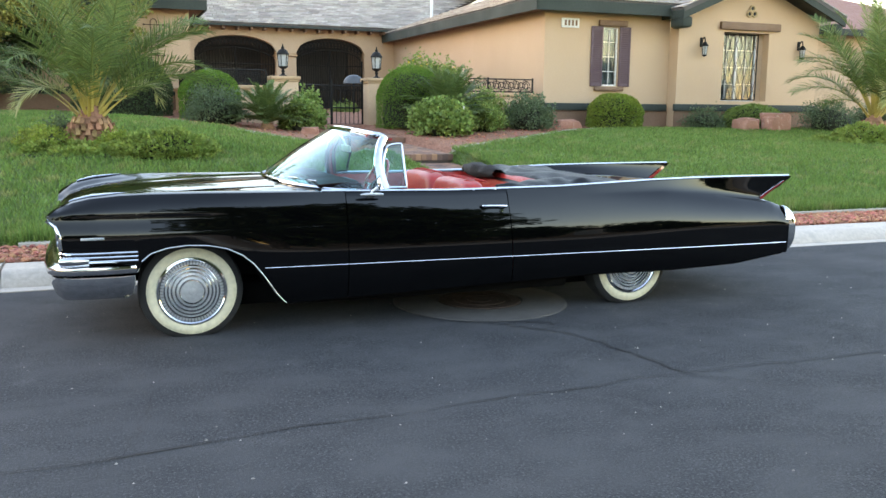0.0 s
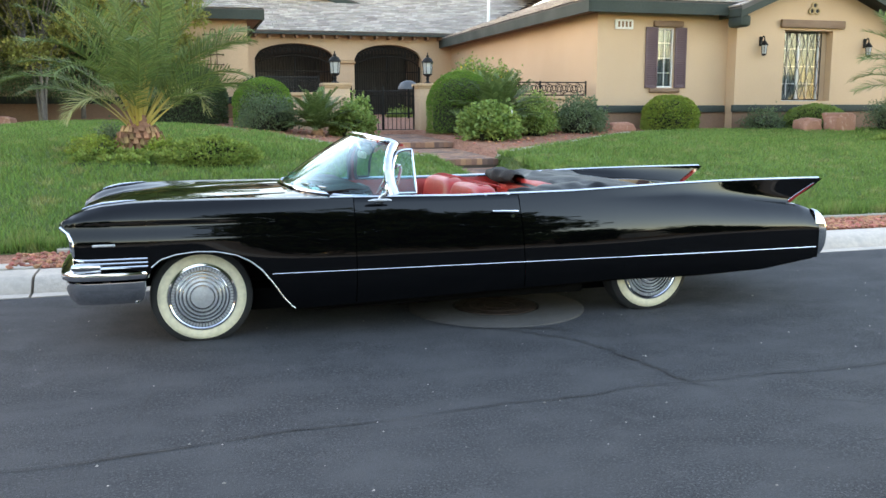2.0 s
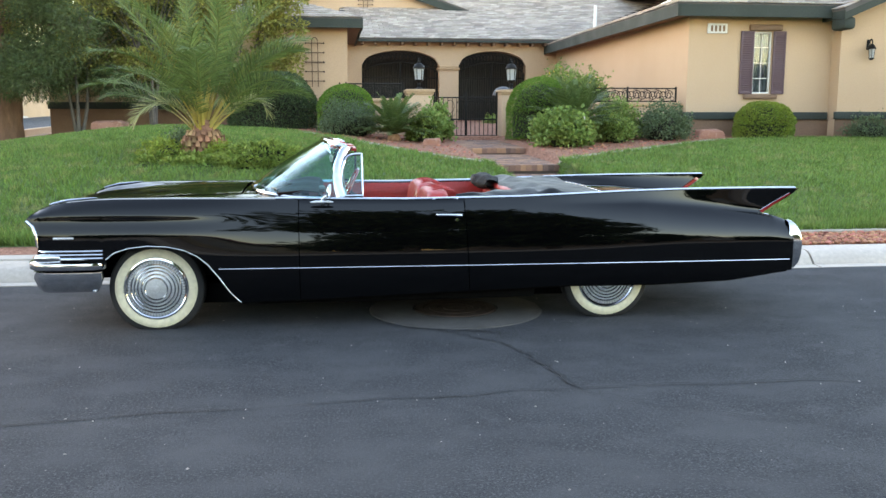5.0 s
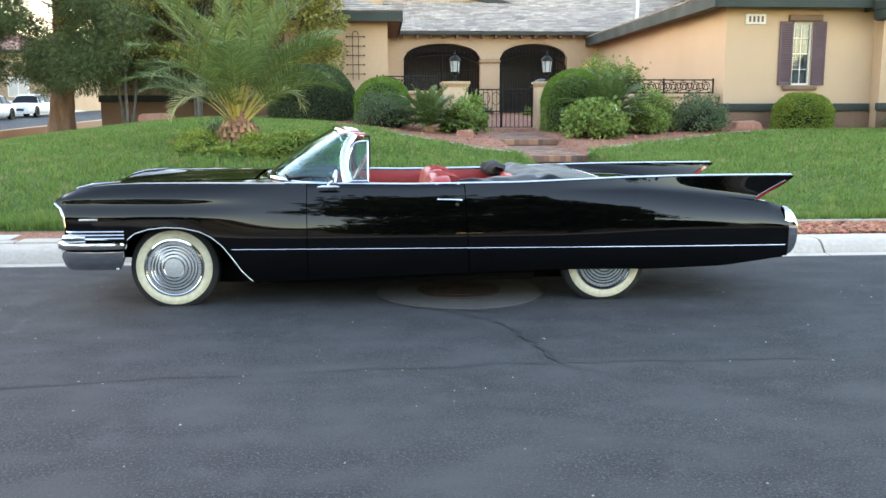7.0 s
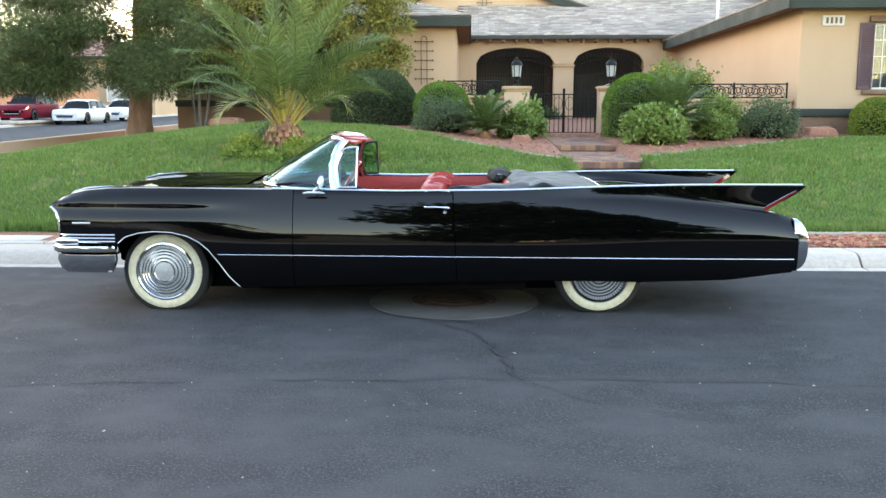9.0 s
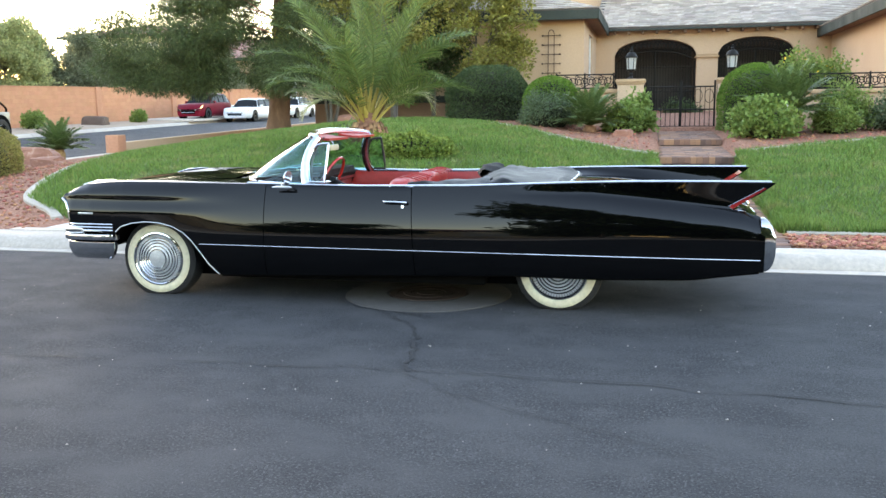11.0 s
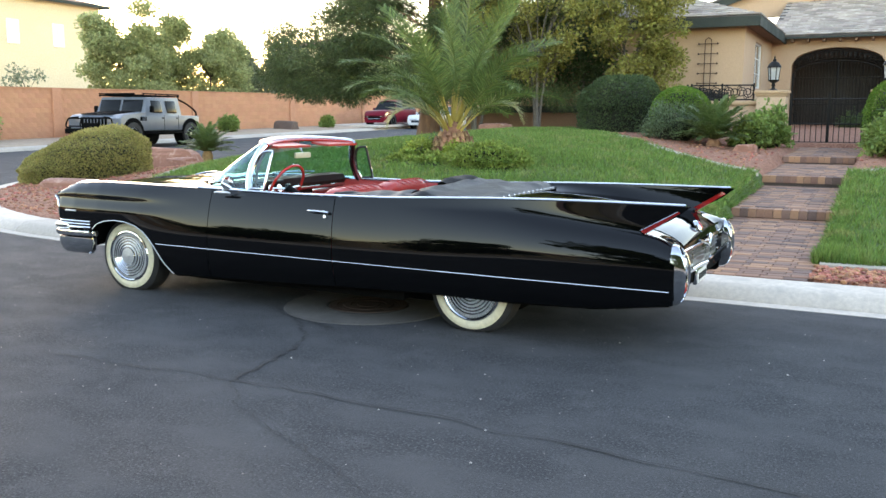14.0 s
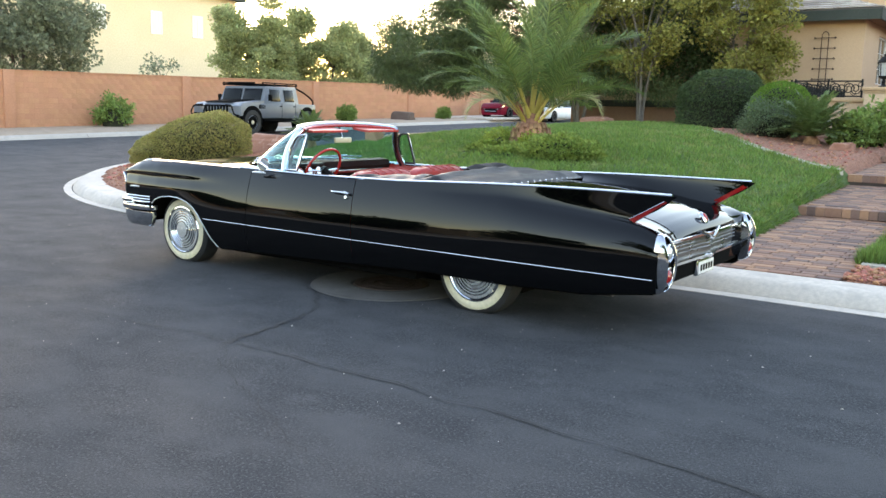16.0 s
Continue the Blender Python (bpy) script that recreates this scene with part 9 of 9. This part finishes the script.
# ---- path pavers ----
def lay_pavers():
    def brick_mesh(l, w, h):
        bm = bmesh.new()
        box(bm, -l / 2, -w / 2, -h, l / 2, w / 2, 0)
        top = [e for e in bm.edges if all(v.co.z > -0.001 for v in e.verts)]
        bmesh.ops.bevel(bm, geom=top, offset=0.006, segments=1, affect="EDGES")
        return bm
    base = mesh_of(brick_mesh(0.196, 0.096, 0.05), "paver", PAVER, False)
    tall = mesh_of(brick_mesh(0.096, 0.20, 0.11), "step_brick", PAVER, False)
    joined = bmesh.new()
    count = 0
    y = 1.71
    row = 0
    edges = [5.28, 8.18, 10.98]
    while y < 14.1:
        if any(e - 0.05 < y < e + 0.22 for e in edges):
            y += 0.02
            continue
        slope = (path_z(y + 0.05) - path_z(y - 0.05)) / 0.1
        if abs(slope) > 0.2:
            y += 0.02
            continue
        off = 0.1 if row % 2 else 0.0
        x = 2.47 + off / 2
        while x < 3.66:
            m = pose(x + 0.098, y + 0.048, path_z(y + 0.048) + random.uniform(-0.003, 0.003), math.degrees(math.atan(slope)), random.uniform(-0.6, 0.6), random.uniform(-1, 1))
            if count < 300:
                o = new("paver", base)
                o.parent = path
                o.matrix_basis = ROOT[path] @ m
                count += 1
            else:
                bm2 = brick_mesh(0.196, 0.096, 0.05)
                bm2.transform(ROOT[path] @ m)
                me = bpy.data.meshes.new("tmp")
                bm2.to_mesh(me)
                bm2.free()
                joined.from_mesh(me)
                bpy.data.meshes.remove(me)
            x += 0.201
        y += 0.101
        row += 1
    for e in edges:
        x = 2.47
        while x < 3.66:
            o = new("step_brick", tall)
            o.parent = path
            o.matrix_basis = ROOT[path] @ pose(x + 0.048, e + 0.085, path_z(e + 0.05) + 0.004, random.uniform(-0.8, 0.8), 0, random.uniform(-1, 1))
            x += 0.101
    me = bpy.data.meshes.new("far_pavers")
    joined.to_mesh(me)
    joined.free()
    me.materials.append(PAVER_J)
    o = new("far_pavers", me)
    o.parent = path
    tagged(o, "joined brick pavers of the upper path", kind="stuff")


lay_pavers()
# ---- wall blocks ----
def lay_blocks():
    bm = bmesh.new()
    box(bm, -0.10, -0.1985, -0.0955, 0.006, 0.1985, 0.0955)
    me = mesh_of(bm, "block", BLOCK_P, False)
    cube = np.array([(x, y, z) for x in (-0.1, 0.006) for y in (-0.1985, 0.1985) for z in (-0.0955, 0.0955)])
    quads = np.array([(4, 6, 7, 5), (2, 3, 7, 6), (0, 4, 5, 1), (1, 5, 7, 3), (0, 2, 6, 4)])
    P, count = [], 0
    for j in range(13):
        y = -15.8 + (0.2 if j % 2 else 0.0)
        while y < 59.8:
            z = wall_top(y) - 0.10 - 0.2 * j
            if z > 0.2:
                if 14.0 < y < 22.5 and count < 300:
                    o = new("block", me)
                    o.parent = bw
                    o.matrix_basis = ROOT[bw] @ Matrix.Translation((-27.585 + random.uniform(-0.003, 0.003), y, z))
                    count += 1
                else:
                    P.append((-27.585, y, z))
            y += 0.4
    P = np.array(P) - np.array(bw.location)
    V = (cube[None] + P[:, None]).reshape(-1, 3)
    F = (quads[None] + (np.arange(len(P)) * 8)[:, None, None]).reshape(-1, 4)
    o = new("far_blocks", raw("far_blocks", V, F, BLOCK))
    o.parent = bw
    tagged(o, "joined courses of salmon blocks", kind="stuff")


lay_blocks()
# ---- roof tiles, last: many small pieces ----
for A_, B_, C_, D_, sp in ROOF_JOBS:
    roof_plane(A_, B_, C_, D_, single_parts=sp)
